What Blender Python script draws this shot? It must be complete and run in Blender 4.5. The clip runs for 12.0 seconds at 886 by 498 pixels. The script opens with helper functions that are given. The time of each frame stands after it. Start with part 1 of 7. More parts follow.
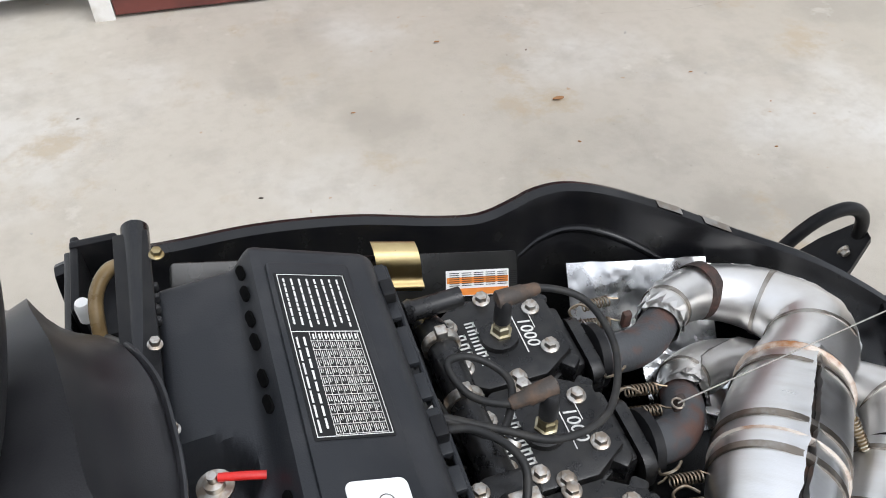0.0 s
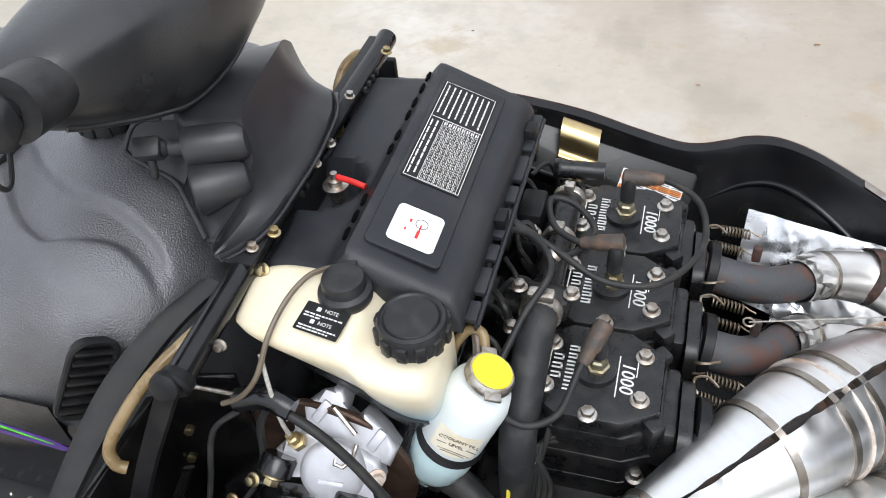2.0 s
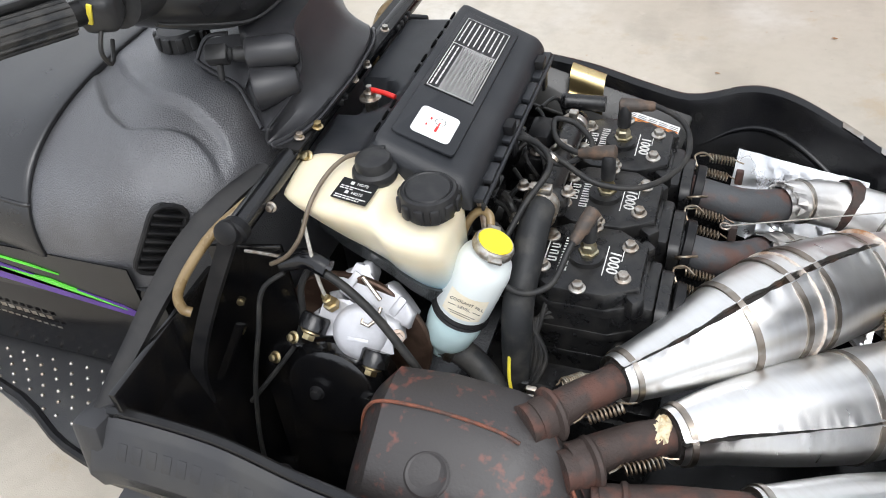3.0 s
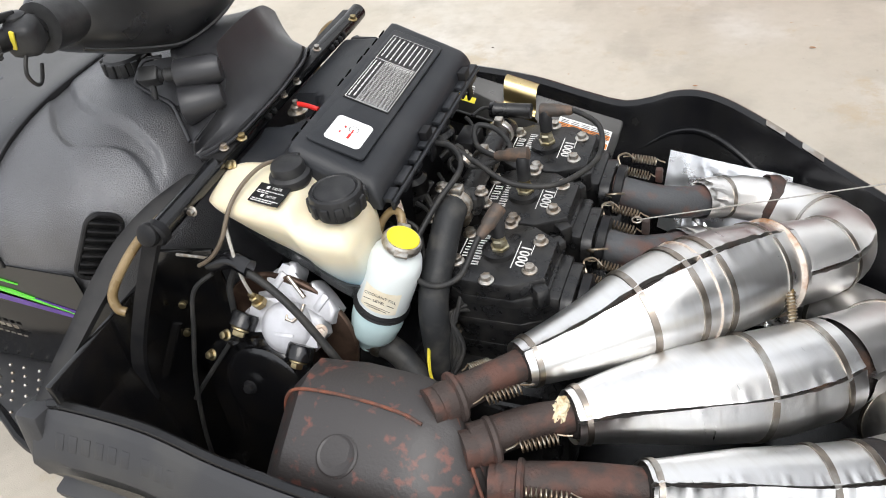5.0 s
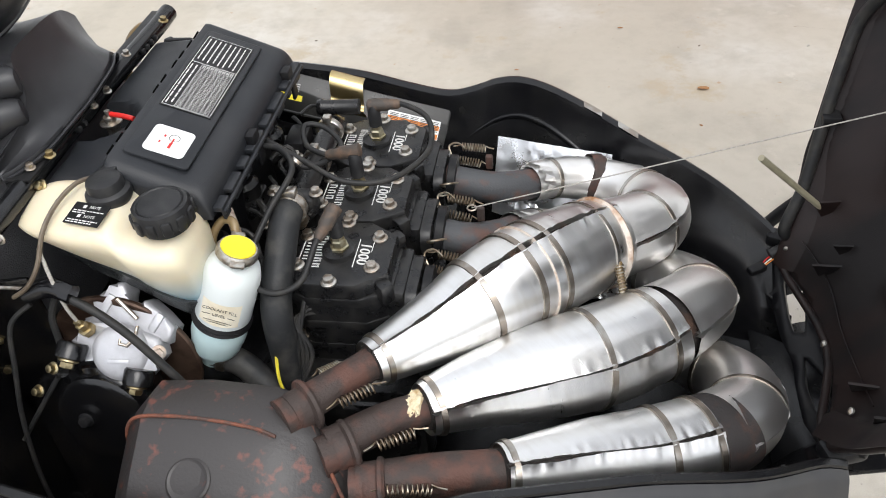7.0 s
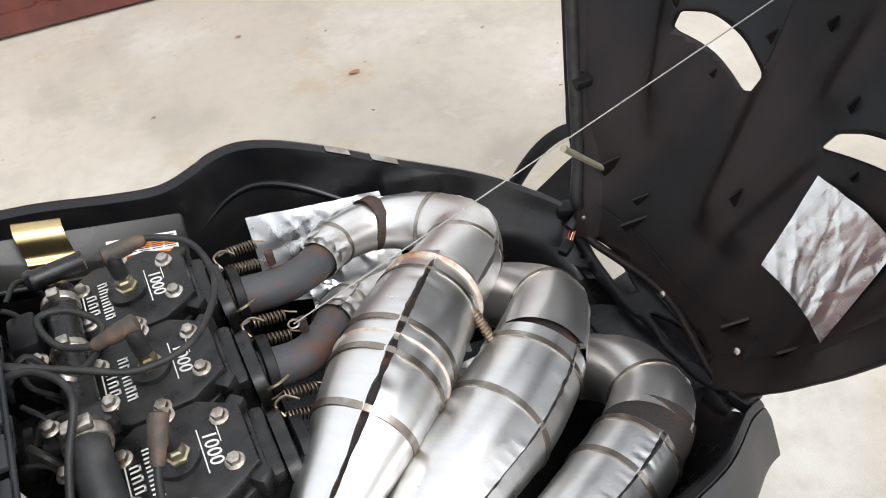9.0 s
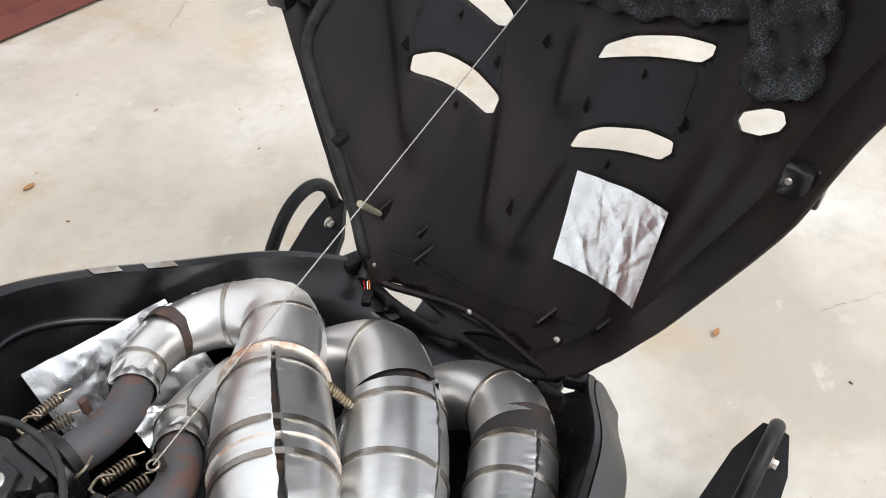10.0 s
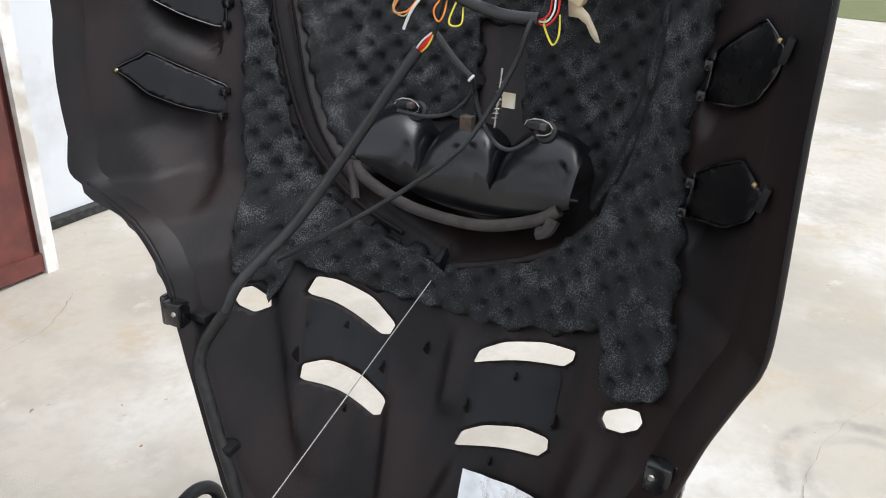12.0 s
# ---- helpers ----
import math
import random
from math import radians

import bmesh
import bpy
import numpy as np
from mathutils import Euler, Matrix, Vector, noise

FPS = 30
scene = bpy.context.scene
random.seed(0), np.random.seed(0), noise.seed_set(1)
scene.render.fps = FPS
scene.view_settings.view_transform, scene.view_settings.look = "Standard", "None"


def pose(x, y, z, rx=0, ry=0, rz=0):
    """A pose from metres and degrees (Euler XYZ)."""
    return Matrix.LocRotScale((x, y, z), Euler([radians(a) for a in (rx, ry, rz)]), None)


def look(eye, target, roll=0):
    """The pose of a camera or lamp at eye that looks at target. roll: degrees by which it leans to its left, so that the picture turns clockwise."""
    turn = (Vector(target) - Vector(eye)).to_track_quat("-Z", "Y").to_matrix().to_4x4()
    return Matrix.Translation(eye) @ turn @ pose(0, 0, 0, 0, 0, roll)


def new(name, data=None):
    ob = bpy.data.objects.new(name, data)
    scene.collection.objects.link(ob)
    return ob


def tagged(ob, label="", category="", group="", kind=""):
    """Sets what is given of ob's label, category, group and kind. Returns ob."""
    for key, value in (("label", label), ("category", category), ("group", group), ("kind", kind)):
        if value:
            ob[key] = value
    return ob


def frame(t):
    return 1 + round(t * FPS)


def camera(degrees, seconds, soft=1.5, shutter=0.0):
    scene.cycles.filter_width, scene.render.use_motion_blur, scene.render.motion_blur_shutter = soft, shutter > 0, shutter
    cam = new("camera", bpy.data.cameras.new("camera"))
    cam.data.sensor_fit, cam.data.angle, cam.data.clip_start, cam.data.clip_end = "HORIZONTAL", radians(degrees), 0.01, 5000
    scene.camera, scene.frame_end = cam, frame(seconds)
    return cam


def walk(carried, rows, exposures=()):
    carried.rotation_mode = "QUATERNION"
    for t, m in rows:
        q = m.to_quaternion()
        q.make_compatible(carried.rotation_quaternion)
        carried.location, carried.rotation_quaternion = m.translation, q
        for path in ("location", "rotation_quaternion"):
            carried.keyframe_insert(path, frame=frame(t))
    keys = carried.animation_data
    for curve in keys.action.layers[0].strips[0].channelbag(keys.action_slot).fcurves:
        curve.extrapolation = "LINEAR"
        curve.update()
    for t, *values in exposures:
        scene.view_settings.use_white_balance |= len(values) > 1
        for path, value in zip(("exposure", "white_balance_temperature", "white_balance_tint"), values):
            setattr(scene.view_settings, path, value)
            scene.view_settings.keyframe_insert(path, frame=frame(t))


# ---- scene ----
cam = camera(57.0, 12.0, soft=1.0)
PATH = [
    (0, (-0.214, -0.356, 1.234), (0.228, 0.967, -0.2), 0.3),
    (0.5, (-0.149, -0.412, 1.233), (0.051, 0.935, -0.231), -0.5),
    (1, (-0.065, -0.473, 1.232), (-0.175, 0.907, -0.212), -2.8),
    (1.5, (0.012, -0.53, 1.224), (-0.37, 0.829, -0.192), -4.6),
    (2, (0.039, -0.617, 1.229), (-0.448, 0.736, -0.161), -5.8),
    (2.5, (0.074, -0.741, 1.224), (-0.441, 0.618, -0.149), -5.7),
    (2.7, (0.09, -0.772, 1.222), (-0.447, 0.591, -0.14), -5.9),
    (4.3, (0.265, -0.835, 1.226), (-0.514, 0.512, -0.03), -9.8),
    (4.5, (0.271, -0.831, 1.222), (-0.496, 0.525, -0.032), -10.2),
    (5, (0.28, -0.821, 1.216), (-0.406, 0.562, -0.056), -10.4),
    (5.5, (0.287, -0.815, 1.213), (-0.3, 0.593, -0.081), -10.2),
    (6, (0.291, -0.808, 1.213), (-0.203, 0.623, -0.094), -9.4),
    (6.5, (0.298, -0.808, 1.215), (-0.092, 0.642, -0.105), -7.7),
    (6.7, (0.298, -0.81, 1.217), (-0.054, 0.646, -0.109), -7.0),
    (8.3, (0.107, -0.732, 1.222), (0.006, 0.709, -0.161), -7.8),
    (8.5, (0.102, -0.683, 1.213), (0.145, 0.748, -0.184), -8.1),
    (9, (0.1, -0.576, 1.217), (0.611, 0.71, -0.228), -6.8),
    (9.5, (0.039, -0.498, 1.223), (0.933, 0.538, -0.236), -4.0),
    (10, (-0.024, -0.468, 1.238), (1.139, 0.371, -0.157), -0.6),
    (10.5, (-0.044, -0.463, 1.258), (1.298, 0.31, -0.007), 1.5),
    (11, (-0.051, -0.477, 1.271), (1.417, 0.323, 0.172), 1.9),
    (11.5, (-0.049, -0.486, 1.284), (1.51, 0.315, 0.321), 2.4),
    (12, (-0.048, -0.48, 1.32), (1.565, 0.323, 0.452), 2.2),
]
EXPOSURES = [(0, -0.03, 6100, 10), (0.5, 0.14, 6050, 10), (1.5, 0.22, 6080, 10), (2.5, 0.2, 6150, 10), (4.5, 0.25, 6400, 10), (5.5, 0.22, 6400, 10), (6.5, 0.1, 6350, 10), (8.5, 0.15, 6350, 10), (9.5, 0.24, 6350, 10), (10.5, 0.22, 6250, 10), (12, 0.16, 6100, 10)]
walk(cam, [(t, look(eye, target, roll)) for t, eye, target, roll in PATH], EXPOSURES)

# ---- world and light ----
world = bpy.data.worlds.new("sky_world")
scene.world = world
world.use_nodes = True
wn, wl = world.node_tree.nodes, world.node_tree.links
bg = wn["Background"]
sky = wn.new("ShaderNodeTexSky")
sky.sky_type, sky.sun_disc = "NISHITA", False
sky.sun_elevation, sky.sun_rotation = radians(58), radians(150)
sky.air_density, sky.dust_density, sky.ozone_density = 1.0, 4.0, 1.0
soft_sky = wn.new("ShaderNodeHueSaturation")
soft_sky.inputs["Saturation"].default_value = 0.25
wl.new(sky.outputs[0], soft_sky.inputs["Color"])
cloud = wn.new("ShaderNodeMix")
cloud.data_type, cloud.blend_type = "RGBA", "ADD"
cloud.inputs[0].default_value = 1.0
cloud.inputs[7].default_value = (8.0, 8.15, 8.45, 1)
wl.new(soft_sky.outputs[0], cloud.inputs[6])
wl.new(cloud.outputs[2], bg.inputs["Color"])
bg.inputs["Strength"].default_value = 0.10
sun = new("sun", bpy.data.lights.new("sun", "SUN"))
sun.data.energy, sun.data.angle, sun.data.color = 1.25, radians(40), (1.0, 0.97, 0.92)
sun.matrix_world = look((1.5, -2.6, 5.0), (0, 0, 0))


# ---- materials ----
def mat(name, color, rough=0.5, metal=0.0, alt=None, scale=30.0, amount=0.5, rough_var=0.1, bump=0.1, fine=300.0,
        big=4.0, stretch=(1, 1, 1), spec=0.5, coat=0.0, trans=0.0, per_object=0.0, soft=0.2, spin=0.0):
    """A surface with a base colour, patches of a second colour, and relief at two scales."""
    m = bpy.data.materials.new(name)
    m.use_nodes = True
    n, l = m.node_tree.nodes, m.node_tree.links
    b = n["Principled BSDF"]
    alt = alt or tuple(c * 0.75 for c in color)
    co = n.new("ShaderNodeTexCoord")
    mp = n.new("ShaderNodeMapping")
    mp.inputs["Scale"].default_value = stretch
    if spin:
        turn = n.new("ShaderNodeMapping")
        turn.inputs["Rotation"].default_value = (0, 0, radians(spin))
        l.new(co.outputs["Object"], turn.inputs["Vector"])
        l.new(turn.outputs[0], mp.inputs["Vector"])
    else:
        l.new(co.outputs["Object"], mp.inputs["Vector"])
    n1, n2, n3 = (n.new("ShaderNodeTexNoise") for _ in range(3))
    for q, s, d in ((n1, scale, 6), (n2, fine, 3), (n3, big, 4)):
        q.inputs["Scale"].default_value, q.inputs["Detail"].default_value = s, d
        l.new(mp.outputs[0], q.inputs["Vector"])
    mixf = n.new("ShaderNodeMath")
    mixf.operation = "MULTIPLY_ADD"
    l.new(n3.outputs[0], mixf.inputs[0])
    mixf.inputs[1].default_value = 0.6
    l.new(n1.outputs[0], mixf.inputs[2])
    ramp = n.new("ShaderNodeMapRange")
    ramp.inputs["From Min"].default_value = 1.0 - amount * 0.5
    ramp.inputs["From Max"].default_value = 1.0 + soft - amount * 0.5
    l.new(mixf.outputs[0], ramp.inputs["Value"])
    mix = n.new("ShaderNodeMix")
    mix.data_type = "RGBA"
    mix.inputs[6].default_value, mix.inputs[7].default_value = (*color, 1), (*alt, 1)
    l.new(ramp.outputs[0], mix.inputs[0])
    out = mix.outputs[2]
    if per_object:
        info = n.new("ShaderNodeObjectInfo")
        hsv = n.new("ShaderNodeHueSaturation")
        mr = n.new("ShaderNodeMapRange")
        mr.inputs["To Min"].default_value, mr.inputs["To Max"].default_value = 1 - per_object, 1 + per_object
        l.new(info.outputs["Random"], mr.inputs["Value"])
        l.new(mr.outputs[0], hsv.inputs["Value"])
        l.new(out, hsv.inputs["Color"])
        out = hsv.outputs[0]
    l.new(out, b.inputs["Base Color"])
    rr = n.new("ShaderNodeMapRange")
    rr.inputs["To Min"].default_value, rr.inputs["To Max"].default_value = max(0.02, rough - rough_var), min(1, rough + rough_var)
    l.new(n1.outputs[0], rr.inputs["Value"])
    l.new(rr.outputs[0], b.inputs["Roughness"])
    b.inputs["Metallic"].default_value = metal
    b.inputs["Specular IOR Level"].default_value = spec
    b.inputs["Coat Weight"].default_value = coat
    b.inputs["Transmission Weight"].default_value = trans
    if bump:
        bp = n.new("ShaderNodeBump")
        bp.inputs["Strength"].default_value, bp.inputs["Distance"].default_value = bump, 0.002
        l.new(n2.outputs[0], bp.inputs["Height"])
        l.new(bp.outputs[0], b.inputs["Normal"])
    return m


def concrete_mat():
    """Broom-worn concrete: broad pale and dark stains, mottling, grains and small rusty specks."""
    m = bpy.data.materials.new("concrete")
    m.use_nodes = True
    n, l = m.node_tree.nodes, m.node_tree.links
    b = n["Principled BSDF"]
    co = n.new("ShaderNodeTexCoord")

    def field(scale, detail, lo, hi, rough=0.55):
        q = n.new("ShaderNodeTexNoise")
        q.inputs["Scale"].default_value, q.inputs["Detail"].default_value, q.inputs["Roughness"].default_value = scale, detail, rough
        l.new(co.outputs["Object"], q.inputs["Vector"])
        r = n.new("ShaderNodeMapRange")
        r.inputs["From Min"].default_value, r.inputs["From Max"].default_value = lo, hi
        l.new(q.outputs[0], r.inputs["Value"])
        return q, r

    def over(col, fac, tint, strength):
        mx = n.new("ShaderNodeMix")
        mx.data_type = "RGBA"
        sc = n.new("ShaderNodeMath")
        sc.operation = "MULTIPLY"
        l.new(fac, sc.inputs[0])
        sc.inputs[1].default_value = strength
        l.new(sc.outputs[0], mx.inputs[0])
        if col is None:
            mx.inputs[6].default_value = (0.51, 0.465, 0.395, 1)
        else:
            l.new(col, mx.inputs[6])
        mx.inputs[7].default_value = (*tint, 1)
        return mx.outputs[2]

    _, broad = field(0.55, 5, 0.42, 0.68)
    _, pale = field(1.7, 7, 0.50, 0.72)
    _, blot = field(4.5, 8, 0.52, 0.75, 0.65)
    _, stain = field(1.15, 9, 0.545, 0.60, 0.6)
    _, mott = field(26, 6, 0.45, 0.75)
    _, speck = field(70, 3, 0.70, 0.76)
    g, grain = field(420, 2, 0.35, 0.8)
    _, rusty = field(31, 2, 0.735, 0.765)
    c = over(None, broad.outputs[0], (0.36, 0.315, 0.245), 0.9)
    c = over(c, pale.outputs[0], (0.63, 0.61, 0.57), 0.9)
    c = over(c, blot.outputs[0], (0.31, 0.28, 0.235), 0.7)
    c = over(c, stain.outputs[0], (0.36, 0.325, 0.27), 0.75)
    _, ochre = field(2.6, 9, 0.56, 0.64, 0.68)
    c = over(c, ochre.outputs[0], (0.42, 0.335, 0.225), 0.75)
    _, chalk = field(7.5, 6, 0.64, 0.70, 0.6)
    c = over(c, chalk.outputs[0], (0.64, 0.60, 0.53), 0.4)
    c = over(c, mott.outputs[0], (0.41, 0.365, 0.30), 0.5)
    c = over(c, grain.outputs[0], (0.39, 0.365, 0.32), 0.35)
    c = over(c, speck.outputs[0], (0.26, 0.235, 0.20), 0.6)
    c = over(c, rusty.outputs[0], (0.36, 0.19, 0.08), 0.5)
    # a ring of tyre scuffs
    _, worn = field(9, 5, 0.36, 0.62, 0.6)
    for radius, width, strength in ((0.225, 0.030, 0.55), (0.165, 0.022, 0.30)):
        far = n.new("ShaderNodeVectorMath")
        far.operation = "DISTANCE"
        far.inputs[1].default_value = (1.80, -0.75, 0)
        l.new(co.outputs["Object"], far.inputs[0])
        off = n.new("ShaderNodeMath")
        off.operation = "SUBTRACT"
        l.new(far.outputs["Value"], off.inputs[0])
        off.inputs[1].default_value = radius
        size = n.new("ShaderNodeMath")
        size.operation = "ABSOLUTE"
        l.new(off.outputs[0], size.inputs[0])
        ring = n.new("ShaderNodeMapRange")
        ring.inputs["From Min"].default_value, ring.inputs["From Max"].default_value = width, width * 0.35
        l.new(size.outputs[0], ring.inputs["Value"])
        both = n.new("ShaderNodeMath")
        both.operation = "MULTIPLY"
        l.new(ring.outputs[0], both.inputs[0])
        l.new(worn.outputs[0], both.inputs[1])
        c = over(c, both.outputs[0], (0.24, 0.22, 0.195), strength)
    l.new(c, b.inputs["Base Color"])
    b.inputs["Roughness"].default_value = 0.85
    bp = n.new("ShaderNodeBump")
    bp.inputs["Strength"].default_value, bp.inputs["Distance"].default_value = 0.4, 0.002
    l.new(g.outputs[0], bp.inputs["Height"])
    l.new(bp.outputs[0], b.inputs["Normal"])
    return m


M_concrete = concrete_mat()
M_crack = mat("crack_dirt", (0.24, 0.20, 0.16), 0.95)
M_rib_door = mat("brown_door_metal", (0.16, 0.045, 0.035), 0.5, alt=(0.11, 0.033, 0.027), scale=12, big=2, amount=0.6)
M_white_trim = mat("white_trim", (0.78, 0.76, 0.72), 0.5, alt=(0.55, 0.5, 0.43), scale=8, amount=0.5)
M_white_wall = mat("white_siding", (0.72, 0.74, 0.76), 0.6, alt=(0.62, 0.63, 0.64), scale=6, amount=0.4)
M_grass = mat("grass", (0.07, 0.11, 0.025), 0.9, alt=(0.12, 0.13, 0.04), scale=9, amount=0.9)
M_black = mat("black_plastic", (0.009, 0.009, 0.010), 0.42, alt=(0.017, 0.0165, 0.0165), scale=40, fine=900, bump=0.12, rough_var=0.12, spec=0.2)
M_black_gloss = mat("black_gloss_paint", (0.005, 0.005, 0.006), 0.20, alt=(0.010, 0.010, 0.0095), scale=35, fine=400, bump=0.06, rough_var=0.14, spec=0.5)
M_block = mat("black_cast_metal", (0.009, 0.009, 0.0095), 0.30, alt=(0.020, 0.019, 0.018), scale=60, fine=700, bump=0.16, rough_var=0.15, spec=0.42)
M_tank = mat("grained_black_plastic", (0.098, 0.100, 0.108), 0.34, alt=(0.066, 0.066, 0.070), scale=9, fine=520, bump=0.7, rough_var=0.12, spec=1.0)
M_console = mat("console_plastic", (0.017, 0.017, 0.019), 0.34, alt=(0.027, 0.027, 0.029), scale=22, fine=800, bump=0.15, rough_var=0.1, spec=0.42)
M_disc = mat("brake_disc_steel", (0.05, 0.028, 0.019), 0.45, 0.6, alt=(0.11, 0.07, 0.05), scale=40, amount=0.5, bump=0.2)
M_airbox = mat("airbox_plastic", (0.0175, 0.019, 0.022), 0.42, alt=(0.036, 0.036, 0.038), scale=16, big=14, fine=700, amount=0.45, bump=0.14, rough_var=0.14, spec=0.32, soft=0.35)
M_hood = mat("hood_inner_plastic", (0.0150, 0.0086, 0.0074), 0.42, alt=(0.0052, 0.0036, 0.0036), scale=7, big=5, fine=420, amount=0.6, bump=0.16, rough_var=0.15, spec=0.27, stretch=(1, 2.2, 0.7))
M_hood.node_tree.nodes["Principled BSDF"].inputs["Sheen Weight"].default_value = 0.02
M_vinyl = mat("black_vinyl", (0.012, 0.012, 0.013), 0.30, alt=(0.020, 0.020, 0.020), scale=18, fine=500, bump=0.12, rough_var=0.08, spec=0.7)
M_case = mat("wet_black_paint", (0.004, 0.004, 0.0045), 0.15, alt=(0.009, 0.008, 0.007), scale=30, fine=260, bump=0.12, rough_var=0.10, spec=0.6)
M_flare = mat("grey_black_plastic", (0.030, 0.030, 0.032), 0.42, alt=(0.042, 0.041, 0.040), scale=16, fine=800, bump=0.15, rough_var=0.1, spec=0.40)
M_foam = mat("black_foam", (0.022, 0.0225, 0.0228), 0.95, alt=(0.110, 0.114, 0.115), scale=600, big=26, fine=900, amount=0.32, bump=0.6, soft=0.16, spec=0.1)
M_rubber = mat("rubber_hose", (0.022, 0.023, 0.024), 0.55, alt=(0.05, 0.048, 0.045), scale=50, bump=0.15, spec=0.3)
M_loom = mat("loom_sleeve", (0.020, 0.020, 0.022), 0.45, alt=(0.03, 0.029, 0.028), scale=50, bump=0.1)
M_cable = mat("black_cable", (0.02, 0.02, 0.02), 0.45, alt=(0.035, 0.033, 0.03), scale=60, spec=0.25)
M_boot = mat("weathered_rubber", (0.05, 0.040, 0.033), 0.6, alt=(0.12, 0.075, 0.048), scale=60, amount=0.55, bump=0.3)
M_steel = mat("pipe_aluminium", (0.83, 0.825, 0.815), 0.32, 1.0, alt=(0.76, 0.745, 0.72), scale=26, big=9, fine=330, amount=0.5, bump=0.10, rough_var=0.11, soft=0.4, spin=-46, stretch=(4.5, 0.7, 0.7))
M_elbow = mat("heat_stained_steel", (0.86, 0.845, 0.825), 0.37, 1.0, alt=(0.68, 0.645, 0.60), scale=16, big=9, fine=260, amount=0.45, soft=0.5, bump=0.10, rough_var=0.10)
M_band = mat("steel_strap", (0.44, 0.42, 0.385), 0.33, 1.0, alt=(0.3, 0.26, 0.22), scale=50, amount=0.7)
M_weld = mat("rusty_weld", (0.34, 0.15, 0.05), 0.6, 0.4, alt=(0.70, 0.62, 0.54), scale=38, amount=0.72, bump=0.5)
M_rust = mat("rusted_steel", (0.050, 0.036, 0.031), 0.66, 0.2, alt=(0.105, 0.050, 0.037), scale=45, big=14, amount=0.5, bump=0.5)
M_can = mat("muffler_black_paint", (0.034, 0.030, 0.029), 0.44, alt=(0.130, 0.050, 0.037), scale=75, big=14, fine=260, amount=0.25, bump=0.2, soft=0.12)
M_header = mat("header_grey_paint", (0.058, 0.060, 0.064), 0.62, alt=(0.10, 0.052, 0.040), scale=38, big=14, amount=0.5, bump=0.3)
M_foil = mat("foil_tape", (0.84, 0.85, 0.86), 0.28, 1.0, alt=(0.70, 0.71, 0.72), scale=30, amount=0.5, bump=0.0, rough_var=0.08)
M_zinc = mat("zinc_bolt", (0.55, 0.53, 0.49), 0.38, 1.0, alt=(0.36, 0.30, 0.24), scale=140, amount=0.6)
M_brass = mat("yellow_zinc", (0.50, 0.42, 0.25), 0.36, 1.0, alt=(0.36, 0.27, 0.13), scale=40, amount=0.6)
M_gold = mat("gold_bracket", (0.62, 0.49, 0.25), 0.30, 1.0, alt=(0.50, 0.38, 0.18), scale=25, amount=0.5, bump=0.05)
M_spring = mat("spring_steel", (0.40, 0.37, 0.30), 0.4, 1.0, alt=(0.26, 0.20, 0.14), scale=120, amount=0.7)
M_plug = mat("spark_plug_zinc", (0.46, 0.42, 0.30), 0.32, 0.9, alt=(0.30, 0.25, 0.14), scale=80, amount=0.6)
M_cast = mat("cast_aluminium", (0.56, 0.56, 0.585), 0.46, 0.45, alt=(0.46, 0.46, 0.475), scale=40, fine=600, amount=0.5, bump=0.12)
M_tankwhite = mat("milky_plastic", (0.70, 0.645, 0.50), 0.38, alt=(0.52, 0.42, 0.27), scale=9, big=9, fine=300, amount=0.45, bump=0.05)
M_bottle = mat("white_bottle_plastic", (0.68, 0.72, 0.71), 0.38, alt=(0.66, 0.72, 0.70), scale=8, big=14, amount=0.4, bump=0.05)
M_coolant = mat("coolant_tinted_plastic", (0.54, 0.68, 0.68), 0.4, alt=(0.44, 0.58, 0.59), scale=14, amount=0.5, bump=0.04)
M_cap = mat("black_cap", (0.018, 0.018, 0.019), 0.4, alt=(0.03, 0.03, 0.03), scale=60, bump=0.1, spec=0.3)
M_yellow = mat("yellow_label", (0.85, 0.72, 0.02), 0.45, alt=(0.75, 0.58, 0.02), scale=50, amount=0.4)
M_orange = mat("orange_label", (0.80, 0.25, 0.03), 0.5)
M_white = mat("white_print", (0.74, 0.73, 0.70), 0.5, alt=(0.58, 0.57, 0.55), scale=80, amount=0.4)
M_whitelab = mat("white_label", (0.82, 0.82, 0.80), 0.4, alt=(0.74, 0.74, 0.72), scale=40, amount=0.4)
M_labelblack = mat("label_black", (0.012, 0.012, 0.012), 0.35, spec=0.25)
M_red = mat("red_cover", (0.65, 0.02, 0.015), 0.4)
M_green = mat("green_decal", (0.12, 0.62, 0.05), 0.35)
M_purple = mat("purple_decal", (0.09, 0.035, 0.24), 0.35)
M_hosetan = mat("tan_clear_hose", (0.17, 0.115, 0.050), 0.28, alt=(0.25, 0.18, 0.09), scale=30)
M_hosebrown = mat("brown_hose", (0.11, 0.085, 0.06), 0.4, alt=(0.15, 0.12, 0.085), scale=40)
M_cord = mat("grey_cord", (0.42, 0.40, 0.36), 0.8, alt=(0.3, 0.28, 0.25), scale=300)
M_rod = mat("ivory_plastic", (0.42, 0.38, 0.26), 0.5)
M_leaf = mat("dry_leaf", (0.22, 0.09, 0.03), 0.8, alt=(0.30, 0.15, 0.06), scale=60, amount=0.8)
M_insul = mat("fibre_insulation", (0.50, 0.34, 0.16), 0.95, alt=(0.72, 0.62, 0.42), scale=120, amount=0.7, bump=0.8)
M_glass_yellow = mat("yellow_plastic", (0.75, 0.62, 0.05), 0.4)


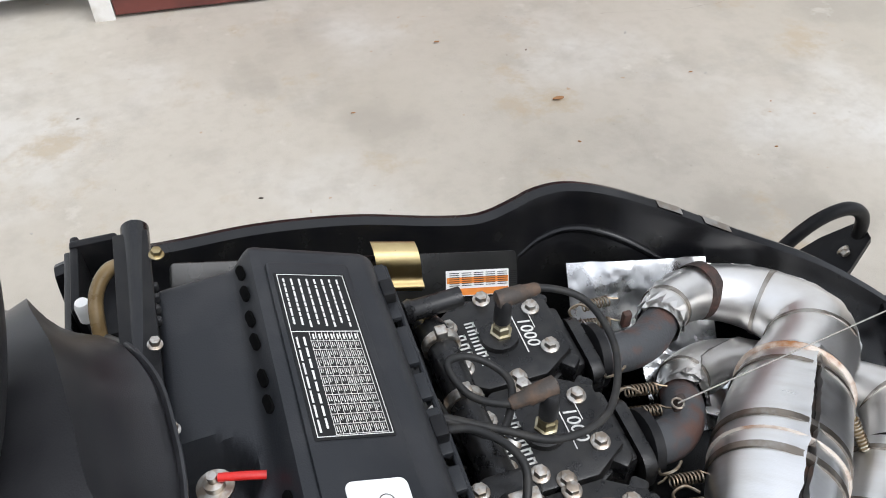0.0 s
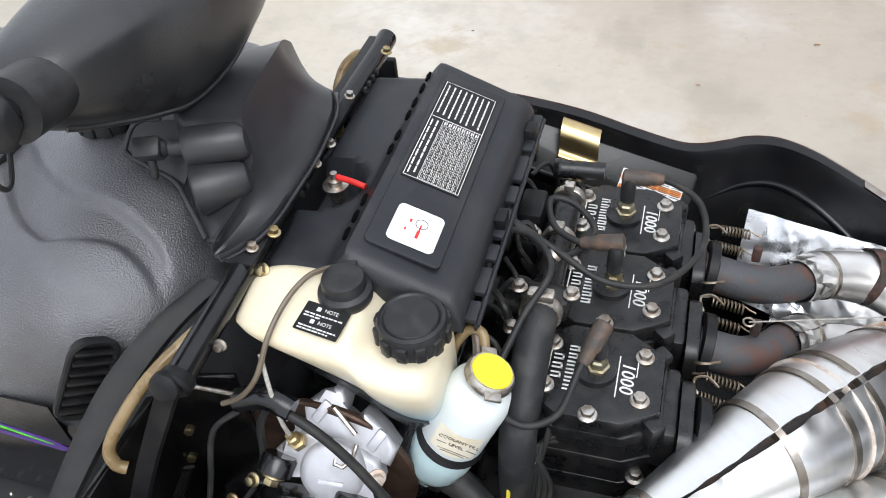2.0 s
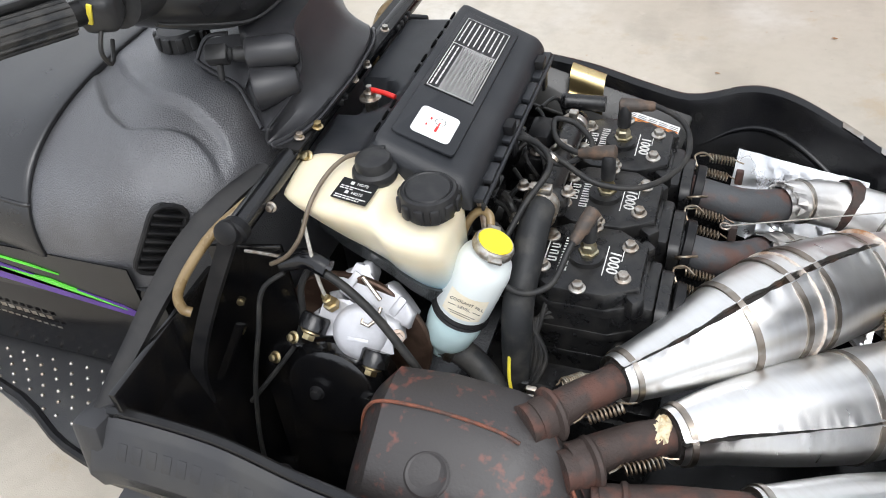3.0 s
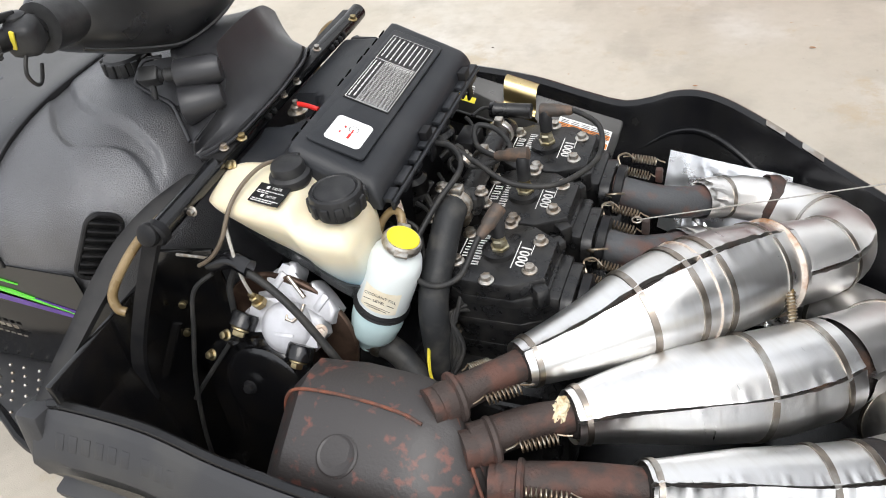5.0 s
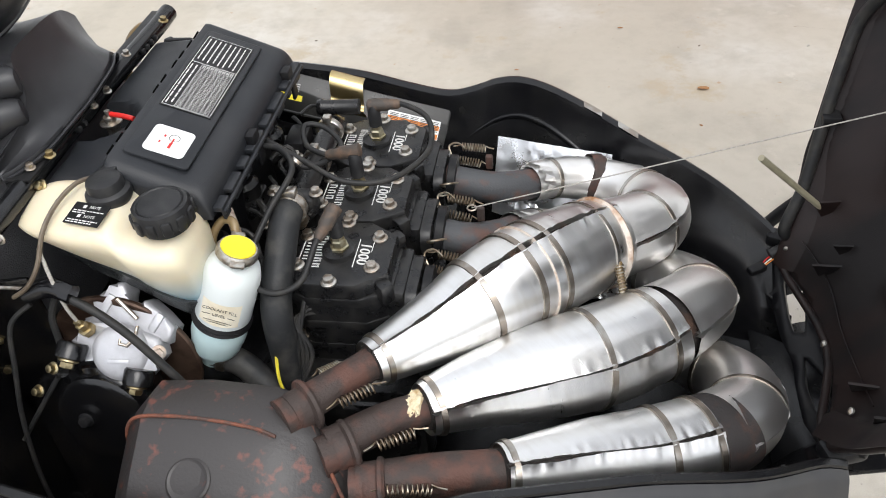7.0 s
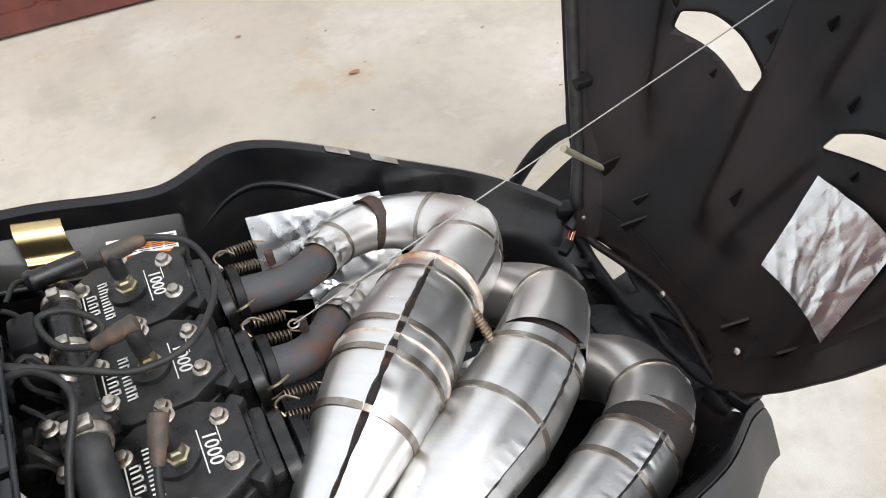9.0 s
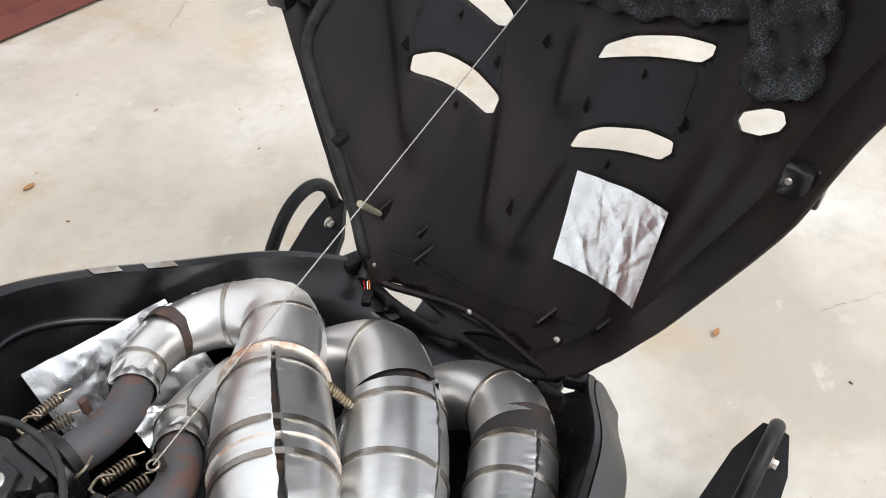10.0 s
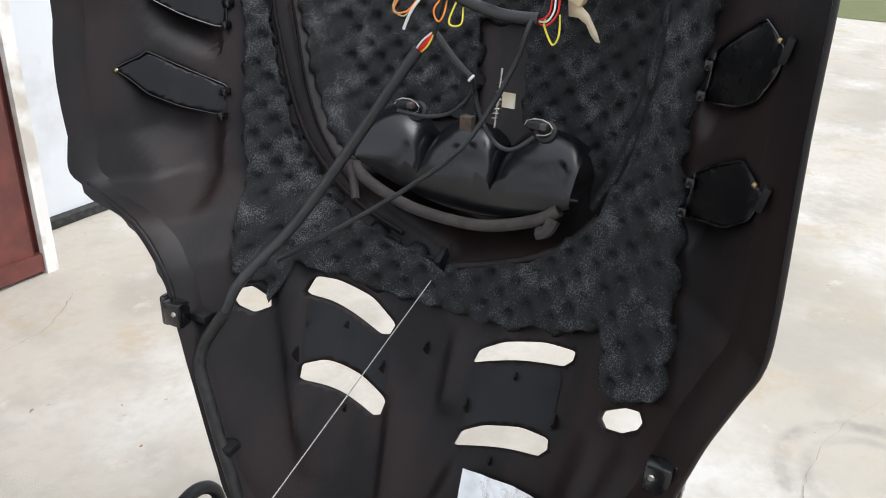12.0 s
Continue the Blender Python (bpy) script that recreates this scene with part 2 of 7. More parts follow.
# ---- builders ----
def finish(bm, name, m, smooth=38):
    bmesh.ops.recalc_face_normals(bm, faces=bm.faces)
    me = bpy.data.meshes.new(name)
    bm.to_mesh(me)
    bm.free()
    if smooth:
        me.shade_smooth()
        me.set_sharp_from_angle(angle=radians(smooth))
    me.materials.append(m)
    return me


def thing(name, base, label, category, group=""):
    """An Empty at the thing's base; its parts are built in world coordinates."""
    ob = new(name)
    ob.empty_display_size = 0.02
    ob.location = base
    return tagged(ob, label, category, group)


def part(name, bm, m, parent, label="", smooth=38):
    ob = new(name, finish(bm, name, m, smooth) if isinstance(bm, bmesh.types.BMesh) else bm)
    at = Vector() if parent.parent else parent.location
    ob.parent = parent
    ob.matrix_parent_inverse = Matrix.Translation(-at)
    return tagged(ob, label)


def single(name, bm, m, label, category, group="", kind="", smooth=38):
    return tagged(new(name, finish(bm, name, m, smooth)), label, category, group, kind)


def axes(direction, hint=(0, 0, 1)):
    """A rotation whose z axis is the direction."""
    z = Vector(direction).normalized()
    h = Vector(hint)
    if abs(z.dot(h.normalized())) > 0.95:
        h = Vector((0, 1, 0))
    x = h.cross(z).normalized()
    return Matrix((x, z.cross(x), z)).transposed()


def box(bm, c, size, bevel=0.0, rot=None, seg=2):
    res = bmesh.ops.create_cube(bm, size=1.0)
    vs = res["verts"]
    m = Matrix.Translation(c) @ (rot.to_4x4() if rot else Matrix()) @ Matrix.Diagonal((*size, 1))
    bmesh.ops.transform(bm, matrix=m, verts=vs)
    if bevel:
        es = list({e for v in vs for e in v.link_edges})
        bmesh.ops.bevel(bm, geom=es, offset=bevel, segments=seg, affect="EDGES", profile=0.5)
    return bm


def boxed(c, size, bevel=0.0, rot=None, seg=2):
    return box(bmesh.new(), c, size, bevel, rot, seg)


def skin(bm, rings, close=True, caps=True):
    """Faces between rings of points, one after the other."""
    vs = [[bm.verts.new(p) for p in r] for r in rings]
    n = len(vs[0])
    for a, b in zip(vs, vs[1:]):
        for i in range(n if close else n - 1):
            j = (i + 1) % n
            bm.faces.new((a[i], a[j], b[j], b[i]))
    if caps and close:
        bm.faces.new(vs[0][::-1])
        bm.faces.new(vs[-1])
    return bm


def spline(pts, n):
    """n points a stretch on a smooth line through the points (any dimension)."""
    pts = [np.array(p, float) for p in pts]
    out = []
    for i in range(len(pts) - 1):
        p0, p1, p2, p3 = pts[max(i - 1, 0)], pts[i], pts[i + 1], pts[min(i + 2, len(pts) - 1)]
        for k in range(n):
            t = k / n
            out.append(0.5 * (2 * p1 + (p2 - p0) * t + (2 * p0 - 5 * p1 + 4 * p2 - p3) * t * t + (3 * p1 - p0 - 3 * p2 + p3) * t ** 3))
    out.append(pts[-1])
    return out


def sweep(bm, path, radii, seg=12, caps=True, wob=0.0, squash=1.0):
    """A round tube along a line of points, with a radius at each."""
    path = [Vector(p) for p in path]
    if not hasattr(radii, "__len__"):
        radii = [radii] * len(path)
    t0 = (path[1] - path[0]).normalized()
    x = t0.orthogonal().normalized()
    rings = []
    for i, p in enumerate(path):
        t = (path[min(i + 1, len(path) - 1)] - path[max(i - 1, 0)]).normalized()
        x = (x - t * x.dot(t)).normalized()
        y = t.cross(x)
        ring = []
        for k in range(seg):
            a = 2 * math.pi * k / seg
            r = radii[i] * (1 + wob * noise.noise(p * 30 + Vector((k, 0, 0))))
            ring.append(p + (x * math.cos(a) + y * math.sin(a) * squash) * r)
        rings.append(ring)
    return skin(bm, rings, True, caps)


def tube(pts, r, seg=10, n=6, caps=True, wob=0.0):
    """A tube on a spline; the points may carry a radius as fourth number."""
    if len(pts[0]) == 4:
        s = spline(pts, n)
        return sweep(bmesh.new(), [p[:3] for p in s], [p[3] for p in s], seg, caps, wob)
    return sweep(bmesh.new(), spline(pts, n), r, seg, caps, wob)


def lathe(bm, base, direction, profile, seg=24, caps=True):
    """Turned shape: profile of (radius, height) along the direction from base."""
    r3, base = axes(direction), Vector(base)
    rings = [[base + r3 @ Vector((r * math.cos(2 * math.pi * k / seg), r * math.sin(2 * math.pi * k / seg), h)) for k in range(seg)] for r, h in profile]
    return skin(bm, rings, True, caps)


def turned(base, direction, profile, seg=24):
    return lathe(bmesh.new(), base, direction, profile, seg)


def prism(bm, outline, m, depth, bevel=0.0):
    """An outline in the xy plane of the matrix m, made thick along its z."""
    lo = [bm.verts.new(m @ Vector((x, y, 0))) for x, y in outline]
    hi = [bm.verts.new(m @ Vector((x, y, depth))) for x, y in outline]
    n = len(lo)
    fs = [bm.faces.new(lo[::-1]), bm.faces.new(hi)]
    fs += [bm.faces.new((lo[i], lo[(i + 1) % n], hi[(i + 1) % n], hi[i])) for i in range(n)]
    if bevel:
        top = [e for e in fs[1].edges]
        bmesh.ops.bevel(bm, geom=top, offset=bevel, segments=2, affect="EDGES", profile=0.5)
    return bm


def rounded(w, h, r, n=4):
    """The outline of a rectangle with rounded corners about the origin."""
    out = []
    for cx, cy, a0 in ((w / 2 - r, h / 2 - r, 0), (-w / 2 + r, h / 2 - r, 90), (-w / 2 + r, -h / 2 + r, 180), (w / 2 - r, -h / 2 + r, 270)):
        for k in range(n + 1):
            a = radians(a0 + 90 * k / n)
            out.append((cx + r * math.cos(a), cy + r * math.sin(a)))
    return out


def plane_at(c, xdir, ydir):
    """A matrix with its origin at c and its x and y along the two directions."""
    x = Vector(xdir).normalized()
    y = Vector(ydir)
    y = (y - x * y.dot(x)).normalized()
    z = x.cross(y)
    return Matrix.Translation(c) @ Matrix((x, y, z)).transposed().to_4x4()


def bolt_bm(base, direction=(0, 0, 1), r=0.0075, h=0.007):
    """A flanged hexagon bolt head."""
    bm = bmesh.new()
    lathe(bm, base, direction, [(r * 1.45, 0), (r * 1.45, r * 0.25), (r * 1.1, r * 0.45)], 14)
    r3 = axes(direction)
    prism(bm, [(r * math.cos(k * math.pi / 3), r * math.sin(k * math.pi / 3)) for k in range(6)],
          Matrix.Translation(Vector(base) + r3 @ Vector((0, 0, r * 0.4))) @ r3.to_4x4(), h, r * 0.12)
    return bm


def coil(a, b, r, wire, turns, hooks=True):
    """A coil spring from a to b with end hooks."""
    a, b = Vector(a), Vector(b)
    d = b - a
    r3 = axes(d)
    n = turns * 10
    pts = []
    if hooks:
        pts.append(a - d * 0.35)
        pts.append(a - d * 0.15 + r3 @ Vector((r * 0.4, 0, 0)))
    for k in range(n + 1):
        t = 2 * math.pi * k / 10
        pts.append(a + d * (k / n) + r3 @ Vector((r * math.cos(t), r * math.sin(t), 0)))
    if hooks:
        pts.append(b + d * 0.15 + r3 @ Vector((r * 0.4, 0, 0)))
        pts.append(b + d * 0.35)
    return sweep(bmesh.new(), pts, wire, 5)


def letters(text, size, m, mt, parent, name="lettering", depth=0.0006, shear=0.0):
    """Writing as a mesh, its baseline along the x of the matrix m, centred."""
    cu = bpy.data.curves.new("writing", "FONT")
    cu.body, cu.size, cu.extrude, cu.shear = text, size, depth, shear
    cu.align_x, cu.align_y, cu.resolution_u = "CENTER", "CENTER", 3
    tmp = new("writing", cu)
    me = bpy.data.meshes.new_from_object(tmp.evaluated_get(bpy.context.evaluated_depsgraph_get()))
    bpy.data.objects.remove(tmp)
    bpy.data.curves.remove(cu)
    me.transform(m)
    me.materials.clear()
    me.materials.append(mt)
    return part(name, me, mt, parent)


def bars(m, rects, mt, parent, name="print_block", depth=0.0005):
    """Flat bars (x, y, width, height) in the plane of m, as unreadable print."""
    bm = bmesh.new()
    for x, y, w, h in rects:
        vs = [bm.verts.new(m @ Vector((px, py, depth))) for px, py in ((x, y), (x + w, y), (x + w, y + h), (x, y + h))]
        bm.faces.new(vs)
    return part(name, bm, mt, parent, smooth=0)


def inside(pts, poly):
    """Which of the points (n, 2) lie in the polygon."""
    poly = np.array(poly)
    res = np.zeros(len(pts), bool)
    x, y = pts[:, 0], pts[:, 1]
    for (x1, y1), (x2, y2) in zip(poly, np.roll(poly, -1, 0)):
        if y1 != y2:
            res ^= ((y1 > y) != (y2 > y)) & (x < (x2 - x1) * (y - y1) / (y2 - y1) + x1)
    return res


from mathutils.geometry import delaunay_2d_cdt


def patch(outer, holes, step, place):
    """A sheet over the outline with holes, its edges drawn onto the outlines; place turns (u, v) into a point."""
    o = np.array(outer)
    u = np.arange(o[:, 0].min() - step, o[:, 0].max() + 2 * step, step)
    v = np.arange(o[:, 1].min() - step, o[:, 1].max() + 2 * step, step)
    g = np.stack(np.meshgrid(u, v, indexing="ij"), -1)
    flat = g.reshape(-1, 2).copy()
    best = np.full(len(flat), 9.0)
    pts, cons = [], []
    for poly in (outer, *holes):
        poly = np.array(poly)
        first = len(pts)
        for a, b in zip(poly, np.roll(poly, -1, 0)):
            d = b - a
            t = np.clip(((flat - a) @ d) / max(d @ d, 1e-12), 0, 1)
            best = np.minimum(best, np.linalg.norm(flat - (a + t[:, None] * d), axis=1))
            k = max(1, int(np.linalg.norm(d) / step))
            pts += [a + d * i / k for i in range(k)]
        cons += [(i, i + 1) for i in range(first, len(pts) - 1)] + [(len(pts) - 1, first)]
    ok = inside(flat, outer) & (best > 0.4 * step)
    for h in holes:
        ok &= ~inside(flat, h)
    pts += list(flat[ok])
    vs, _, tris, *_ = delaunay_2d_cdt([Vector(p) for p in pts], cons, [], 0, 1e-6)
    flat = np.array(vs)
    tris = np.array(tris)
    cen = flat[tris].mean(1)
    keep = inside(cen, outer)
    for h in holes:
        keep &= ~inside(cen, h)
    bm = bmesh.new()
    verts = [bm.verts.new(place(*p)) for p in flat]
    for q in tris[keep]:
        bm.faces.new([verts[i] for i in q])
    bmesh.ops.delete(bm, geom=[v for v in bm.verts if not v.link_faces], context="VERTS")
    return bm


def solid(ob, thick, offset=-1.0):
    md = ob.modifiers.new("thickness", "SOLIDIFY")
    md.thickness, md.offset = thick, offset
    return ob


# ---- ground and building ----
bm = bmesh.new()
bmesh.ops.create_grid(bm, x_segments=2, y_segments=2, size=60)
single("ground", bm, M_concrete, "light grey weathered concrete apron with faint stains", "ground", kind="structure", smooth=0)
bm = bmesh.new()
skin(bm, [[(9.2, -60, 0.004), (9.2, 1.9, 0.004)], [(60, -60, 0.004), (60, 1.9, 0.004)]], close=False)
single("grass", bm, M_grass, "mown green lawn beyond the concrete apron", "grass", kind="structure", smooth=0)


def crack(pts, w):
    """A thin irregular crack on the concrete."""
    bm = bmesh.new()
    rng = random.Random(int(pts[0][0] * 1000))
    line = spline(pts, 14)
    line = [Vector((p[0] + rng.uniform(-1, 1) * 0.006, p[1] + rng.uniform(-1, 1) * 0.006, 0.004)) for p in line]
    rows = []
    for p in line:
        k = w * rng.uniform(0.3, 1.0)
        rows.append([p + Vector((k, -k * 0.4, 0)), p + Vector((-k, k * 0.4, 0))])
    skin(bm, rows, close=False)
    single("crack", bm, M_crack, "thin dark crack in the concrete apron", "crack", kind="structure", smooth=0)


crack([(1.30, -0.45), (1.52, -0.58), (1.92, -0.63), (2.6, -0.95)], 0.0022)
crack([(0.9, 1.55), (1.25, 1.50), (1.5, 1.62)], 0.0012)

# the building: a ribbed brown door panel in front of a white wall
DOOR_Y = 1.812


def wall_pt(x, off, z):
    """A place along the building's front; off is the distance behind the door's face."""
    return Vector((x, DOOR_Y - (x - 1.56) * 0.080 + off, z))


door = thing("door_1", wall_pt(0.5, 0, 0), "dark brown ribbed metal sliding door, weathered at its foot", "door")
door["kind"] = "structure"
bm = bmesh.new()
prof = []
x = -0.44
while x < 1.53:
    prof += [(x, 0.0), (x + 0.15, 0.0), (x + 0.165, 0.018), (x + 0.185, 0.018)]
    x += 0.20
prof.append((1.53, 0.0))
skin(bm, [[wall_pt(px, po, z) for px, po in prof] + [wall_pt(px, 0.04, z) for px, po in prof[::-1]] for z in (0.03, 0.93)])
part("panel", bm, M_rib_door, door, smooth=0)
bm = bmesh.new()
skin(bm, [[wall_pt(px, -0.012, 0.012), wall_pt(px, 0.045, 0.012), wall_pt(px, 0.045, 0.075), wall_pt(px, -0.012, 0.075)] for px in (-0.44, 1.53)])
part("bottom_rail", bm, M_rib_door, door, smooth=0)
for name, a, b, mt, zt in (("trim_east", 1.533, 1.575, M_white_trim, 2.4), ("trim_west", -0.50, -0.443, M_white_trim, 2.4)):
    bm = bmesh.new()
    skin(bm, [[wall_pt(a, -0.02, z), wall_pt(b, -0.02, z), wall_pt(b, 0.06, z), wall_pt(a, 0.06, z)] for z in (0.0, zt)])
    single(name, bm, mt, "white painted vertical door trim with scuffs", "trim", kind="structure", smooth=0)
bm = bmesh.new()
skin(bm, [[wall_pt(-0.44, 0.002, z), wall_pt(1.53, 0.002, z), wall_pt(1.53, 0.04, z), wall_pt(-0.44, 0.04, z)] for z in (0.931, 2.4)])
part("upper_panel", bm, M_white_wall, door, "white upper siding", smooth=0)
bm = bmesh.new()
skin(bm, [[wall_pt(a, 0.05, z), wall_pt(b, 0.05, z), wall_pt(b, 0.10, z), wall_pt(a, 0.10, z)] for z in (0.06, 2.4) for a, b in ((-3.6, -0.503),)])
single("door_2", bm, M_white_wall, "white overhead garage door, closed", "door", kind="structure", smooth=0)
bm = bmesh.new()
skin(bm, [[wall_pt(-6, 0.30, z), wall_pt(9, 0.30, z), wall_pt(9, 0.45, z), wall_pt(-6, 0.45, z)] for z in (0.0, 2.6)])
single("wall_north", bm, M_white_wall, "white painted metal garage wall", "wall", kind="structure", smooth=0)

bm = bmesh.new()
skin(bm, [[wall_pt(x, 0.275, 0.002), wall_pt(x, 0.297, 0.002), wall_pt(x, 0.297, 0.045), wall_pt(x, 0.275, 0.035)] for x in (1.60, 9.0)])
single("trim_base", bm, M_rubber, "dark rubber gasket along the wall's foot", "trim", kind="structure", smooth=0)

# ---- belly pan ----
M_pan = mat("pan_plastic", (0.006, 0.006, 0.007), 0.24, alt=(0.010, 0.0098, 0.0095), scale=30, fine=700, bump=0.08, rough_var=0.12, spec=0.42)
PX = [-0.43, -0.40, -0.30, -0.20, -0.09, 0.00, 0.055, 0.085, 0.12, 0.15, 0.19, 0.24, 0.31, 0.37, 0.475, 0.55, 0.585]
FY = [0.365, 0.368, 0.370, 0.378, 0.369, 0.354, 0.350, 0.351, 0.353, 0.353, 0.343, 0.315, 0.279, 0.240, 0.188, 0.140, 0.110]
FZ = [0.565, 0.567, 0.560, 0.550, 0.540, 0.525, 0.514, 0.513, 0.522, 0.533, 0.541, 0.541, 0.522, 0.505, 0.468, 0.430, 0.405]
NY = [-0.455, -0.450, -0.447, -0.458, -0.466, -0.462, -0.452, -0.445, -0.432, -0.420, -0.405, -0.390, -0.365, -0.345, -0.315, -0.272, -0.258]
NZ = [0.570, 0.572, 0.560, 0.548, 0.540, 0.526, 0.518, 0.516, 0.522, 0.528, 0.530, 0.524, 0.508, 0.495, 0.468, 0.435, 0.415]


RIM = np.array(spline(list(zip(PX, FY, FZ, NY, NZ)), 12))


def rim(x):
    return tuple(float(np.interp(x, RIM[:, 0], RIM[:, k])) for k in (1, 2, 3, 4))


pan = thing("belly_pan", (0.0, -0.04, 0.16), "deep black plastic snowmobile belly pan with a rolled rim, scuffed", "belly pan")
rings = []
xs = [float(x) for x in np.linspace(PX[0], PX[-1], 90)]
for x in xs:
    fy, fz, ny, nz = rim(x)
    end = max(0.0, (x - 0.35) / 0.235)
    lo = 0.20 + 0.10 * end
    drop = 1 - 0.35 * end
    rings.append([(x, fy + 0.02, lo - 0.01), (x, fy + 0.024, fz - 0.10 * drop), (x, fy + 0.018, fz - 0.02), (x, fy + 0.012, fz - 0.004), (x, fy + 0.003, fz),
                  (x, fy - 0.008, fz - 0.004), (x, fy - 0.014, fz - 0.018), (x, fy - 0.022, fz - 0.05 * drop), (x, fy - 0.034, fz - 0.066 * drop),
                  (x, fy - 0.058, fz - 0.12 * drop), (x, fy - 0.085, lo + 0.05), (x, fy - 0.12, lo + 0.01),
                  (x, 0.5 * (fy + ny), lo), (x, ny + 0.10, lo + 0.01), (x, ny + 0.075, lo + 0.05), (x, ny + 0.035, nz - 0.10 * drop), (x, ny + 0.022, nz - 0.05),
                  (x, ny + 0.012, nz - 0.016), (x, ny + 0.008, nz - 0.002), (x, ny + 0.005, nz), (x, ny - 0.002, nz - 0.001), (x, ny - 0.004, nz - 0.005), (x, ny - 0.012, nz - 0.0085),
                  (x, ny - 0.015, nz - 0.011), (x, ny - 0.038, nz - 0.046), (x, ny - 0.040, nz - 0.051), (x, ny - 0.034, nz - 0.080), (x, ny - 0.018, nz - 0.12 * drop), (x, ny - 0.01, lo - 0.01), (x, 0.5 * (fy + ny), lo - 0.03)])
bm = bmesh.new()
skin(bm, rings)
part("shell", bm, M_pan, pan, smooth=32)
rows = []
for x in xs:
    fy, fz, ny, nz = rim(x)
    rows.append([(x, ny + dy, nz + dz) for dy, dz in ((-0.0050, -0.0035), (-0.0130, -0.0068), (-0.0168, -0.0100), (-0.0398, -0.0445), (-0.0422, -0.0510), (-0.0362, -0.0800), (-0.0335, -0.0795), (-0.0385, -0.0510), (-0.0365, -0.0460), (-0.0140, -0.0115), (-0.0050, -0.0075))])
bm = bmesh.new()
skin(bm, rows)
part("outer_band", bm, M_flare, pan, "grey-black matt outer band", smooth=32)


step_line = []
for k in range(40):
    x = 0.065 + 0.40 * k / 39
    fy, fz, ny, nz = rim(x)
    dz = 0.085 - 0.030 * math.sin(math.pi * min(1, k / 26))
    step_line.append((x, fy - 0.023 - 0.5 * (dz - 0.05), fz - dz))


part("moulded_ledge", sweep(bmesh.new(), step_line, [0.0015 + 0.0045 * math.sin(math.pi * k / 39) for k in range(40)], 10), M_pan, pan)

# ---- engine ----
CX, CZ, PITCH = 0.004, 0.574, 0.1155
engine = thing("engine", (CX, 0, 0.24), "black three-cylinder two-stroke engine with bolted octagonal heads", "engine")
oct8 = lambda a, b, c: [(a, -c), (a, c), (c * 0.9, b), (-c * 0.9, b), (-a, c), (-a, -c), (-c * 0.9, -b), (c * 0.9, -b)]
for i in (-1, 0, 1):
    cy = i * PITCH
    bm = bmesh.new()
    prism(bm, oct8(0.066, 0.0565, 0.034), Matrix.Translation((CX, cy, CZ - 0.022)), 0.022, 0.004)
    prism(bm, oct8(0.070, 0.0570, 0.038), Matrix.Translation((CX, cy, CZ - 0.036)), 0.013, 0.003)
    lathe(bm, (CX, cy, CZ - 0.006), (0, 0, 1), [(0.022, 0), (0.02, 0.012), (0.013, 0.014)], 18)
    head = part("cylinder_head", bm, M_block, engine, smooth=30)
    for sx, sy in ((1, 1), (1, -1), (-1, 1), (-1, -1)):
        part("lug", boxed((CX + sx * 0.06, cy + sy * 0.041, CZ - 0.022), (0.022, 0.018, 0.03), 0.004, Matrix.Rotation(radians(45 * sx * sy), 3, "Z")), M_block, head)
    for k in range(6):
        a = radians(30 + 60 * k)
        p = (CX + 0.0525 * math.cos(a), cy + 0.0525 * math.sin(a), CZ)
        part("bolt", bolt_bm(p, (0, 0, 1), 0.0066, 0.006), M_zinc, head, "zinc flanged head bolt")
    mtx = plane_at((CX + 0.031, cy - 0.002, CZ + 0.0004), (0, -1, 0), (1, 0, 0))
    letters("1000", 0.0190, mtx, M_white, head, shear=0.15)
    bars(mtx, [(-0.025, -0.0095, 0.050, 0.0012), (-0.022, 0.0085, 0.020, 0.0010)], M_white, head)
    mtx = plane_at((CX - 0.030, cy - 0.002, CZ + 0.0004), (0, -1, 0), (1, 0, 0))
    bars(mtx, [(-0.029 + 0.0098 * k + dx, 0.0015, 0.0022, 0.0105) for k in range(6) for dx in (0, 0.0046)] + [(-0.016 + 0.0112 * k + dx, -0.0125, 0.0022, 0.0105) for k in range(3) for dx in (0, 0.0052)] + [(-0.029 + 0.0098 * k, 0.0095, 0.0065, 0.0020) for k in range(6)] + [(-0.016 + 0.0112 * k, -0.0040, 0.0070, 0.0020) for k in range(3)]
         + [(-0.022, -0.0165, 0.044, 0.0015)], M_white, head)
    plug = part("spark_plug", turned((CX + 0.002, cy, CZ + 0.006), (0, 0, 1), [(0.012, 0), (0.012, 0.005), (0.0095, 0.006), (0.0095, 0.014), (0.0075, 0.016), (0.0075, 0.024), (0.005, 0.028)], 6), M_plug, head, "dull yellow-zinc spark plug body")
    bm = bmesh.new()
    prism(bm, oct8(0.064, 0.055, 0.040), Matrix.Translation((CX, cy, CZ - 0.135)), 0.10, 0.006)
    cyl = part("cylinder", bm, M_block, engine, smooth=30)
    for zz in (0.115, 0.075):
        bm = bmesh.new()
        prism(bm, oct8(0.067, 0.0565, 0.042), Matrix.Translation((CX, cy, CZ - zz)), 0.012, 0.003)
        part("rib", bm, M_block, cyl, smooth=30)
    part("exhaust_port", boxed((CX + 0.070, cy, CZ - 0.055), (0.03, 0.085, 0.06), 0.008), M_block, cyl)
    part("intake_port", boxed((CX - 0.070, cy, CZ - 0.065), (0.035, 0.06, 0.05), 0.008), M_block, cyl)
    for sx, sy in ((1, -1), (-1, -1), (1, 1), (-1, 1)):
        part("bolt", bolt_bm((CX + sx * 0.052, cy + sy * 0.049, CZ - 0.098), (0, 0, 1), 0.0065, 0.009), M_zinc, cyl)
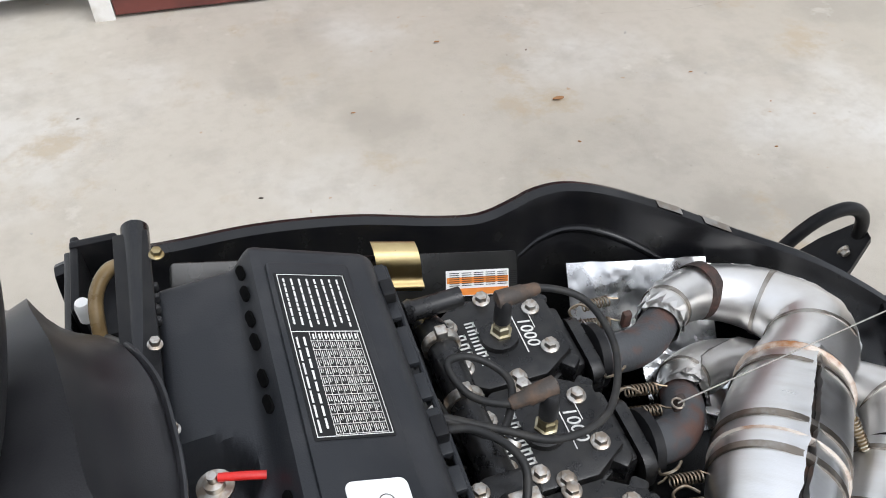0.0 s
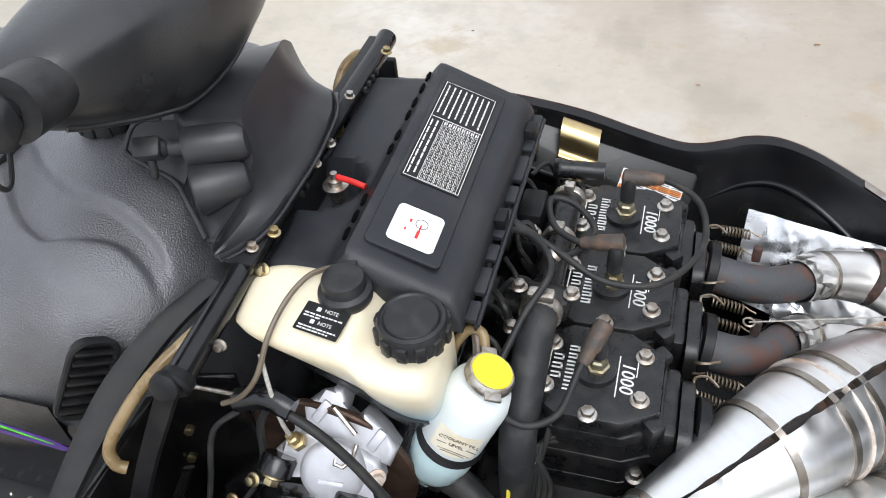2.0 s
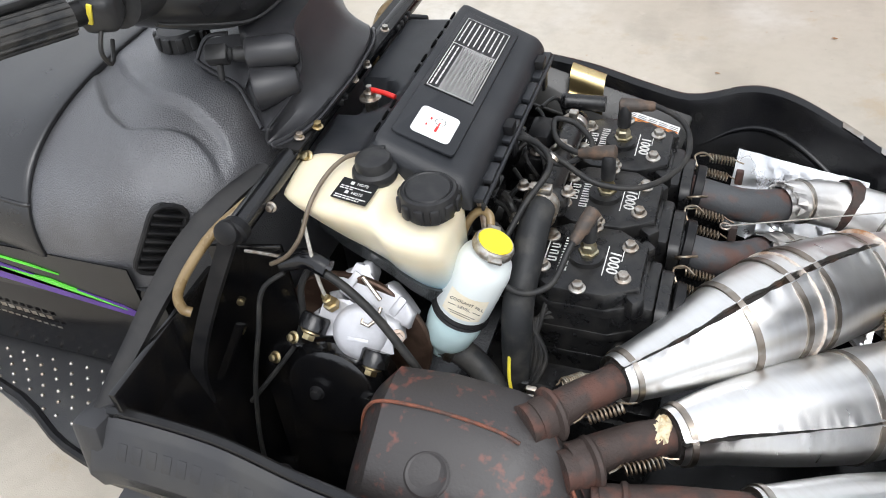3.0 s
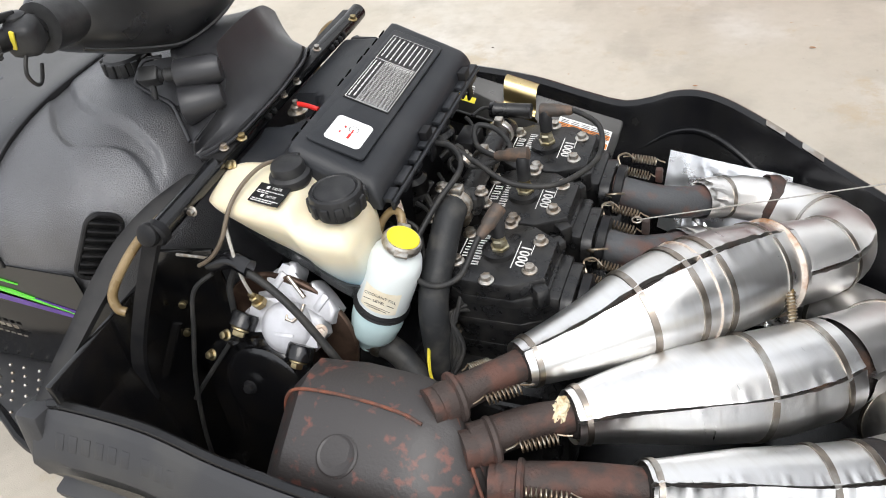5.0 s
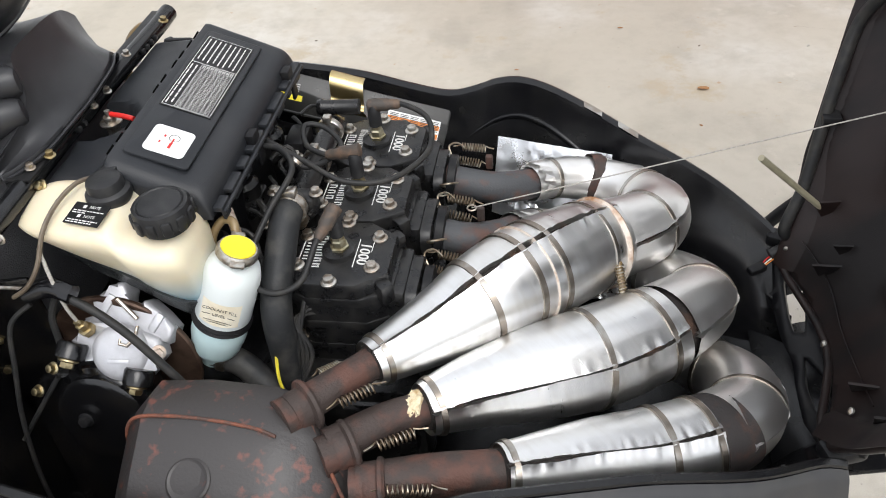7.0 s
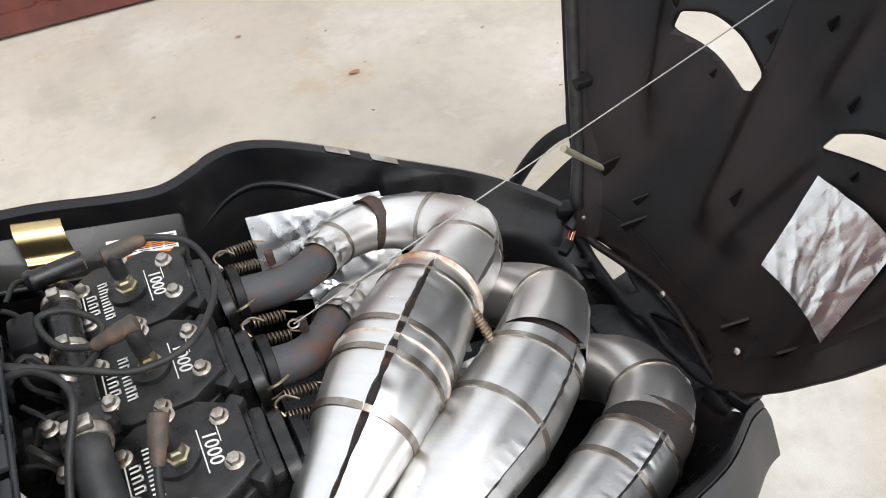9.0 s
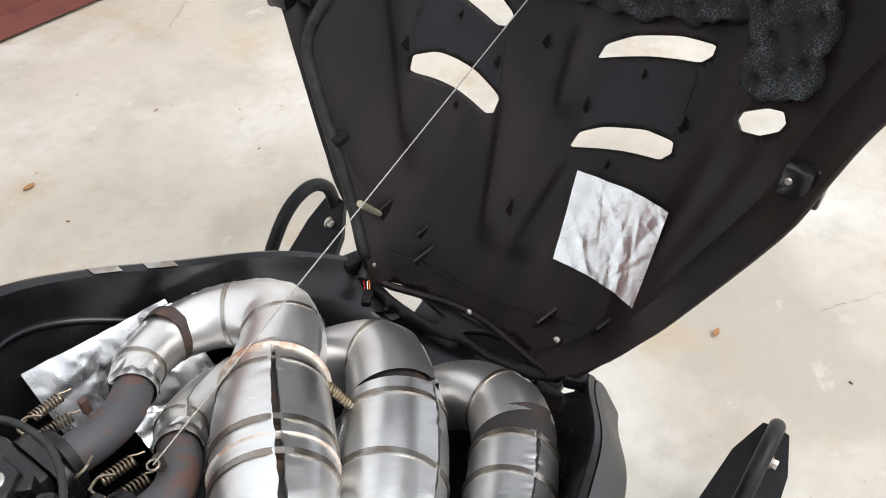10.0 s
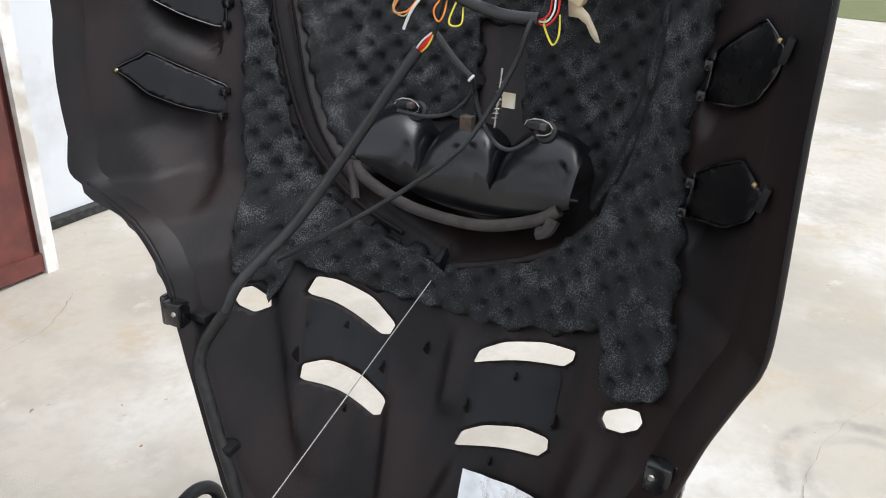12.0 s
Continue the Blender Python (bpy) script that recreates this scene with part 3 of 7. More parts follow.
bm = boxed((CX - 0.005, -0.01, 0.36), (0.22, 0.42, 0.16), 0.02)
box(bm, (CX + 0.02, -0.205, 0.37), (0.15, 0.05, 0.11), 0.02)
lathe(bm, (CX, -0.20, 0.35), (0, -1, 0), [(0.07, 0), (0.07, 0.03), (0.05, 0.045)], 24)
part("crankcase", bm, M_block, engine)
for i in (-1, 0, 1):
    bm = bmesh.new()
    prism(bm, rounded(0.086, 0.062, 0.018), plane_at((0.089, i * PITCH * 0.97 - 0.012, 0.520), (0, 1, 0), (0, 0, 1)), 0.014, 0.003)
    part("exhaust_flange", bm, M_block, engine)
# intake side behind the heads: boots and carburettors
for i in (-1, 0, 1):
    bm = bmesh.new()
    lathe(bm, (-0.070, i * PITCH, 0.515), (-1, 0, 0.12), [(0.026, 0), (0.028, 0.012), (0.024, 0.02), (0.024, 0.05), (0.03, 0.055), (0.03, 0.07)], 20)
    box(bm, (-0.155, i * PITCH, 0.525), (0.05, 0.055, 0.085), 0.008)
    lathe(bm, (-0.155, i * PITCH, 0.565), (0, 0, 1), [(0.022, 0), (0.022, 0.02), (0.016, 0.026)], 18)
    part("carburettor", bm, M_block, engine)
# water rail with thermostat outlets
bm = tube([(-0.062, 0.15, 0.575), (-0.060, 0.115, 0.592), (-0.060, 0.02, 0.595), (-0.058, -0.06, 0.60)], 0.016, 12)
lathe(bm, (-0.085, 0.150, 0.607), (1, 0.05, 0.0), [(0.011, 0), (0.013, 0.006), (0.011, 0.01), (0.011, 0.06)], 14)
part("water_rail", bm, M_block, engine)
for y0 in (0.115, 0.045, -0.07):
    bm = turned((-0.060, y0, 0.594), (0, -1, 0.06), [(0.0185, 0), (0.0195, 0.001), (0.0195, 0.010), (0.0185, 0.011)], 18)
    box(bm, (-0.060, y0 - 0.005, 0.615), (0.012, 0.012, 0.009), 0.002)
    part("hose_clamp", bm, M_zinc, engine, "zinc hose clamp")
bm = boxed((-0.056, -0.062, 0.605), (0.052, 0.03, 0.03), 0.008)
thermo = part("thermostat_housing", bm, M_block, engine)
for p in ((-0.083, -0.062, 0.62), (-0.03, -0.062, 0.62), (-0.083, -0.10, 0.60)):
    part("bolt", bolt_bm(p, (0, 0, 1), 0.006, 0.006), M_zinc, thermo)
hose = thing("coolant_hose", (-0.06, -0.26, 0.30), "thick black rubber coolant hose beside the engine", "hose")
part("hose", tube([(-0.056, -0.075, 0.617), (-0.056, -0.105, 0.618), (-0.057, -0.14, 0.596), (-0.058, -0.19, 0.55), (-0.056, -0.205, 0.47), (-0.05, -0.22, 0.33)], 0.0185, 16, 8), M_rubber, hose)
bm = turned((-0.056, -0.082, 0.618), (0, -1, -0.02), [(0.0195, 0), (0.0215, 0.001), (0.0215, 0.012), (0.0195, 0.013)], 18)
box(bm, (-0.056, -0.088, 0.642), (0.026, 0.013, 0.010), 0.002)
part("clamp", bm, M_zinc, hose, "zinc screw clamp")


# ---- exhaust: three tuned pipes ----
def at_line(line, f):
    k = f * (len(line) - 1)
    i = min(int(k), len(line) - 2)
    return line[i] + (line[i + 1] - line[i]) * (k - i)


M_slit = mat("dark_rusted_pipe", (0.016, 0.012, 0.010), 0.8, alt=(0.075, 0.036, 0.020), scale=34, big=16, amount=0.30, bump=0.4)


def shield(line, f0, f1, sides, width, seg=40, lift=0.0026):
    """A thin sheet wrapped round a pipe, open along one side, its edges turned up; sides gives the seam's direction along the way."""
    s = spline(line, 14)
    rings = []
    n = 110
    for k in range(n + 1):
        f = f0 + (f1 - f0) * k / n
        q, q2 = at_line(s, f), at_line(s, min(1.0, f + 0.01))
        q0 = at_line(s, max(0.0, f - 0.01))
        c, d = Vector(q[:3]), Vector(q2[:3] - q0[:3]).normalized()
        u = k / n
        side = Vector(sides[0]).lerp(Vector(sides[1]), u)
        nn = (side - d * side.dot(d)).normalized()
        t = d.cross(nn)
        w = max(0.0006, width(u) * (0.62 + 0.30 * noise.noise(Vector((u * 7, f0 * 9, 3))) + 0.26 * noise.noise(Vector((u * 38, f0 * 9, 1)))))
        r = q[3]
        a0 = w / r
        ring = [c + (nn * math.cos(a0) + t * math.sin(a0)) * (r - 0.006)]
        for j in range(seg + 1):
            a = a0 + (2 * math.pi - 2 * a0) * j / seg
            lip = lift * (1 + 0.9 * noise.noise(Vector((u * 30, j, 5)))) if j in (0, seg) else 0.0
            dent = 0.0003 * noise.noise(Vector((math.cos(a) * 3, math.sin(a) * 3, u * 12)))
            ring.append(c + (nn * math.cos(a) + t * math.sin(a)) * (r + lip + dent))
        ring.append(c + (nn * math.cos(-a0) + t * math.sin(-a0)) * (r - 0.006))
        rings.append(ring)
    return skin(bmesh.new(), rings, close=False)


def exhaust(label, header, silver, taper, stinger, bands, start, seam, elbow_seam):
    """One exhaust: painted header, heat-stained elbow, bright split heat shield over a rusty pipe, stinger."""
    ex = thing("exhaust_pipe", header[0][:3], label, "exhaust pipe", "tuned exhaust pipes")
    part("header", tube(header, 0, 18, 8), M_header, ex, "grey-painted header tube with rust")
    elbow = part("elbow", shield(silver, 0.0, 1.0, elbow_seam[0], elbow_seam[1]), M_elbow, ex, "heat-stained steel elbow", smooth=40)
    part("inner_pipe", tube([(x, y, z, r - 0.007) for x, y, z, r in silver], 0, 20, 8), M_slit, elbow, "dark rusted inner pipe")
    es = spline(silver, 14)
    for f in (0.13, 0.52, 0.80):
        q, q0, q2 = at_line(es, f), at_line(es, f - 0.015), at_line(es, f + 0.015)
        line = [Vector(at_line(es, f + k * 0.008)[:3]) for k in (-1.0, -0.98, 0.0, 0.98, 1.0)]
        part("strap", sweep(bmesh.new(), line, [q[3] - 0.002, q[3] + 0.0016, q[3] + 0.0018, q[3] + 0.0016, q[3] - 0.002], 36), M_band, elbow)
    body = part("chamber", shield(taper, start, 1.0, seam[0], seam[1]), M_steel, ex, "bright dented aluminium heat shield", smooth=40)
    part("inner_pipe", tube([(x, y, z, r - 0.0065) for x, y, z, r in taper], 0, 28, 8), M_slit, body, "dark rusted inner pipe")
    part("stinger", tube(stinger, 0, 16, 8, wob=0.05), M_rust, ex, "rusted steel stinger")
    s = spline(taper, 24)
    for f, w, mt, extra in bands:
        i = max(1, min(len(s) - 2, int(f * (len(s) - 1))))
        d = Vector(s[i + 1][:3] - s[i - 1][:3]).normalized()
        c, r = Vector(s[i][:3]), s[i][3] + extra
        slope = (s[i + 1][3] - s[i - 1][3]) / max(1e-6, np.linalg.norm(s[i + 1][:3] - s[i - 1][:3]))
        if mt is M_weld:
            prof = [(r - 0.004, 0), (r, w * 0.2), (r + 0.0015, w * 0.5), (r, w * 0.8), (r - 0.004, w)]
        else:
            prof = [(r - 0.003 - slope * w / 2, 0), (r - slope * w / 2, 0.0004), (r + slope * w / 2, w - 0.0004), (r - 0.003 + slope * w / 2, w)]
        part("strap" if mt is M_band else "weld", turned(c - d * w / 2, d, prof, 40), mt, body)
    return ex


exhaust("bright aluminium-shielded exhaust pipe with rusty weld ring, above the others",
        [(0.095, 0.100, 0.522, 0.0225), (0.150, 0.100, 0.510, 0.0225), (0.190, 0.115, 0.498, 0.0225), (0.225, 0.145, 0.484, 0.0225)],
        [(0.215, 0.135, 0.488, 0.0260), (0.255, 0.170, 0.474, 0.0300), (0.315, 0.184, 0.459, 0.0340), (0.370, 0.153, 0.459, 0.0400), (0.394, 0.098, 0.469, 0.0465), (0.371, 0.055, 0.477, 0.0515), (0.320, 0.018, 0.485, 0.0560)],
        [(0.330, 0.026, 0.483, 0.0555), (0.290, -0.012, 0.496, 0.0620), (0.240, -0.062, 0.508, 0.0650), (0.185, -0.120, 0.518, 0.0590), (0.120, -0.185, 0.518, 0.0420), (0.062, -0.246, 0.527, 0.0270)],
        [(0.075, -0.232, 0.525, 0.0190), (0.035, -0.280, 0.532, 0.0190), (-0.005, -0.325, 0.535, 0.021)],
        [(0.115, 0.011, M_weld, 0.003), (0.19, 0.006, M_band, 0.0016), (0.43, 0.008, M_band, 0.0022), (0.48, 0.003, M_weld, 0.0012), (0.53, 0.008, M_band, 0.0022), (0.66, 0.008, M_band, 0.0022), (0.96, 0.007, M_band, 0.002)],
        0.06, (((0.14, 0.0, 1.0), (0.26, -0.22, 1.0)), lambda u: 0.0050 * min(1, u * 9) * (0.45 + 0.75 * math.sin(math.pi * min(1, u * 1.15)) ** 0.8) * (0.35 if u > 0.93 else 1)),
        (((0.2, 1.0, 0.2), (0.62, -0.65, 0.42)), lambda u: 0.0004 if u < 0.55 else 0.0045 * min(1, (u - 0.55) * 8)))
exhaust("bright aluminium-shielded exhaust pipe lying between two others",
        [(0.095, -0.015, 0.520, 0.0225), (0.145, -0.012, 0.508, 0.0225), (0.180, 0.015, 0.492, 0.0225), (0.200, 0.050, 0.472, 0.0225)],
        [(0.195, 0.040, 0.478, 0.0260), (0.235, 0.085, 0.445, 0.0300), (0.310, 0.105, 0.409, 0.0340), (0.385, 0.066, 0.393, 0.0395), (0.430, 0.016, 0.410, 0.0450), (0.443, -0.034, 0.430, 0.0490), (0.393, -0.094, 0.444, 0.0560)],
        [(0.415, -0.075, 0.444, 0.0535), (0.370, -0.113, 0.444, 0.0600), (0.310, -0.155, 0.452, 0.0620), (0.240, -0.200, 0.469, 0.0550), (0.175, -0.243, 0.485, 0.0420), (0.125, -0.279, 0.494, 0.0300)],
        [(0.140, -0.268, 0.492, 0.0190), (0.090, -0.300, 0.500, 0.0200), (0.035, -0.345, 0.505, 0.0220)],
        [(0.19, 0.008, M_band, 0.0022), (0.44, 0.008, M_band, 0.0022), (0.95, 0.007, M_band, 0.002)],
        0.115, (((0.30, -1.0, 0.80), (0.30, -1.0, 0.80)), lambda u: 0.0025 + 0.0012 * math.sin(u * 9)),
        (((0.9, 0.6, 0.3), (0.80, -0.55, 0.40)), lambda u: 0.0004 if u < 0.55 else 0.0045 * min(1, (u - 0.55) * 8)))
exhaust("bright aluminium-shielded exhaust pipe beside the pan's rim",
        [(0.095, -0.130, 0.515, 0.0225), (0.140, -0.128, 0.490, 0.0225), (0.190, -0.100, 0.455, 0.0225), (0.240, -0.070, 0.419, 0.0225)],
        [(0.230, -0.075, 0.426, 0.0260), (0.310, -0.050, 0.374, 0.0300), (0.400, -0.045, 0.353, 0.0340), (0.460, -0.080, 0.356, 0.0400), (0.492, -0.130, 0.379, 0.0440), (0.488, -0.185, 0.397, 0.0470), (0.450, -0.225, 0.410, 0.0500)],
        [(0.462, -0.218, 0.409, 0.0475), (0.420, -0.243, 0.415, 0.0510), (0.370, -0.268, 0.424, 0.0510), (0.310, -0.294, 0.442, 0.0460), (0.260, -0.318, 0.459, 0.0390), (0.212, -0.340, 0.476, 0.0310)],
        [(0.230, -0.332, 0.471, 0.0240), (0.150, -0.352, 0.482, 0.0240), (0.070, -0.372, 0.485, 0.0230)],
        [(0.18, 0.008, M_band, 0.0022), (0.38, 0.008, M_band, 0.0022), (0.96, 0.007, M_band, 0.002)],
        0.15, (((0.15, -0.45, 0.90), (0.15, -0.35, 0.95)), lambda u: 0.0026 + 0.0012 * math.sin(u * 8 + 1)),
        (((0.9, 0.4, 0.2), (0.80, -0.5, 0.35)), lambda u: 0.0004))
M_sleeve = mat("scorched_sleeve", (0.030, 0.026, 0.025), 0.6, 0.2, alt=(0.085, 0.042, 0.030), scale=40, big=12, amount=0.40, bump=0.3)
rust_sleeve = tube([(0.468, -0.213, 0.408, 0.0485), (0.458, -0.222, 0.4085, 0.0485), (0.446, -0.2285, 0.411, 0.0495), (0.432, -0.2365, 0.413, 0.0510)], 0, 36, 6)
single("rust_sleeve", rust_sleeve, M_sleeve, "dark rusted bare sleeve between elbow and shield", "sleeve")

# ---- muffler ----
M_rustline = mat("rust_line", (0.20, 0.065, 0.035), 0.7, 0.1, alt=(0.08, 0.045, 0.035), scale=60, amount=0.5, bump=0.5)
muffler = thing("muffler", (-0.08, -0.37, 0.36), "black-painted exhaust silencer box flaking to rust along its seams", "muffler")
bm = bmesh.new()
def can_ring(x, ztop, y0, y1, zb):
    return [(x, y0, zb), (x, y0, ztop - 0.03), (x, y0 - 0.012, ztop - 0.006), (x, y0 - 0.03, ztop), (x, max(-0.348, 0.5 * (y0 + y1)), ztop - 0.001), (x, y1 + 0.060, ztop - 0.016),
            (x, y1 + 0.032, ztop - 0.031), (x, y1 + 0.008, ztop - 0.047), (x, y1, ztop - 0.066), (x, y1, zb)]
skin(bm, [can_ring(-0.190, 0.498, -0.31, -0.42, 0.37), can_ring(-0.182, 0.524, -0.298, -0.436, 0.355), can_ring(-0.160, 0.546, -0.284, -0.436, 0.35), can_ring(-0.10, 0.548, -0.280, -0.436, 0.35),
          can_ring(-0.03, 0.542, -0.280, -0.436, 0.35), can_ring(-0.006, 0.538, -0.284, -0.436, 0.35), can_ring(0.016, 0.527, -0.302, -0.436, 0.36), can_ring(0.045, 0.506, -0.330, -0.436, 0.37), can_ring(0.075, 0.480, -0.362, -0.418, 0.38), can_ring(0.092, 0.455, -0.388, -0.420, 0.39)])
part("body", bm, M_can, muffler, smooth=35)
part("seam", tube([(-0.192, -0.352, 0.488), (-0.182, -0.35, 0.526), (-0.16, -0.348, 0.5455), (-0.10, -0.347, 0.5475), (-0.04, -0.350, 0.542), (-0.012, -0.356, 0.5375)], 0.002, 8), M_rustline, muffler, "rusty welded seam")
part("edge_rust", tube([(-0.006, -0.296, 0.5365), (0.016, -0.330, 0.5245), (0.045, -0.372, 0.501), (0.078, -0.415, 0.465)], 0.002, 8), M_rustline, muffler, "rusty edge")
part("dimple", turned((-0.096, -0.4015, 0.5165), (0, -0.47, 0.88), [(0.024, -0.004), (0.024, 0.0008), (0.0215, 0.0022), (0.019, 0.0012), (0.0175, 0.0004), (0.002, 0.0002)], 32), M_can, muffler)
for (x, y, z), d in (((0.0, -0.318, 0.534), (0.7, 0.75, -0.1)), ((0.045, -0.345, 0.506), (0.8, 0.6, -0.1)), ((0.082, -0.372, 0.485), (0.97, 0.2, -0.04))):
    sock = part("socket", turned((x - d[0] * 0.02, y - d[1] * 0.02, z), d, [(0.022, 0), (0.021, 0.014), (0.0225, 0.016), (0.0225, 0.028), (0.029, 0.030), (0.0295, 0.034), (0.027, 0.037), (0.021, 0.038)], 28), M_rust, muffler, "rusted outlet socket")
SPR = [((0.045, -0.312, 0.540), (0.078, -0.288, 0.540)), ((0.012, -0.270, 0.535), (0.030, -0.252, 0.530)), ((0.088, -0.342, 0.512), (0.125, -0.322, 0.512)), ((0.105, -0.385, 0.500), (0.150, -0.380, 0.500)),
       ((0.118, 0.150, 0.542), (0.152, 0.152, 0.538)), ((0.112, 0.135, 0.530), (0.146, 0.132, 0.526)), ((0.112, 0.035, 0.540), (0.148, 0.033, 0.534)), ((0.108, 0.018, 0.528), (0.146, 0.014, 0.522)),
       ((0.112, -0.062, 0.526), (0.148, -0.064, 0.52)), ((0.108, -0.085, 0.522), (0.142, -0.088, 0.515)), ((0.338, -0.05, 0.505), (0.345, -0.075, 0.480))]
for a, b in SPR:
    single("exhaust_spring", coil(a, b, 0.0056, 0.0011, 9), M_spring, "small dull steel exhaust coil spring", "spring", "exhaust springs")

single("spring_cover", sweep(bmesh.new(), [(0.337, -0.046, 0.508), (0.341, -0.060, 0.495), (0.346, -0.080, 0.474)], 0.0048, 12), M_hosetan, "tan plastic sleeve hanging over a spring hook", "sleeve")


# ---- airbox ----
M_slot_shade = mat("slot_shade_black", (0.003, 0.003, 0.003), 0.9, spec=0.05)
airbox = thing("airbox", (-0.19, 0.015, 0.5), "matt black plastic airbox with moulded ridges and printed labels", "airbox")
def air_z(x, y):
    """Height of the airbox top: sloping lid, step down to a shelf with a scooped well, rounded edges."""
    if x > -0.216:
        z = 0.7375 - (x + 0.216) * 0.415
    elif x > -0.240:
        a = (-0.216 - x) / 0.024
        z = 0.7375 - 0.0235 * a * a * (3 - 2 * a)
    else:
        z = 0.714 + (x + 0.240) * 0.08
        d = math.hypot((x + 0.292) * 0.85, y + 0.043)
        a = min(1.0, max(0.0, (0.042 - d) / 0.012))
        z -= 0.034 * a * a * (3 - 2 * a)
        if y < -0.085:
            z -= 0.004 * min(1.0, (-0.085 - y) / 0.02)
    for d, r in ((-0.112 - x, 0.014), (x + 0.304, 0.008), (0.165 - y, 0.016), (y + 0.168, 0.022)):
        if d < r:
            q = 1 - max(0.0, d) / r
            z -= r * 1.1 * (1 - math.sqrt(max(0.0, 1 - q * q)))
    return z + 0.0007 * noise.noise(Vector((x * 40, y * 25, 0)))


def fine_steps(a, b, n, edge):
    """Steps from a to b, crowded towards both ends."""
    return [a + (b - a) * (t - edge * math.sin(2 * math.pi * t) / (2 * math.pi)) for t in (i / n for i in range(n + 1))]


ax, ay = fine_steps(-0.304, -0.112, 64, 0.75), fine_steps(-0.168, 0.165, 84, 0.75)
bm = bmesh.new()
skin(bm, [[(-0.3041, y, 0.664) for y in ay]] + [[(x, ay[0], 0.664)] + [(x, y, air_z(x, y)) for y in ay[1:-1]] + [(x, ay[-1], 0.664)] for x in ax] + [[(-0.1119, y, 0.664) for y in ay]], close=False)
part("lid", bm, M_airbox, airbox, smooth=40)
# lower body: shadow under the overhanging lid is put into a darker black
bm = boxed((-0.222, 0.0, 0.585), (0.15, 0.30, 0.165), 0.012)
part("body", bm, M_black, airbox, "lower half of the airbox, its shadow put into darker black", smooth=30)
for y0, y1 in ((-0.160, -0.136), (-0.126, -0.092), (-0.082, -0.060), (-0.050, -0.006), (0.004, 0.030), (0.040, 0.082), (0.092, 0.112), (0.122, 0.160)):
    bm = boxed((-0.1075, 0.5 * (y0 + y1), 0.6715), (0.013, y1 - y0, 0.007), 0.002)
    box(bm, (-0.1035, 0.5 * (y0 + y1), 0.664), (0.004, (y1 - y0) * 0.7, 0.018), 0.0015)
    part("rim_tab", bm, M_airbox, airbox)
part("rim_rail", tube([(-0.1005, -0.160, 0.668), (-0.1005, 0.0, 0.668), (-0.1005, 0.160, 0.668)], 0.0028, 8), M_airbox, airbox)
bm = bmesh.new()
prism(bm, rounded(0.275, 0.074, 0.006), plane_at((-0.174, -0.002, 0.7215), (0, -1, 0), (0.935, 0, -0.354)) , 0.003, 0.002)
part("lid_panel", bm, M_airbox, airbox)
LAB = plane_at((-0.174, 0.0375, 0.7250), (0, -1, 0), (0.935, 0, -0.354))
bm = bmesh.new()
prism(bm, rounded(0.166, 0.062, 0.001), LAB, 0.0006)
label = part("chart_label", bm, M_labelblack, airbox, "black and silver printed chart label", smooth=0)
fr = [(-0.081, -0.029, 0.162, 0.0007), (-0.081, 0.0283, 0.162, 0.0007), (-0.081, -0.029, 0.0007, 0.058), (0.0803, -0.029, 0.0007, 0.058), (-0.018, -0.029, 0.0010, 0.058)]
rng = random.Random(4)
for k in range(8):
    xx = -0.076
    while xx < -0.026:
        w = rng.uniform(0.003, 0.009)
        fr.append((xx, -0.025 + k * 0.0066, w, 0.0017))
        xx += w + 0.0012
for r in range(8):
    for c in range(11):
        if c == 0:
            fr += [(-0.015, -0.0125 + r * 0.005, 0.0055, 0.0016), (-0.015, -0.0102 + r * 0.005, 0.004, 0.0009)]
        else:
            fr.append((-0.0062 + (c - 1) * 0.0087, -0.0133 + r * 0.005, rng.uniform(0.004, 0.006), 0.0009))
            fr.append((-0.0062 + (c - 1) * 0.0087, -0.0115 + r * 0.005, rng.uniform(0.003, 0.006), 0.0009))
fr += [(-0.008 + 0.0087 * k, -0.015, 0.0006, 0.041) for k in range(11)] + [(-0.018, -0.0146 + 0.005 * k, 0.098, 0.0005) for k in range(9)]
fr += [(-0.012 + 0.013 * k, -0.0262, 0.011, 0.0016) for k in range(7)] + [(-0.012 + 0.011 * k, -0.0205, 0.009, 0.0018) for k in range(8)]
bars(LAB, fr, M_white, label, depth=0.0012)
dots = []
for r in range(8):
    for c in range(10):
        dots += [(-0.0062 + c * 0.0087 + rng.uniform(0, 0.0006), -0.0127 + r * 0.005, rng.uniform(0.003, 0.0052), 0.0008), (-0.0062 + c * 0.0087, -0.0112 + r * 0.005, rng.uniform(0.002, 0.005), 0.0007)]
bars(LAB, dots, M_labelblack, label, depth=0.0016)
STK = plane_at((-0.170, -0.104, 0.7238), (0, -1, 0), (0.935, 0, -0.354))
bm = bmesh.new()
prism(bm, rounded(0.048, 0.046, 0.006), STK, 0.0006)
sticker = part("warning_sticker", bm, M_whitelab, airbox, "white rounded sticker with a red warning drawing", smooth=0)
bm = bmesh.new()
for k in range(20):
    a0, a1 = 2 * math.pi * k / 20, 2 * math.pi * (k + 1) / 20
    bm.faces.new([bm.verts.new(STK @ Vector((r * math.cos(a) - 0.006, r * math.sin(a) + 0.004, 0.0012))) for r, a in ((0.0062, a0), (0.0055, a0), (0.0055, a1), (0.0062, a1))])
part("print_ring", bm, M_labelblack, sticker, smooth=0)
bars(STK, [(-0.005, 0.003, 0.008, 0.0016), (0.003, 0.002, 0.010, 0.0030), (-0.008, -0.008, 0.004, 0.0022), (0.004, -0.010, 0.004, 0.0018)], M_red, sticker, depth=0.0014)
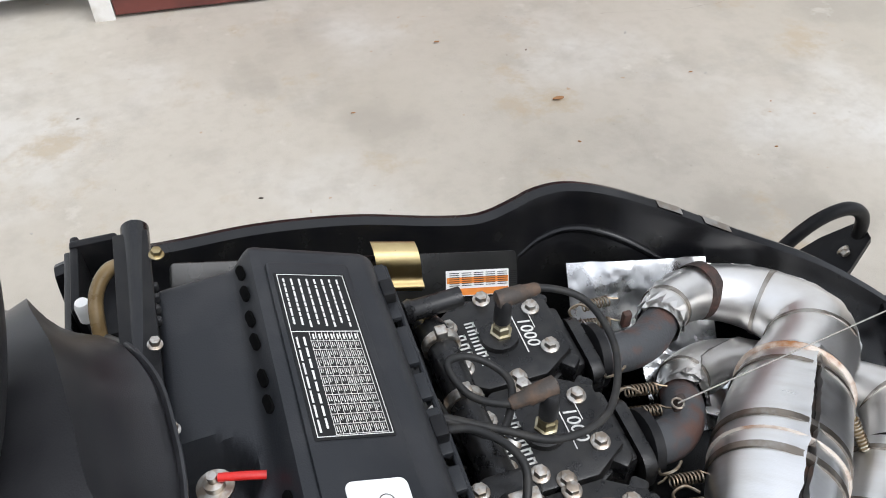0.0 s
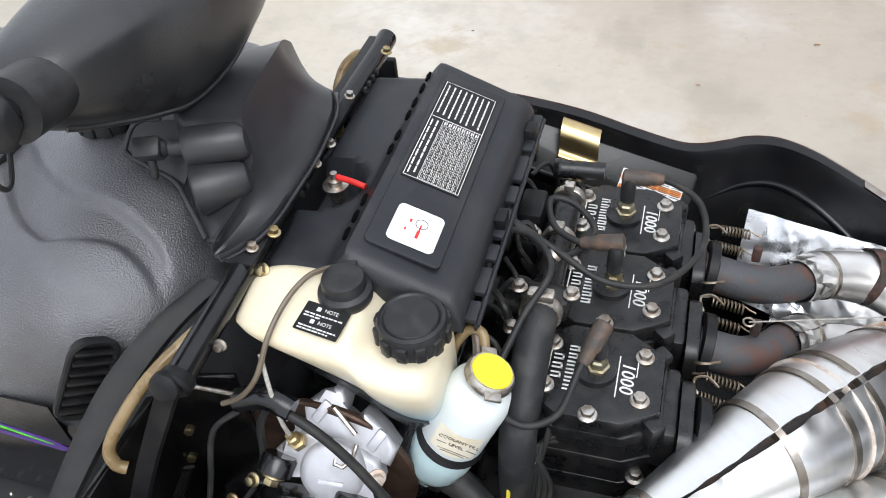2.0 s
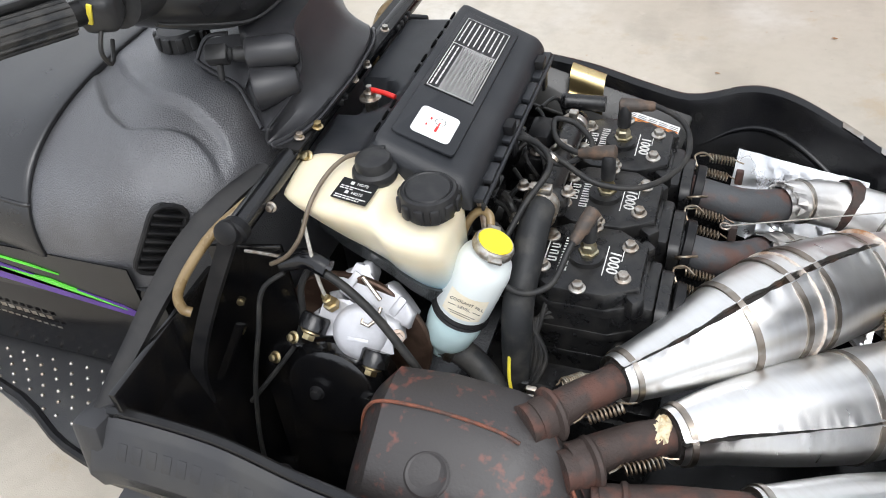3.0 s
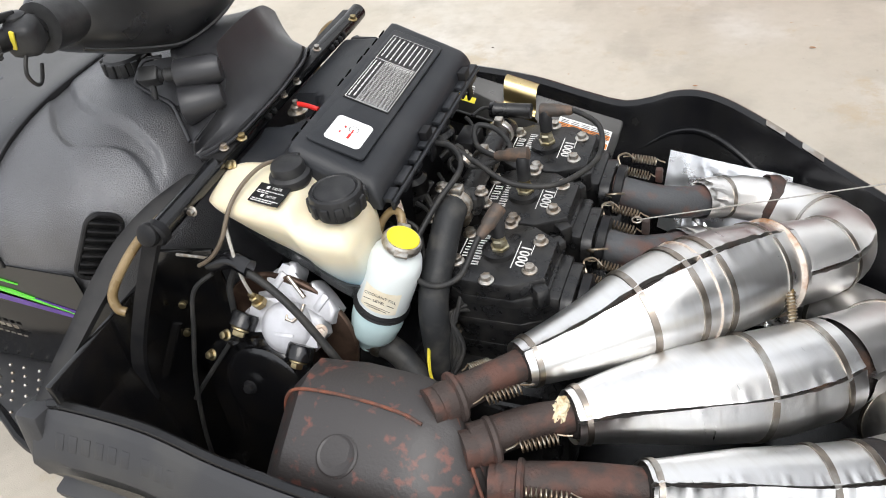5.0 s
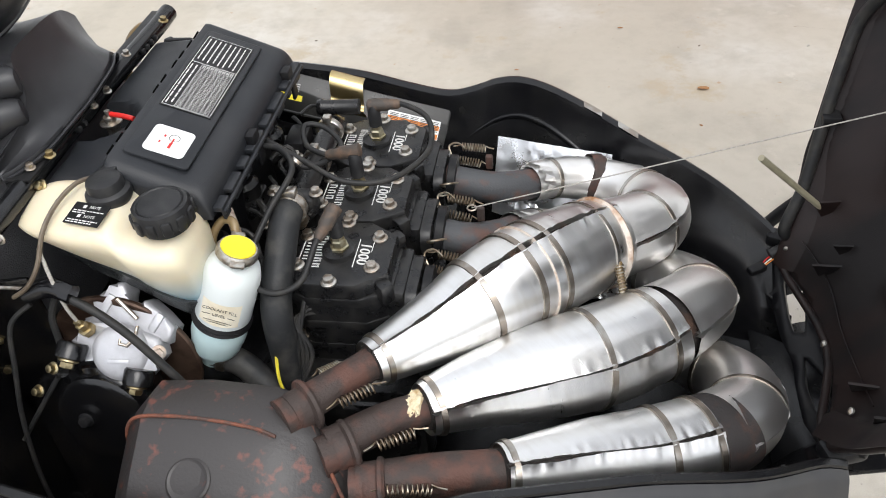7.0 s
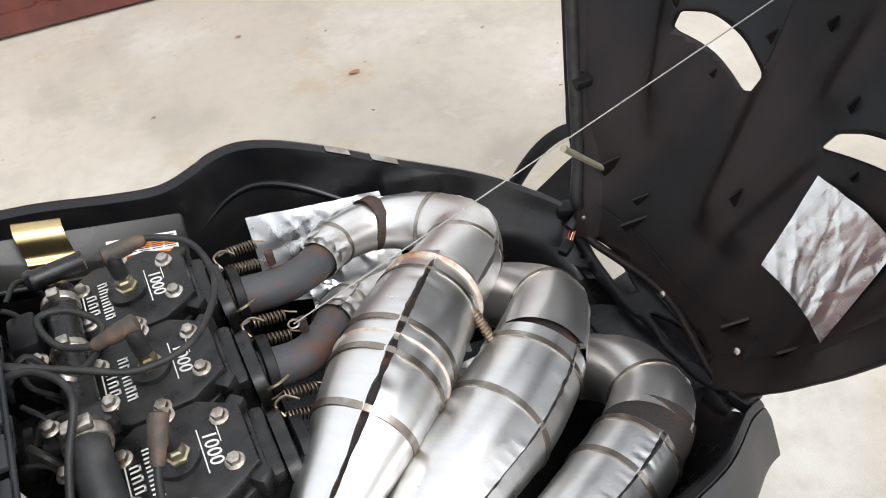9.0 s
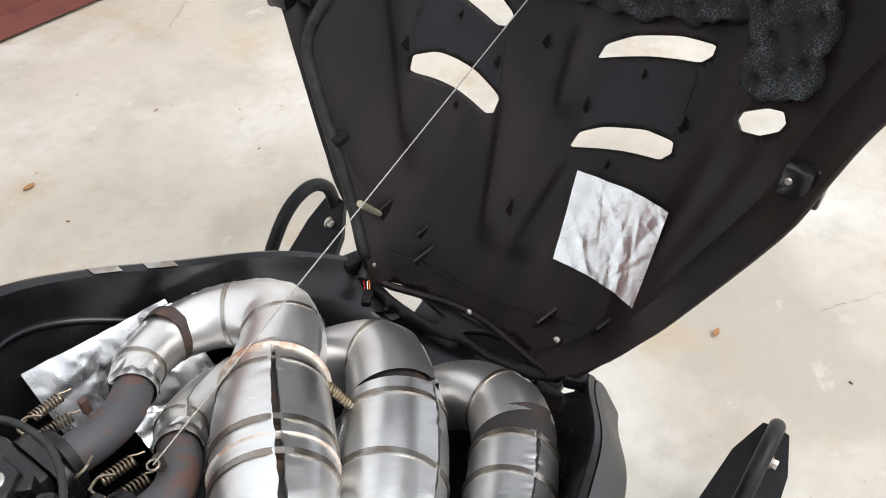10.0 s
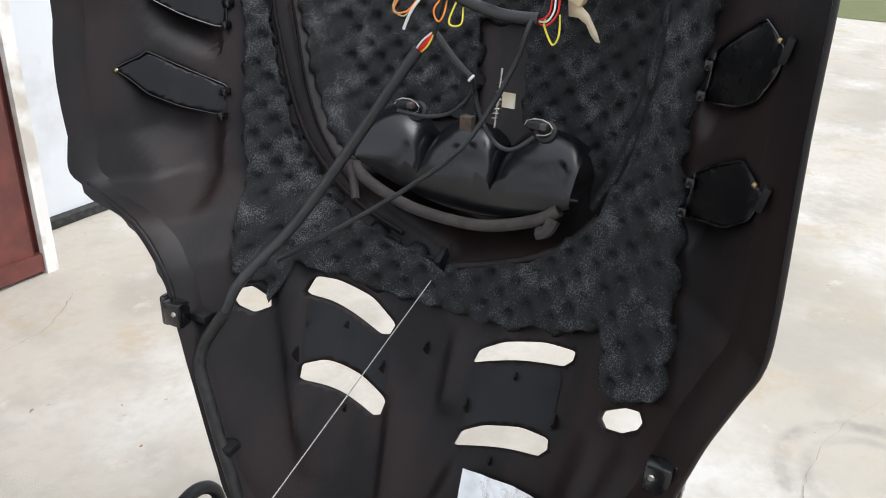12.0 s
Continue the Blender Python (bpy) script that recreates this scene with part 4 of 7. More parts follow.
# flat black inlays paint the shade inside the vent slots; nothing is cut
for y in (-0.128, -0.104, -0.080, 0.000, 0.024, 0.060, 0.084, 0.112, 0.136):
    bm = bmesh.new()
    prism(bm, rounded(0.016, 0.0075, 0.0030), plane_at((-0.2285, y, 0.7285), (0.15, -1, 0.1), (0.55, 0.1, 0.62)) @ Matrix.Translation((0, 0, -0.001)), 0.0024)
    part("vent_slot", bm, M_slot_shade, airbox)
for y in (-0.03, 0.12):
    bm = boxed((-0.1075, y, 0.680), (0.012, 0.020, 0.014), 0.002)
    box(bm, (-0.1015, y, 0.656), (0.004, 0.016, 0.026), 0.001)
    part("lid_clip", bm, M_black, airbox)

# ---- tube frame behind the airbox ----
frame_bar = thing("steering_support", (-0.312, -0.02, 0.5), "black steel tube crossbar with bolted tabs", "frame")
part("crossbar", tube([(-0.312, 0.232, 0.716), (-0.313, 0.18, 0.714), (-0.318, 0.0, 0.712), (-0.314, -0.20, 0.712), (-0.312, -0.303, 0.712)], 0.0125, 16), M_black_gloss, frame_bar)
part("end_cap", turned((-0.312, -0.298, 0.712), (0, -1, 0), [(0.0125, 0), (0.015, 0.001), (0.015, 0.010), (0.012, 0.013)], 18), M_black, frame_bar)
for p, d, mt in (((-0.294, 0.180, 0.728), (0.2, 0, 1), M_brass), ((-0.302, 0.078, 0.732), (0.2, 0, 1), M_zinc), ((-0.298, 0.004, 0.722), (0.2, 0, 1), M_zinc), ((-0.300, -0.030, 0.722), (0.2, 0, 1), M_zinc),
                 ((-0.296, -0.140, 0.728), (0.2, 0, 1), M_brass), ((-0.308, -0.162, 0.727), (0.2, 0, 1), M_zinc), ((-0.295, -0.26, 0.71), (0, -1, 0.3), M_zinc)):
    part("bolt", bolt_bm(p, d, 0.0046 if mt is M_brass else 0.0042, 0.005), mt, frame_bar)
bm = boxed((-0.315, 0.02, 0.7225), (0.03, 0.40, 0.004), 0.001)
part("flange_strip", bm, M_black, frame_bar)
terminal = thing("battery_terminal", (-0.272, -0.040, 0.70), "zinc terminal stud with nut and red sleeve", "terminal")
part("stud", turned((-0.276, -0.042, 0.690), (0, 0, 1), [(0.008, 0), (0.008, 0.016), (0.0135, 0.017), (0.0135, 0.019), (0.0075, 0.020), (0.0075, 0.026), (0.0035, 0.027), (0.0035, 0.034)], 20), M_zinc, terminal)
part("sleeve", tube([(-0.272, -0.042, 0.719), (-0.255, -0.046, 0.719), (-0.240, -0.049, 0.717)], 0.0032, 10), M_red, terminal, "red plastic sleeve")

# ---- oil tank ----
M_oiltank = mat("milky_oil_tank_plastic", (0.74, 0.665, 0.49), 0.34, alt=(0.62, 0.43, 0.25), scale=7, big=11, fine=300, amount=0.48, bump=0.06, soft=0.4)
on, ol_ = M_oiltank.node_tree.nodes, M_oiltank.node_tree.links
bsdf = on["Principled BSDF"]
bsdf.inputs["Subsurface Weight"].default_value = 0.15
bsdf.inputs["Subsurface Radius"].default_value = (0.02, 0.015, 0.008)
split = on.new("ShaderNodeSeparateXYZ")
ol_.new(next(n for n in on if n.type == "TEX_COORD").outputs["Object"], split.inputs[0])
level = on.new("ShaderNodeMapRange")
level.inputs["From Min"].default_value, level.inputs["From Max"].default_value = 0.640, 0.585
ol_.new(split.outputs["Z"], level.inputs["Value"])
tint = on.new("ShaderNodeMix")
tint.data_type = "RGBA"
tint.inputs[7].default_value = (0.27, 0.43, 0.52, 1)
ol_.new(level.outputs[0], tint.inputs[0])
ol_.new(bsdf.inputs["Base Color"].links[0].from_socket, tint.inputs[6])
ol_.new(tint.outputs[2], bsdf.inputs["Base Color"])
oil = thing("oil_tank", (-0.215, -0.21, 0.60), "milky yellowed plastic oil tank with two black caps", "oil tank")
bm = bmesh.new()
def tank_ring(x, zt, zb, yn, yf, tilt):
    """A rounded box section; tilt drops its top towards the near side."""
    ring = []
    for k in range(32):
        a = 2 * math.pi * k / 32
        c, q = math.cos(a), math.sin(a)
        u, v = math.copysign(abs(c) ** 0.5, c), math.copysign(abs(q) ** 0.5, q)
        y = 0.5 * (yn + yf) + 0.5 * (yf - yn) * u
        z = 0.5 * (zt + zb) + 0.5 * (zt - zb) * v
        ring.append((x, y + 0.040 * (0.5 - 0.5 * v) * (0.5 - 0.5 * u), z + tilt * u * (0.5 + 0.5 * v)))
    return ring


OIL = ((-0.308, 0.695, 0.676, -0.222, -0.172, 0.004), (-0.303, 0.703, 0.662, -0.230, -0.163, 0.006), (-0.285, 0.707, 0.646, -0.240, -0.154, 0.008), (-0.255, 0.707, 0.630, -0.246, -0.150, 0.009),
       (-0.215, 0.706, 0.610, -0.249, -0.150, 0.009), (-0.196, 0.702, 0.598, -0.250, -0.150, 0.008), (-0.180, 0.686, 0.588, -0.253, -0.150, 0.006), (-0.155, 0.682, 0.574, -0.254, -0.150, 0.006), (-0.134, 0.679, 0.570, -0.250, -0.152, 0.006),
       (-0.124, 0.669, 0.582, -0.243, -0.158, 0.005), (-0.1205, 0.658, 0.602, -0.232, -0.168, 0.003))
st = [tank_ring(*q) for q in OIL]
cols = [spline([r[i] for r in st], 4) for i in range(32)]
skin(bm, [[c[i] for c in cols] for i in range(len(cols[0]))])
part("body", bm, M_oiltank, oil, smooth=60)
part("moulded_mark", turned((-0.183, -0.222, 0.632), (0.2, -0.9, -0.2), [(0.0035, 0), (0.0035, 0.003), (0.001, 0.0035)], 12), M_cap, oil, "small dark moulded mark")
for (x, y, z), r, h, nm in (((-0.146, -0.199, 0.688), 0.031, 0.026, "filler_cap"), ((-0.213, -0.180, 0.706), 0.0235, 0.026, "sender_cap")):
    bm = bmesh.new()
    lathe(bm, (x, y, z), (0, 0, 1), [(r * 0.85, -0.004), (r * 0.85, 0.003), (r, 0.004), (r * 1.0, h * 0.75), (r * 0.94, h * 0.95), (r * 0.84, h), (r * 0.78, h - 0.0015), (r * 0.74, h), (r * 0.4, h + 0.0015), (r * 0.05, h + 0.002)], 36)
    if nm == "sender_cap":
        bm = bmesh.new()
        lathe(bm, (x, y, z), (0, 0, 1), [(r * 0.9, -0.006), (r * 1.02, -0.002), (r * 1.06, 0.003), (r * 1.02, 0.008), (r * 0.92, 0.010), (r * 0.84, 0.011), (r * 0.83, 0.019), (r * 0.78, 0.022), (r * 0.66, 0.0235), (r * 0.2, 0.024)], 36)
        box(bm, (x - 0.002, y + 0.017, z + 0.019), (0.018, 0.012, 0.009), 0.002)
    part(nm, bm, M_cap, oil, "black ribbed cap" if nm == "filler_cap" else "black sender cap")
    if nm == "filler_cap":
        cap_ = [q for q in oil.children if q.name.startswith("filler_cap")][0]
        for k in range(12):
            a = 2 * math.pi * k / 12
            part("rib", boxed((x + r * math.cos(a), y + r * math.sin(a), z + h * 0.42), (0.006, 0.0105, h * 0.66), 0.0025, Matrix.Rotation(a, 3, "Z")), M_cap, cap_)
OL = plane_at((-0.2215, -0.2155, 0.7078), (0.97, -0.16, -0.01), (0.10, 0.98, 0.16))
bm = bmesh.new()
prism(bm, rounded(0.043, 0.029, 0.001), OL, 0.001)
ol = part("note_label", bm, M_labelblack, oil, "black label with white print", smooth=0)
letters("NOTE", 0.0050, OL @ Matrix.Translation((0.005, 0.0092, 0.0012)), M_white, ol, depth=0.0001)
letters("NOTE", 0.0050, OL @ Matrix.Translation((0.005, -0.0036, 0.0012)), M_white, ol, depth=0.0001)
rng = random.Random(12)
words = [(-0.0095, 0.0072, 0.004, 0.004), (-0.0095, -0.0056, 0.004, 0.004)]
for yy, x1 in ((0.0028, 0.0175), (0.0, -0.002), (-0.0100, 0.0175), (-0.0128, 0.011)):
    xx = -0.0185
    while xx < x1:
        w = rng.uniform(0.0022, 0.0060)
        words.append((xx, yy, min(w, x1 + 0.001 - xx), 0.0014))
        xx += w + 0.0011
bars(OL, words, M_white, ol, depth=0.0012)
part("bolt", bolt_bm((-0.297, -0.172, 0.710), (-0.2, -0.7, 0.8), 0.0052, 0.005), M_brass, oil)
part("vent_tube", tube([(-0.232, -0.160, 0.716), (-0.246, -0.178, 0.721), (-0.257, -0.205, 0.716), (-0.264, -0.236, 0.702), (-0.272, -0.258, 0.672), (-0.288, -0.268, 0.65), (-0.31, -0.27, 0.635)], 0.0026, 8), M_hosebrown, oil, "thin brown breather tube")
M_traygrey = mat("smoky_plastic", (0.035, 0.038, 0.040), 0.22, alt=(0.06, 0.063, 0.064), scale=18, amount=0.5, spec=0.5)
tray = thing("tank_tray", (-0.22, -0.2, 0.55), "grey-black plastic tray under the oil tank", "tray")
part("tray", skin(bmesh.new(), [[(x, yn + 0.034, zb + 0.012), (x, yn + 0.046, zb - 0.022), (x, yn + 0.060, zb - 0.030), (x, yf - 0.004, zb - 0.030), (x, yf, zb + 0.012)] for x, zt, zb, yn, yf, tilt in OIL[1:-1]]), M_traygrey, tray, smooth=35)
# ---- coolant bottle ----
bottle = thing("coolant_bottle", (-0.142, -0.207, 0.47), "white coolant bottle with yellow-topped cap, tinted below", "bottle")
B0, B1 = Vector((-0.147, -0.210, 0.485)), Vector((-0.083, -0.190, 0.638))
bd = (B1 - B0).normalized()
part("body", turned(B0 + bd * 0.067, bd, [(0.031, 0), (0.0325, 0.004), (0.0325, 0.068), (0.029, 0.082), (0.021, 0.089), (0.016, 0.091)], 32), M_bottle, bottle)
part("lower_body", turned(B0, bd, [(0.013, -0.010), (0.0145, 0.0), (0.019, 0.006), (0.026, 0.014), (0.0295, 0.022), (0.0300, 0.030), (0.0320, 0.038), (0.0325, 0.046), (0.0325, 0.062), (0.031, 0.067)], 32), M_coolant, bottle, "blue-green tinted lower half")
part("strap", turned(B0 + bd * 0.062, bd, [(0.033, 0), (0.035, 0.002), (0.033, 0.005), (0.035, 0.008), (0.033, 0.012)], 32), M_black, bottle, "black rubber strap")
bm = turned(B1 - bd * 0.004, bd, [(0.0225, 0), (0.0235, 0.002), (0.0235, 0.007), (0.021, 0.011), (0.012, 0.012)], 28)
for s in (1, -1):
    box(bm, B1 + bd * 0.003 + axes(bd) @ Vector((0.024 * s, 0, 0)), (0.012, 0.016, 0.004), 0.0015, axes(bd))
capb = part("cap", bm, M_zinc, bottle, "steel pressure cap")
part("cap_label", turned(B1 + bd * 0.0075, bd, [(0.0195, 0), (0.0185, 0.0012)], 28), M_yellow, capb, "round yellow cap label")
side = (Vector((0.15, -1, 0.25)) - bd * Vector((0.15, -1, 0.25)).dot(bd)).normalized()
t = bd.cross(side)
bm = bmesh.new()
rows = []
for k in range(9):
    a = radians(-42 + 84 * k / 8)
    n = side * math.cos(a) - t * math.sin(a)
    c = B0 + bd * 0.080 + n * 0.0330
    rows.append([c, c + bd * 0.034])
skin(bm, rows, close=False)
M_cream = mat("cream_paper", (0.80, 0.74, 0.60), 0.5, alt=(0.70, 0.62, 0.46), scale=40, amount=0.5, bump=0.05)
bl = part("level_label", bm, M_cream, bottle, "cream paper level label")
BL = plane_at(B0 + bd * 0.097 + side * 0.0333, t, bd)
letters("COOLANT FILL", 0.0058, BL @ Matrix.Translation((0, 0.009, 0.0004)), M_labelblack, bl, depth=0.0001)
letters("LEVEL", 0.0058, BL @ Matrix.Translation((0, 0.001, 0.0004)), M_labelblack, bl, depth=0.0001)
bars(BL, [(-0.019, 0.0005, 0.009, 0.001), (0.010, 0.0005, 0.009, 0.001), (-0.016, -0.008, 0.032, 0.0008), (-0.012, -0.011, 0.024, 0.0008)], M_labelblack, bl, depth=0.0006)
part("overflow_tube", tube([(-0.093, -0.165, 0.636), (-0.098, -0.152, 0.648), (-0.112, -0.150, 0.648), (-0.124, -0.160, 0.632), (-0.13, -0.165, 0.60), (-0.135, -0.165, 0.55)], 0.005, 10), M_hosetan, bottle, "tan overflow tube")
part("outlet_hose", tube([(-0.150, -0.208, 0.482), (-0.138, -0.207, 0.478), (-0.118, -0.208, 0.470), (-0.098, -0.216, 0.460), (-0.075, -0.232, 0.445), (-0.055, -0.25, 0.42)], 0.0165, 16), M_rubber, bottle, "black outlet hose")
part("clamp", turned((-0.142, -0.207, 0.4795), (1, 0, -0.35), [(0.0175, 0), (0.0185, 0.001), (0.0185, 0.010), (0.0175, 0.011)], 20), M_zinc, bottle)


# ---- hood, standing open ----
HZ = [0.36, 0.40, 0.45, 0.51, 0.56, 0.69, 0.75, 0.80, 0.85, 0.89, 0.95, 1.10, 1.30, 1.50]
HL = [0.10, 0.14, 0.155, 0.19, 0.215, 0.265, 0.29, 0.315, 0.365, 0.455, 0.485, 0.52, 0.53, 0.50]
HR = [0.10, 0.15, 0.205, 0.25, 0.285, 0.365, 0.39, 0.41, 0.435, 0.452, 0.452, 0.442, 0.432, 0.40]


def hood_mid(z):
    return -0.06 + 0.05 * min(1, max(0, (z - 0.42) / 0.45))


RIDGES = [((0.188, 0.80), (0.078, 0.545), 0.017, 0.011), ((0.152, 0.765), (0.118, 0.66), 0.011, 0.009), ((0.240, 0.73), (0.130, 0.52), 0.013, 0.010), ((-0.010, 0.64), (-0.046, 0.475), 0.014, 0.011),
          ((-0.128, 0.600), (-0.090, 0.475), 0.011, 0.010), ((-0.075, 0.735), (-0.085, 0.64), 0.010, 0.010), ((-0.300, 0.70), (-0.262, 0.49), 0.016, 0.012), ((-0.348, 0.725), (-0.285, 0.52), 0.012, 0.010)]


def hood_base(y, z):
    """The hood's inner face: how far ahead it lies at a height and place across."""
    mid = hood_mid(z)
    w = float(np.interp(z, HZ, HL if y > mid else HR))
    x = 0.606 + 0.634 * (z - 0.383) - max(0.03, 0.068 + 0.404 * (z - 0.45)) * min(1.3, abs(y - mid) / w) ** 2.2
    for (y0, z0), (y1, z1), h, s in RIDGES:
        t = min(1.08, max(-0.08, (z - z0) / (z1 - z0)))
        fade = min(1.0, max(0.0, (t + 0.08) / 0.25), max(0.0, (1.08 - t) / 0.25))
        d = (y - (y0 + (y1 - y0) * t)) / s
        d *= 0.95 if d > 0 else 0.38
        x -= h * fade * math.exp(-d * d)
    return x


# the recess for the headlight, and the scooped pockets of the side vents
CAVITY = [(0.335, 1.32), (0.302, 1.121), (0.285, 1.076), (0.253, 1.009), (0.218, 0.950), (0.178, 0.908), (0.139, 0.879), (0.093, 0.856), (0.045, 0.836), (-0.014, 0.815), (-0.040, 0.806), (-0.075, 0.815), (-0.106, 0.826), (-0.154, 0.845),
          (-0.203, 0.880), (-0.233, 0.918), (-0.251, 0.966), (-0.262, 1.002), (-0.268, 1.060), (-0.270, 1.098), (-0.262, 1.32)]
POCKETS = [[(0.455, 1.035), (0.433, 1.052), (0.340, 1.003), (0.320, 0.914), (0.308, 0.876), (0.298, 0.850), (0.320, 0.852), (0.377, 0.883), (0.424, 0.945), (0.446, 1.01)],
           [(0.457, 1.121), (0.433, 1.076), (0.399, 1.051), (0.353, 1.032), (0.362, 1.088), (0.375, 1.164), (0.46, 1.166)],
           [(-0.346, 1.035), (-0.377, 1.071), (-0.400, 1.108), (-0.418, 1.160), (-0.389, 1.185), (-0.331, 1.138), (-0.331, 1.078)],
           [(-0.359, 0.927), (-0.392, 0.945), (-0.413, 0.982), (-0.430, 1.030), (-0.396, 1.052), (-0.344, 1.014), (-0.341, 0.958)]]


def depth_in(y, z, poly, reach, crisp=0.0):
    """0 outside an outline, rising to 1 at that reach from its edge, softly or from a crisp brink."""
    if not (min(p[0] for p in poly) < y < max(p[0] for p in poly) and min(p[1] for p in poly) < z < max(p[1] for p in poly)):
        return 0.0
    best, odd = 9.0, False
    for (y1, z1), (y2, z2) in zip(poly, poly[1:] + poly[:1]):
        if (z1 > z) != (z2 > z) and y < (y2 - y1) * (z - z1) / (z2 - z1) + y1:
            odd = not odd
        dy, dz = y2 - y1, z2 - z1
        t = min(1.0, max(0.0, ((y - y1) * dy + (z - z1) * dz) / (dy * dy + dz * dz)))
        best = min(best, math.hypot(y - y1 - t * dy, z - z1 - t * dz))
    a = min(1.0, best / reach)
    return (a * a * (3 - 2 * a) * (1 - crisp) + a * (2 - a) * crisp) if odd else 0.0


def hood_x(y, z):
    """The inner face with the headlight's recess and the vents' pockets."""
    x = hood_base(y, z)
    if z > 0.80:
        x += 0.075 * depth_in(y, z, CAVITY, 0.040)
        for q in POCKETS:
            x += 0.044 * depth_in(y, z, q, 0.052, 0.85)
    return x


SLOTS = [[(0.115, 0.653), (0.116, 0.673), (0.097, 0.672), (0.047, 0.654), (0.002, 0.630), (0.004, 0.612), (0.015, 0.609), (0.062, 0.631)],
         [(0.142, 0.755), (0.141, 0.772), (0.115, 0.766), (0.063, 0.747), (0.020, 0.719), (0.024, 0.706), (0.038, 0.705), (0.089, 0.730)],
         [(-0.108, 0.705), (-0.112, 0.722), (-0.144, 0.741), (-0.201, 0.762), (-0.249, 0.773), (-0.249, 0.763), (-0.238, 0.751), (-0.176, 0.731)],
         [(-0.111, 0.608), (-0.117, 0.627), (-0.145, 0.644), (-0.202, 0.666), (-0.243, 0.674), (-0.246, 0.664), (-0.235, 0.651), (-0.185, 0.635)],
         [(0.222, 0.755), (0.218, 0.764), (0.208, 0.765), (0.183, 0.747), (0.180, 0.738), (0.195, 0.733), (0.213, 0.744)],
         [(-0.303, 0.731), (-0.305, 0.740), (-0.330, 0.759), (-0.350, 0.768), (-0.357, 0.762), (-0.353, 0.752), (-0.335, 0.736), (-0.312, 0.726)]]


def smoothed(poly, rounds=2):
    """Corners cut twice, so that an outline bends softly."""
    for _ in range(rounds):
        poly = [tuple(np.array(a) * (1 - f) + np.array(b) * f) for a, b in zip(poly, poly[1:] + poly[:1]) for f in (0.1, 0.9)]
    return poly


SLOTS = [smoothed(q) for q in SLOTS]
left = [(hood_mid(z) + w, z) for z, w in zip(HZ, HL) if z >= 0.40]
right = [(hood_mid(z) - w, z) for z, w in zip(HZ, HR) if z >= 0.40]
OUT = [(-0.058, 0.378)] + right + left[::-1]
hood = thing("hood", (0.61, -0.058, 0.38), "opened black plastic snowmobile hood seen from inside, dusty brown-black", "hood")
shell = part("shell", patch(OUT, SLOTS, 0.0065, lambda y, z: (hood_x(y, z), y, z)), M_hood, hood, smooth=50)
solid(shell, 0.005, 1.0)
# rolled edge
edge = [(hood_x(y, z), y, z) for y, z in right[::-1] + [(-0.058, 0.385)] + left]
part("edge_lip", sweep(bmesh.new(), spline(edge, 4), 0.0055, 10), M_hood, hood)
for side, w, pts in ((1, 0.030, right), (-1, 0.014, left)):
    rows = []
    for y, z in spline(pts, 6):
        row = [(hood_base(y, z) - 0.001, y, z), (hood_base(y, z) - 0.010, y, z), (hood_base(y + side * w * 0.5, z) - 0.0105, y + side * w * 0.5, z),
               (hood_base(y + side * w, z) - 0.009, y + side * w, z), (hood_base(y + side * (w + 0.007), z) + 0.0015, y + side * (w + 0.007), z)]
        rows.append(row)
    part("edge_flange", skin(bmesh.new(), rows, close=False), M_hood, hood, smooth=40)
for y, z in ((0.083, 0.425), (-0.059, 0.388), (-0.197, 0.430)):
    part("rivet", turned((hood_x(y, z) - 0.006, y, z), (-1, 0, 0.6), [(0.005, 0), (0.0045, 0.002), (0.002, 0.0035)], 12), M_zinc, hood)


def foam(outer, holes, lift, amp, face, label):
    """Egg-crate foam: rows of rounded peaks with small deep pits between them."""
    def place(y, z):
        u, v = y + 0.003 * math.sin(z * 9), z + 0.003 * math.sin(y * 8)
        c = math.cos(2 * math.pi * u / 0.041) * math.cos(2 * math.pi * v / 0.037)
        w = amp * (0.22 * c - math.exp(-((1 + c) / 0.55) ** 1.3) * (1 + 0.5 * noise.noise(Vector((y * 35, z * 35, 7)))))
        w += 0.0012 * noise.noise(Vector((y * 60, z * 60, 0))) + 0.0007 * noise.noise(Vector((y * 190, z * 190, 4)))
        return (face(y, z) - lift - w * (0.55 + 0.45 * depth_in(y, z, outer, 0.009)), y, z)
    ragged = []
    for (y0, z0), (y1, z1) in zip(outer, outer[1:] + outer[:1]):
        k = max(1, int(math.hypot(y1 - y0, z1 - z0) / 0.009))
        for i in range(k):
            y, z = y0 + (y1 - y0) * i / k, z0 + (z1 - z0) * i / k
            ragged.append((y + 0.0022 * noise.noise(Vector((y * 75, z * 75, 9))), z + 0.0022 * noise.noise(Vector((y * 75, z * 75, 19)))))
    ob = part("foam_pad", patch(ragged, holes, 0.0040, place), M_foam, hood, label, smooth=85)
    solid(ob, 0.018, 1.0)


